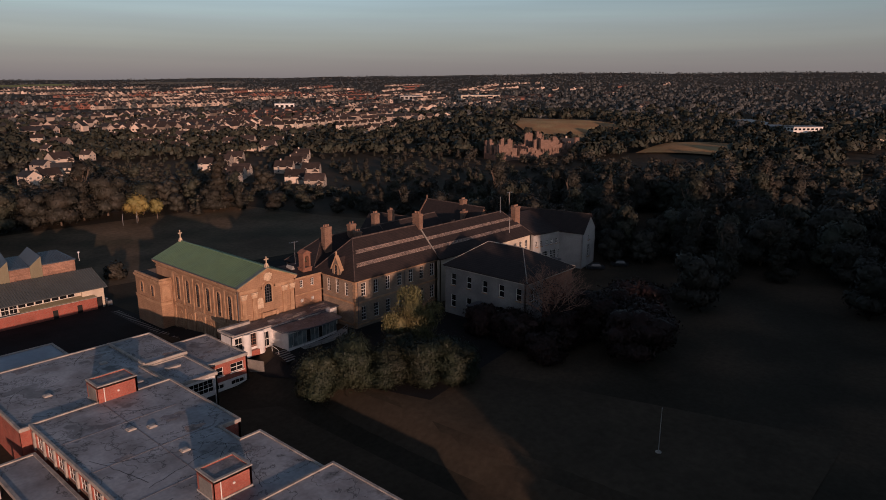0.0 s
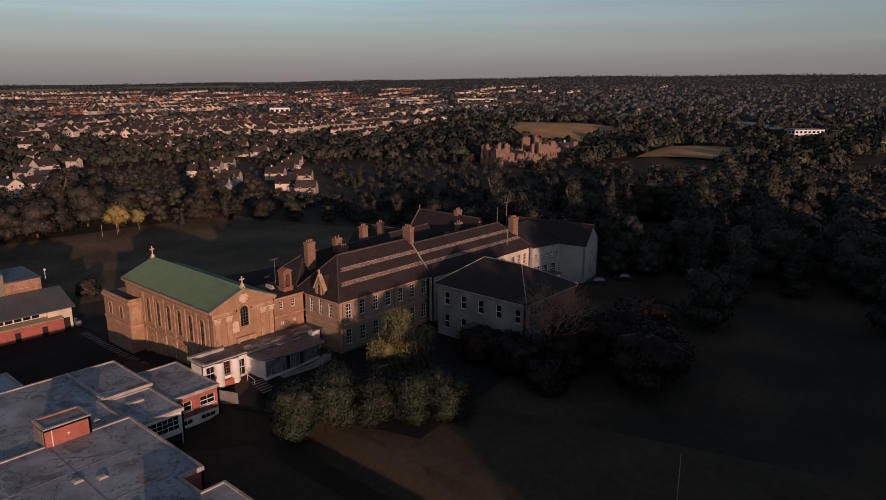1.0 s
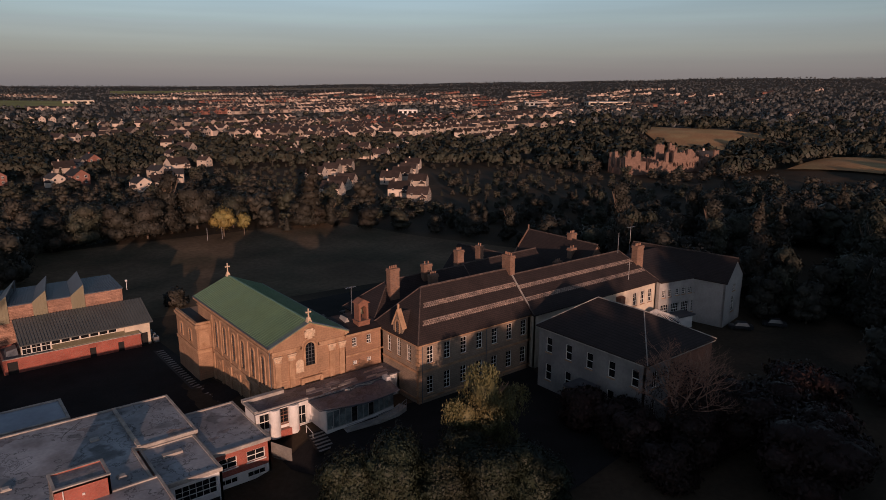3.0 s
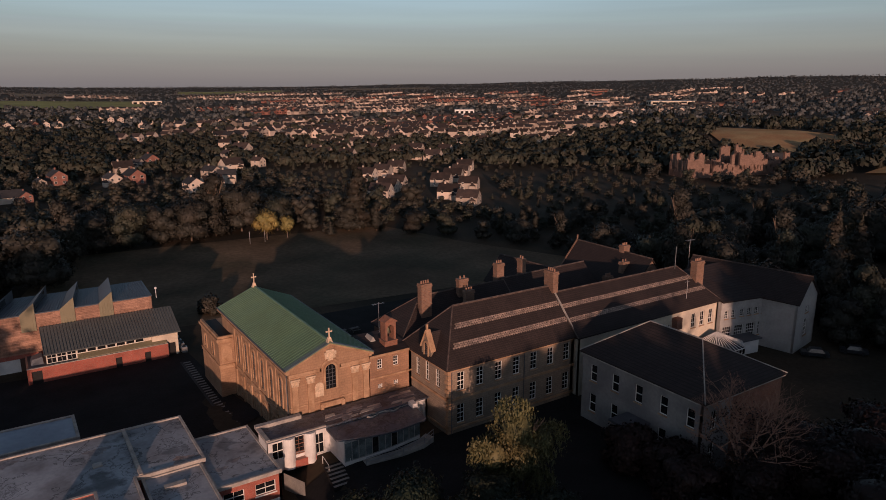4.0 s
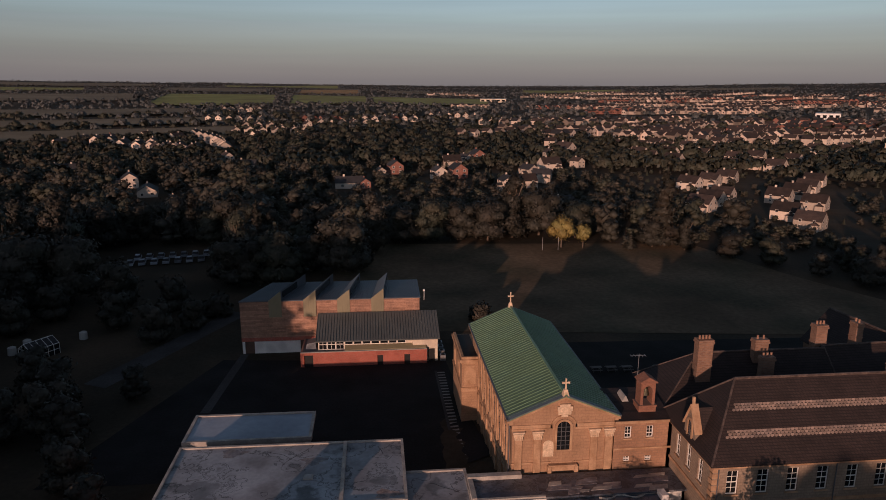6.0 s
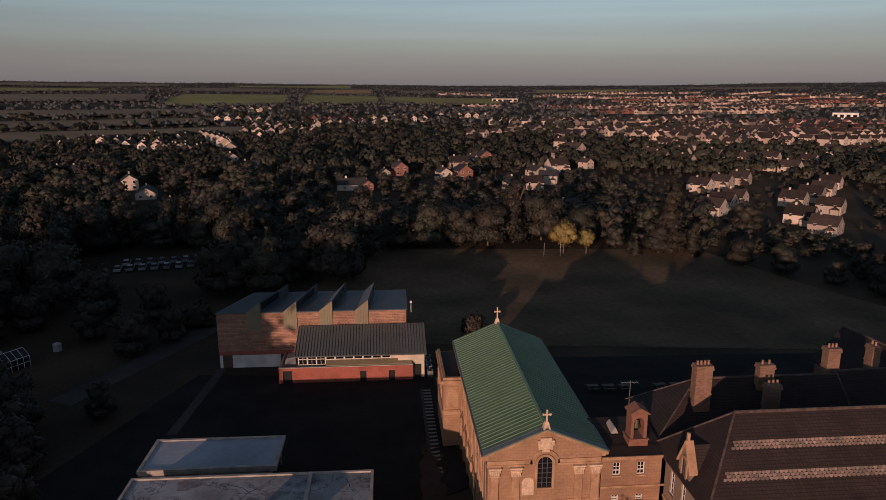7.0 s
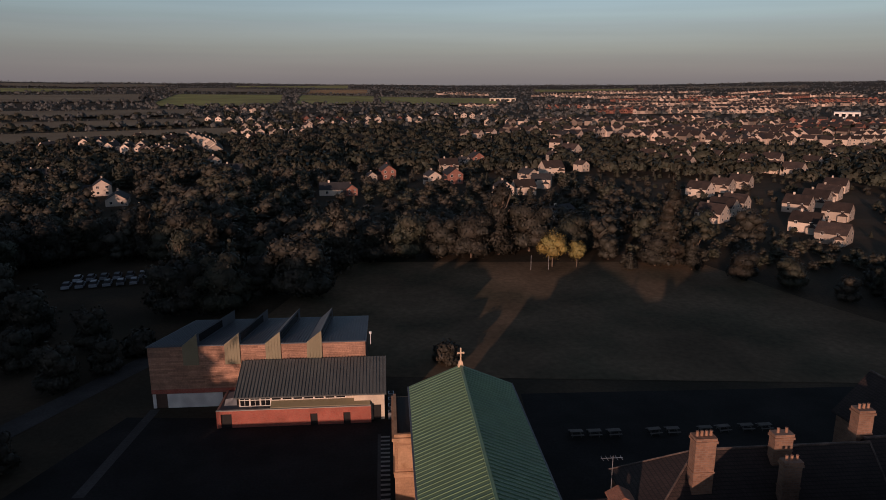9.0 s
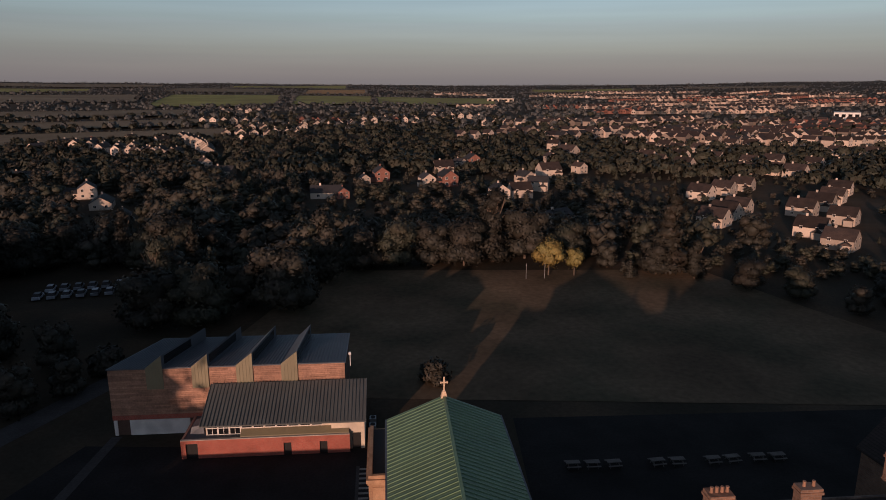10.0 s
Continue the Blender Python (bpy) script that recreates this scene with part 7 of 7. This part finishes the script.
def far_woods():
    """Hedgerow and garden trees beyond, as joined clumps of leaf clusters."""
    rng = np.random.default_rng(9)
    base = []
    cells = {(int(x // 14), int(y // 14)) for x, y in FARFOOT}
    for _ in range(20000):
        az, r = rng.uniform(-48, 92), 330 + 4000 * rng.random() ** 1.55
        x, y = r * math.sin(radians(az)), r * math.cos(radians(az))
        if r < 560 and not clear(x, y, 2):
            continue
        if (int(x // 14), int(y // 14)) in cells:
            continue
        if any(p(x, y) for p in OPEN):
            continue
        town = np.interp(az, [-30, -18, 5, 20, 48, 60, 75], [.9, .9, .85, .5, .5, .9, 1.0])
        if 520 < r < 2300 and rng.random() > town:
            continue
        base.append((x, y, ground_z(x, y), rng.uniform(4, 9) * (1 + .25 * (az > 52)) * (1 if r < 1500 else .8 if r < 2600 else .62), r))
    for ring in PATCHES:        # hedges with trees round the fields
        for (ax, ay), (bx, by) in zip(ring, ring[1:] + ring[:1]):
            n = int(math.hypot(bx - ax, by - ay) / 6)
            for k in range(n):
                if rng.random() < .95:
                    x, y = ax + (bx - ax) * k / n + rng.normal() * 2, ay + (by - ay) * k / n + rng.normal() * 2
                    base.append((x, y, ground_z(x, y) + 1, rng.uniform(1.6, 3.2) * (2.0 if rng.random() < .12 else 1), math.hypot(x, y)))
    # beyond about 1100 m the leaf colour itself carries the haze
    for mat, name, lo, hi in ((LEAF_OLIVE, "far_woodland", 0, 1100), (LEAF_FAR_HAZED, "far_woodland", 1100, 9000)):
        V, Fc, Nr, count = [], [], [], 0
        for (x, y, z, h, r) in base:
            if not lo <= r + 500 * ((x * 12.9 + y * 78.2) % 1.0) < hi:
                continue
            n = 70 if r < 700 else 30 if r < 1400 else 14
            s = h * (.17 if r < 700 else .27 if r < 1400 else .42)
            d = rng.normal(size=(n, 3))
            d /= np.linalg.norm(d, axis=1)[:, None]
            d[:, 2] = np.abs(d[:, 2]) * 1.0 - .25
            p = np.array([x, y, z + h * .55]) + d * np.array([h * .62, h * .62, h * .55]) * rng.uniform(.7, 1.05, (n, 1))
            nrm = d + rng.normal(size=(n, 3)) * .4
            nrm /= np.linalg.norm(nrm, axis=1)[:, None]
            a = np.cross(nrm, rng.normal(size=(n, 3)))
            a /= np.linalg.norm(a, axis=1)[:, None] + 1e-9
            b = np.cross(nrm, a)
            q = np.stack([p - a * s, p - b * s * .7, p + a * s, p + b * s * .7], 1).reshape(-1, 3)
            out = d + np.array([0, 0, .25]) + rng.normal(size=(n, 3)) * .15
            Nr.append(np.repeat(out / np.linalg.norm(out, axis=1)[:, None], 4, 0))
            Fc.append(np.arange(len(q)).reshape(-1, 4) + count)
            count += len(q)
            V.append(q)
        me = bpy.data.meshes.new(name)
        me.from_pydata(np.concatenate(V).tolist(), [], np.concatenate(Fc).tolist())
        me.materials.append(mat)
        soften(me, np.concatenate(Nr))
        tagged(new(name, me), "distant dark hedgerow and garden trees" if mat is LEAF_OLIVE else "distant garden trees in haze-paled leaf colour", "woodland", kind="stuff")


far_woods()


# ---------------------------------------------------------------- special trees near the buildings
def special_trees():
    yt = make_tree("tree", "round", 9.8, 7.8, 71, 2200, .26, LEAF_YELLOW, "yellow-leaved tree standing at the field edge", trunk=.3)
    yt.location = (33.6, 122.5, ground_z(33.6, 122.5))
    yt2 = make_tree("tree", "round", 7.4, 4.4, 72, 900, .26, LEAF_YELLOW, "smaller yellow-leaved tree at the field edge", trunk=.32)
    yt2.location = (39.7, 121.6, ground_z(39.7, 121.6))
    # willow: hanging strands
    wl = thing("willow_tree", (10.6, -24.4, 2.9), "weeping willow with hanging yellow-green strands", "tree")
    bm = B()
    limbs(bm, (10.6, -24.4, 2.4), (10.7, -24.4, 7.5), .34, .6, 5, 5)
    part("trunk", bm, BARK, wl)
    rng = np.random.default_rng(3)
    V, Fc = [], []
    heart = crown_mesh("boughs", [(.0, .0, 10.6, 2.1, 1.9, 3.0), (3.2, -.2, 8.5, 1.8, 1.5, 2.0), (-3.0, .2, 8.5, 1.7, 1.5, 2.0), (.4, .2, 6.6, 3.0, 2.0, 2.3)], 4200, .15, LEAF_WILLOW, 8, core=.80, droop=.6)
    inner = new("inner_foliage", heart)
    inner.parent = wl
    inner.location = (0, 0, -2.9)
    sprays = ((-.4, .2, 14.4, 1.9), (4.4, -.3, 10.6, 1.9), (-4.6, .3, 10.8, 1.1), (.2, -1.2, 11.4, 2.2), (2.0, -.8, 9.0, 2.0), (-1.6, -.6, 8.8, 1.8), (.6, 2.0, 11.8, 2.4), (3.0, 1.6, 9.4, 1.6), (-2.2, 1.8, 9.6, 1.6), (2.4, -1.2, 6.0, 1.6), (-2.6, -1.0, 7.4, 1.2))
    for k in range(700):
        sx, sy, sz, sr = sprays[k % len(sprays)]
        t, q = rng.uniform(0, 2 * math.pi), sr * math.sqrt(rng.random())
        top = np.array([10.6 + sx + q * math.cos(t), -24.4 + sy + q * math.sin(t), sz - .22 * q * q + rng.uniform(-.4, .3)])
        ln = rng.uniform(1.0, 2.6)
        out = np.array([math.cos(t), math.sin(t), 0])
        for i in range(15):
            p = top + out * .25 * math.sin(i / 14 * 1.5) - np.array([0, 0, ln * i / 14]) + rng.normal(size=3) * .13
            a = rng.normal(size=3) * .4 + np.array([0, 0, -1.0])
            a /= np.linalg.norm(a)
            b = np.cross(a, rng.normal(size=3))
            b /= np.linalg.norm(b)
            s = rng.uniform(.12, .26)
            base = len(V)
            V += [(p - a * s).tolist(), (p + b * s * .4).tolist(), (p + a * s).tolist(), (p - b * s * .4).tolist()]
            Fc.append([base, base + 1, base + 2, base + 3])
    me = bpy.data.meshes.new("crown")
    me.from_pydata((np.array(V) - np.array([10.6, -24.4, 2.9])).tolist(), [], Fc)
    me.materials.append(LEAF_WILLOW)
    cr = new("crown", me)
    cr.parent = wl
    # clump of tall shrubs on the lawn in front
    for i, (x, y, h, w) in enumerate(((-8.6, -21.0, 5.4, 7.4), (-5.4, -24.5, 5.8, 7.4), (-1.6, -27.8, 5.6, 7.4), (2.4, -31.0, 5.8, 7.6), (6.2, -34.0, 5.6, 7.2), (-3.0, -21.8, 5, 6.5), (3.0, -26.0, 5.2, 7), (7.5, -30.5, 5, 6.5))):
        t = make_tree("shrub", "bush", h * 1.22, w, 40 + i, 8500, .16, LEAF_SHRUB, "tall rounded olive-green shrub in a clump on the lawn", "shrub")
        x, y = x + 1.2, y - 2.2
        t.location = (x, y, ground_z(x, y))
        if i in (0, 1, 5):
            t.scale = (1, 1, 1.22)
        t["group"] = "shrub clump on the lawn"
    # bare-branched tree and copper beech by the grey block
    bt = thing("bare_tree", (29.8, -37.8, 2.9), "bare-branched twiggy tree in front of the grey block", "tree")
    bm = B()
    limbs(bm, (29.8, -37.8, 2.4), (30.4, -37.8, 7.6), .24, 1.05, 9, 12, 6)
    part("bough", bm, BARK_LIT, bt)
    veil = new("leaf_veil", crown_mesh("leaf_veil", [(0, 0, 6.6, 4.6, 4.4, 3.0), (2.6, .5, 7.4, 3.0, 2.6, 2.2), (-2.8, -.4, 6.8, 2.8, 2.6, 2.2), (.4, .4, 8.6, 2.8, 2.8, 2.0)], 1700, .13, LEAF_RED, 31, core=.05))
    veil.parent = bt
    for i, (x, y, h, w) in enumerate(((24.5, -36.0, 6.0, 7.0), (29.5, -40.5, 7.0, 8.5), (35.0, -40.0, 7.4, 9.5), (22.5, -42.0, 5.0, 7.0), (25.2, -27.0, 5.6, 6.0), (26.0, -32.0, 5.6, 6.5))):
        db = make_tree("shrub", "bush", h, w, 85 + i, 3000, .26, LEAF_RED, "dark reddish-leaved shrub beside the grey block", "shrub")
        db.location = (x, y, 2.9)
        db["group"] = "dark shrubs beside the grey block"
    cb = make_tree("tree", "round", 8.6, 12.5, 77, 5200, .28, LEAF_RED, "dark copper beech by the drive", trunk=.2)
    cb.location = (38, -43.5, 2.9)
    for i, (x, y, h, w) in enumerate(((37, -50.5, 9.0, 11), (33, -53, 9.4, 12))):
        dt = make_tree("tree", "round", h, w, 95 + i, 4000, .28, LEAF_RED, "dark reddish-leaved tree in front of the grey block", trunk=.12)
        dt.location = (x, y, 2.9)
        dt["group"] = "dark trees beside the drive"
    cb2 = make_tree("tree", "round", 8.0, 12, 78, 4800, .28, LEAF_RED, "dark copper beech beyond the grey block", trunk=.2)
    cb2.location = (50, -44, 2.9)


# twig colour paled and reddened to carry the low sun caught by the boughs
BARK_LIT = material("sunlit_twigs", (0.30, 0.165, 0.115), 0.9, vary=0.2, scale=2)
special_trees()


# ---------------------------------------------------------------- small things outdoors
def small_things():
    fp = thing("flagpole", (8.1, -67.7, 2.9), "slim white flagpole on the front lawn", "flagpole")
    bm = B()
    tube(bm, (8.1, -67.7, 2.8), (8.1, -67.7, 8.8), .05, .03, 8)
    part("pole", bm, RENDER_PALE, fp)
    bm = B()
    tube(bm, (8.1, -67.7, 2.7), (8.1, -67.7, 3.05), .4, .36, 14)
    part("base", bm, COPING, fp)
    gh = thing("greenhouse", (-78.4, 55, 0), "small white-framed glass greenhouse among dark bushes", "greenhouse")
    c, n = Vector((-78.4, 55.0, 0)), 5
    u, v = Vector((.55, .835, 0)), Vector((.835, -.55, 0))
    P = lambda a, b, z: c + u * a + v * b + Vector((0, 0, z))
    for sgn in (-1, 1):
        bm = B()
        for k in range(n + 1):
            a = -2.6 + 5.2 * k / n
            tube(bm, P(a, sgn * 1.7, -.1), P(a, sgn * 1.7, 1.9), .05, n=5)
            tube(bm, P(a, sgn * 1.7, 1.9), P(a, 0, 3.0), .05, n=5)
        tube(bm, P(-2.6, sgn * 1.7, 1.9), P(2.6, sgn * 1.7, 1.9), .06, n=5)
        tube(bm, P(-2.6, sgn * 1.7, .9), P(2.6, sgn * 1.7, .9), .04, n=5)
        fr = part("side_frame", bm, WHITE, gh)
        bm = B()
        face(bm, (P(-2.6, sgn * 1.69, 0), P(2.6, sgn * 1.69, 0), P(2.6, sgn * 1.69, 1.9), P(-2.6, sgn * 1.69, 1.9)))
        face(bm, (P(-2.6, sgn * 1.69, 1.9), P(2.6, sgn * 1.69, 1.9), P(2.6, 0, 3.0), P(-2.6, 0, 3.0)))
        part("pane", bm, GLASS, fr)
    for a in (-2.6, 2.6):
        bm = B()
        for b in (-.6, .6):
            tube(bm, P(a, b, -.1), P(a, b, 2.6), .05, n=5)
        tube(bm, P(a, -1.7, .1), P(a, 1.7, .1), .05, n=5)
        tube(bm, P(a, -1.7, 1.9), P(a, 1.7, 1.9), .05, n=5)
        part("gable_frame", bm, WHITE, gh)
    bm = B()
    tube(bm, P(-2.6, 0, 3.0), P(2.6, 0, 3.0), .06, n=5)
    part("ridge", bm, WHITE, gh)
    for x, y in ((-83.5, 56.0), (-82.6, 59.6), (-74.2, 63.0)):
        tk = thing("water_tank", (x, y, 0), "pale plastic tank near the greenhouse", "tank", "tanks near the greenhouse")
        bm = B()
        tube(bm, (x, y, -.05), (x, y, 1.3), .75, .7, 14)
        tube(bm, (x, y, 1.3), (x, y, 1.5), .7, .3, 14)
        part("body", bm, RENDER_PALE, tk)
    # picnic benches in the rear yard
    pb = thing("picnic_table", (0, 0, 0), "weathered grey timber picnic table", "picnic table", "picnic tables in the rear yard")
    bm = B()
    box(bm, -.9, .9, -.4, .4, .70, .75)
    part("tabletop", bm, TABLE_WOOD, pb)
    for y in (-.75, .75):
        bm = B()
        box(bm, -.9, .9, y - .14, y + .14, .42, .46)
        part("seat", bm, TABLE_WOOD, pb)
    for x in (-.6, .6):
        bm = B()
        box(bm, x - .04, x + .04, -.85, .85, .34, .415)
        for sy in (-1, 1):
            hull(bm, [(x - .04, sy * .6 - .05, -.05), (x + .04, sy * .6 - .05, -.05), (x + .04, sy * .6 + .05, -.05), (x - .04, sy * .6 + .05, -.05)],
                 [(x - .04, sy * .25 - .05, .70), (x + .04, sy * .25 - .05, .70), (x + .04, sy * .25 + .05, .70), (x - .04, sy * .25 + .05, .70)])
        part("trestle", bm, TABLE_WOOD, pb)
    spots = ((19.5, 39.4), (22.2, 39.3), (27.8, 39.2), (30.4, 39.2), (35.0, 39.1), (37.6, 39.2), (41.0, 39.3), (43.6, 39.2))
    pb.matrix_basis = pose(17.0, 39.5, ground_z(17, 39.5) + .04)
    for i, (x, y) in enumerate(spots):
        copy_thing(pb, pose(x, y, ground_z(x, y) + .04, 0, 0, 3 * (i % 3)))
    # goal posts at the far side of the playing field
    for x in (27.5, 32.0):
        gp = thing("goal_post", (x, 119.8, ground_z(x, 119.8)), "thin rusty goal post at the field edge", "goal post", "goal posts")
        bm = B()
        tube(bm, (x, 119.8, 1.0), (x, 119.8, 5.2), .05)
        part("post", bm, METAL, gp)
    # parked cars in the west
    base = make_car(CAR, "parked silver-grey car in the car park", "cars in the car park")
    k = 0
    for r in range(2):
        for i in range(7):
            x, y = -84 + 2.9 * i, 118 + 6.2 * r + 1.2 * i * .5
            m = pose(x, y, 0.02, 0, 0, 12)
            if k == 0:
                base.matrix_basis = m
            else:
                copy_thing(base, m)
            k += 1
    dark = make_car(CAR_DARK, "dark parked car beside the pale range", "cars beside the pale range")
    dark.matrix_basis = pose(77.0, -20.5, 2.92, 0, 0, 40)
    copy_thing(dark, pose(83.5, -23.5, 2.92, 0, 0, 35))
    plant("shrub", 1.6, 66.0, .85)


CAR = material("car_paint", (0.30, 0.31, 0.34), 0.3, 0.5, vary=0.05, bump=0, info=.6)


CAR_DARK = material("dark_car_paint", (0.03, 0.03, 0.034), 0.3, 0.5, vary=0.05, bump=0)


def make_car(paint, label, group):
    ob = thing("car", (0, 0, 0), label, "car", group)
    bm = B()
    low = [(-.85, -2.1), (.85, -2.1), (.85, 2.1), (-.85, 2.1)]
    hull(bm, [(x, y, .3) for x, y in low], [(x * .98, y * .98, .85) for x, y in low])
    part("body", bm, paint, ob)
    bm = B()
    hull(bm, [(x * .93, y * .62 - .1, .852) for x, y in low], [(x * .74, y * .40 - .1, 1.42) for x, y in low])
    part("cabin", bm, GLASS, ob)
    bm = B()
    hull(bm, [(x * .75, y * .41 - .1, 1.422) for x, y in low], [(x * .7, y * .38 - .1, 1.47) for x, y in low])
    part("roof", bm, paint, ob)
    for x in (-.8, .8):
        for y in (-1.3, 1.3):
            bm = B()
            tube(bm, (x - .1, y, .31), (x + .1, y, .31), .31, .31, 12)
            part("wheel", bm, DARK, ob)
    return ob


small_things()
for proto, (x, y) in zip(PROTO.values(), ((-95, 84), (-102, 70), (-106, 98), (-95, 104), (-104, 58), (-52, 74), (-114, 84), (-95, -160), (-110, -165))):
    proto.matrix_basis = pose(x, y, ground_z(x, y))
for proto, (x, y) in zip(HOUSES.values(), ((-180, 520), (-210, 540), (-120, 540), (-230, 510), (-250, 470), (-255, 520))):
    proto.matrix_basis = pose(x, y, ground_z(x, y), 0, 0, -30)
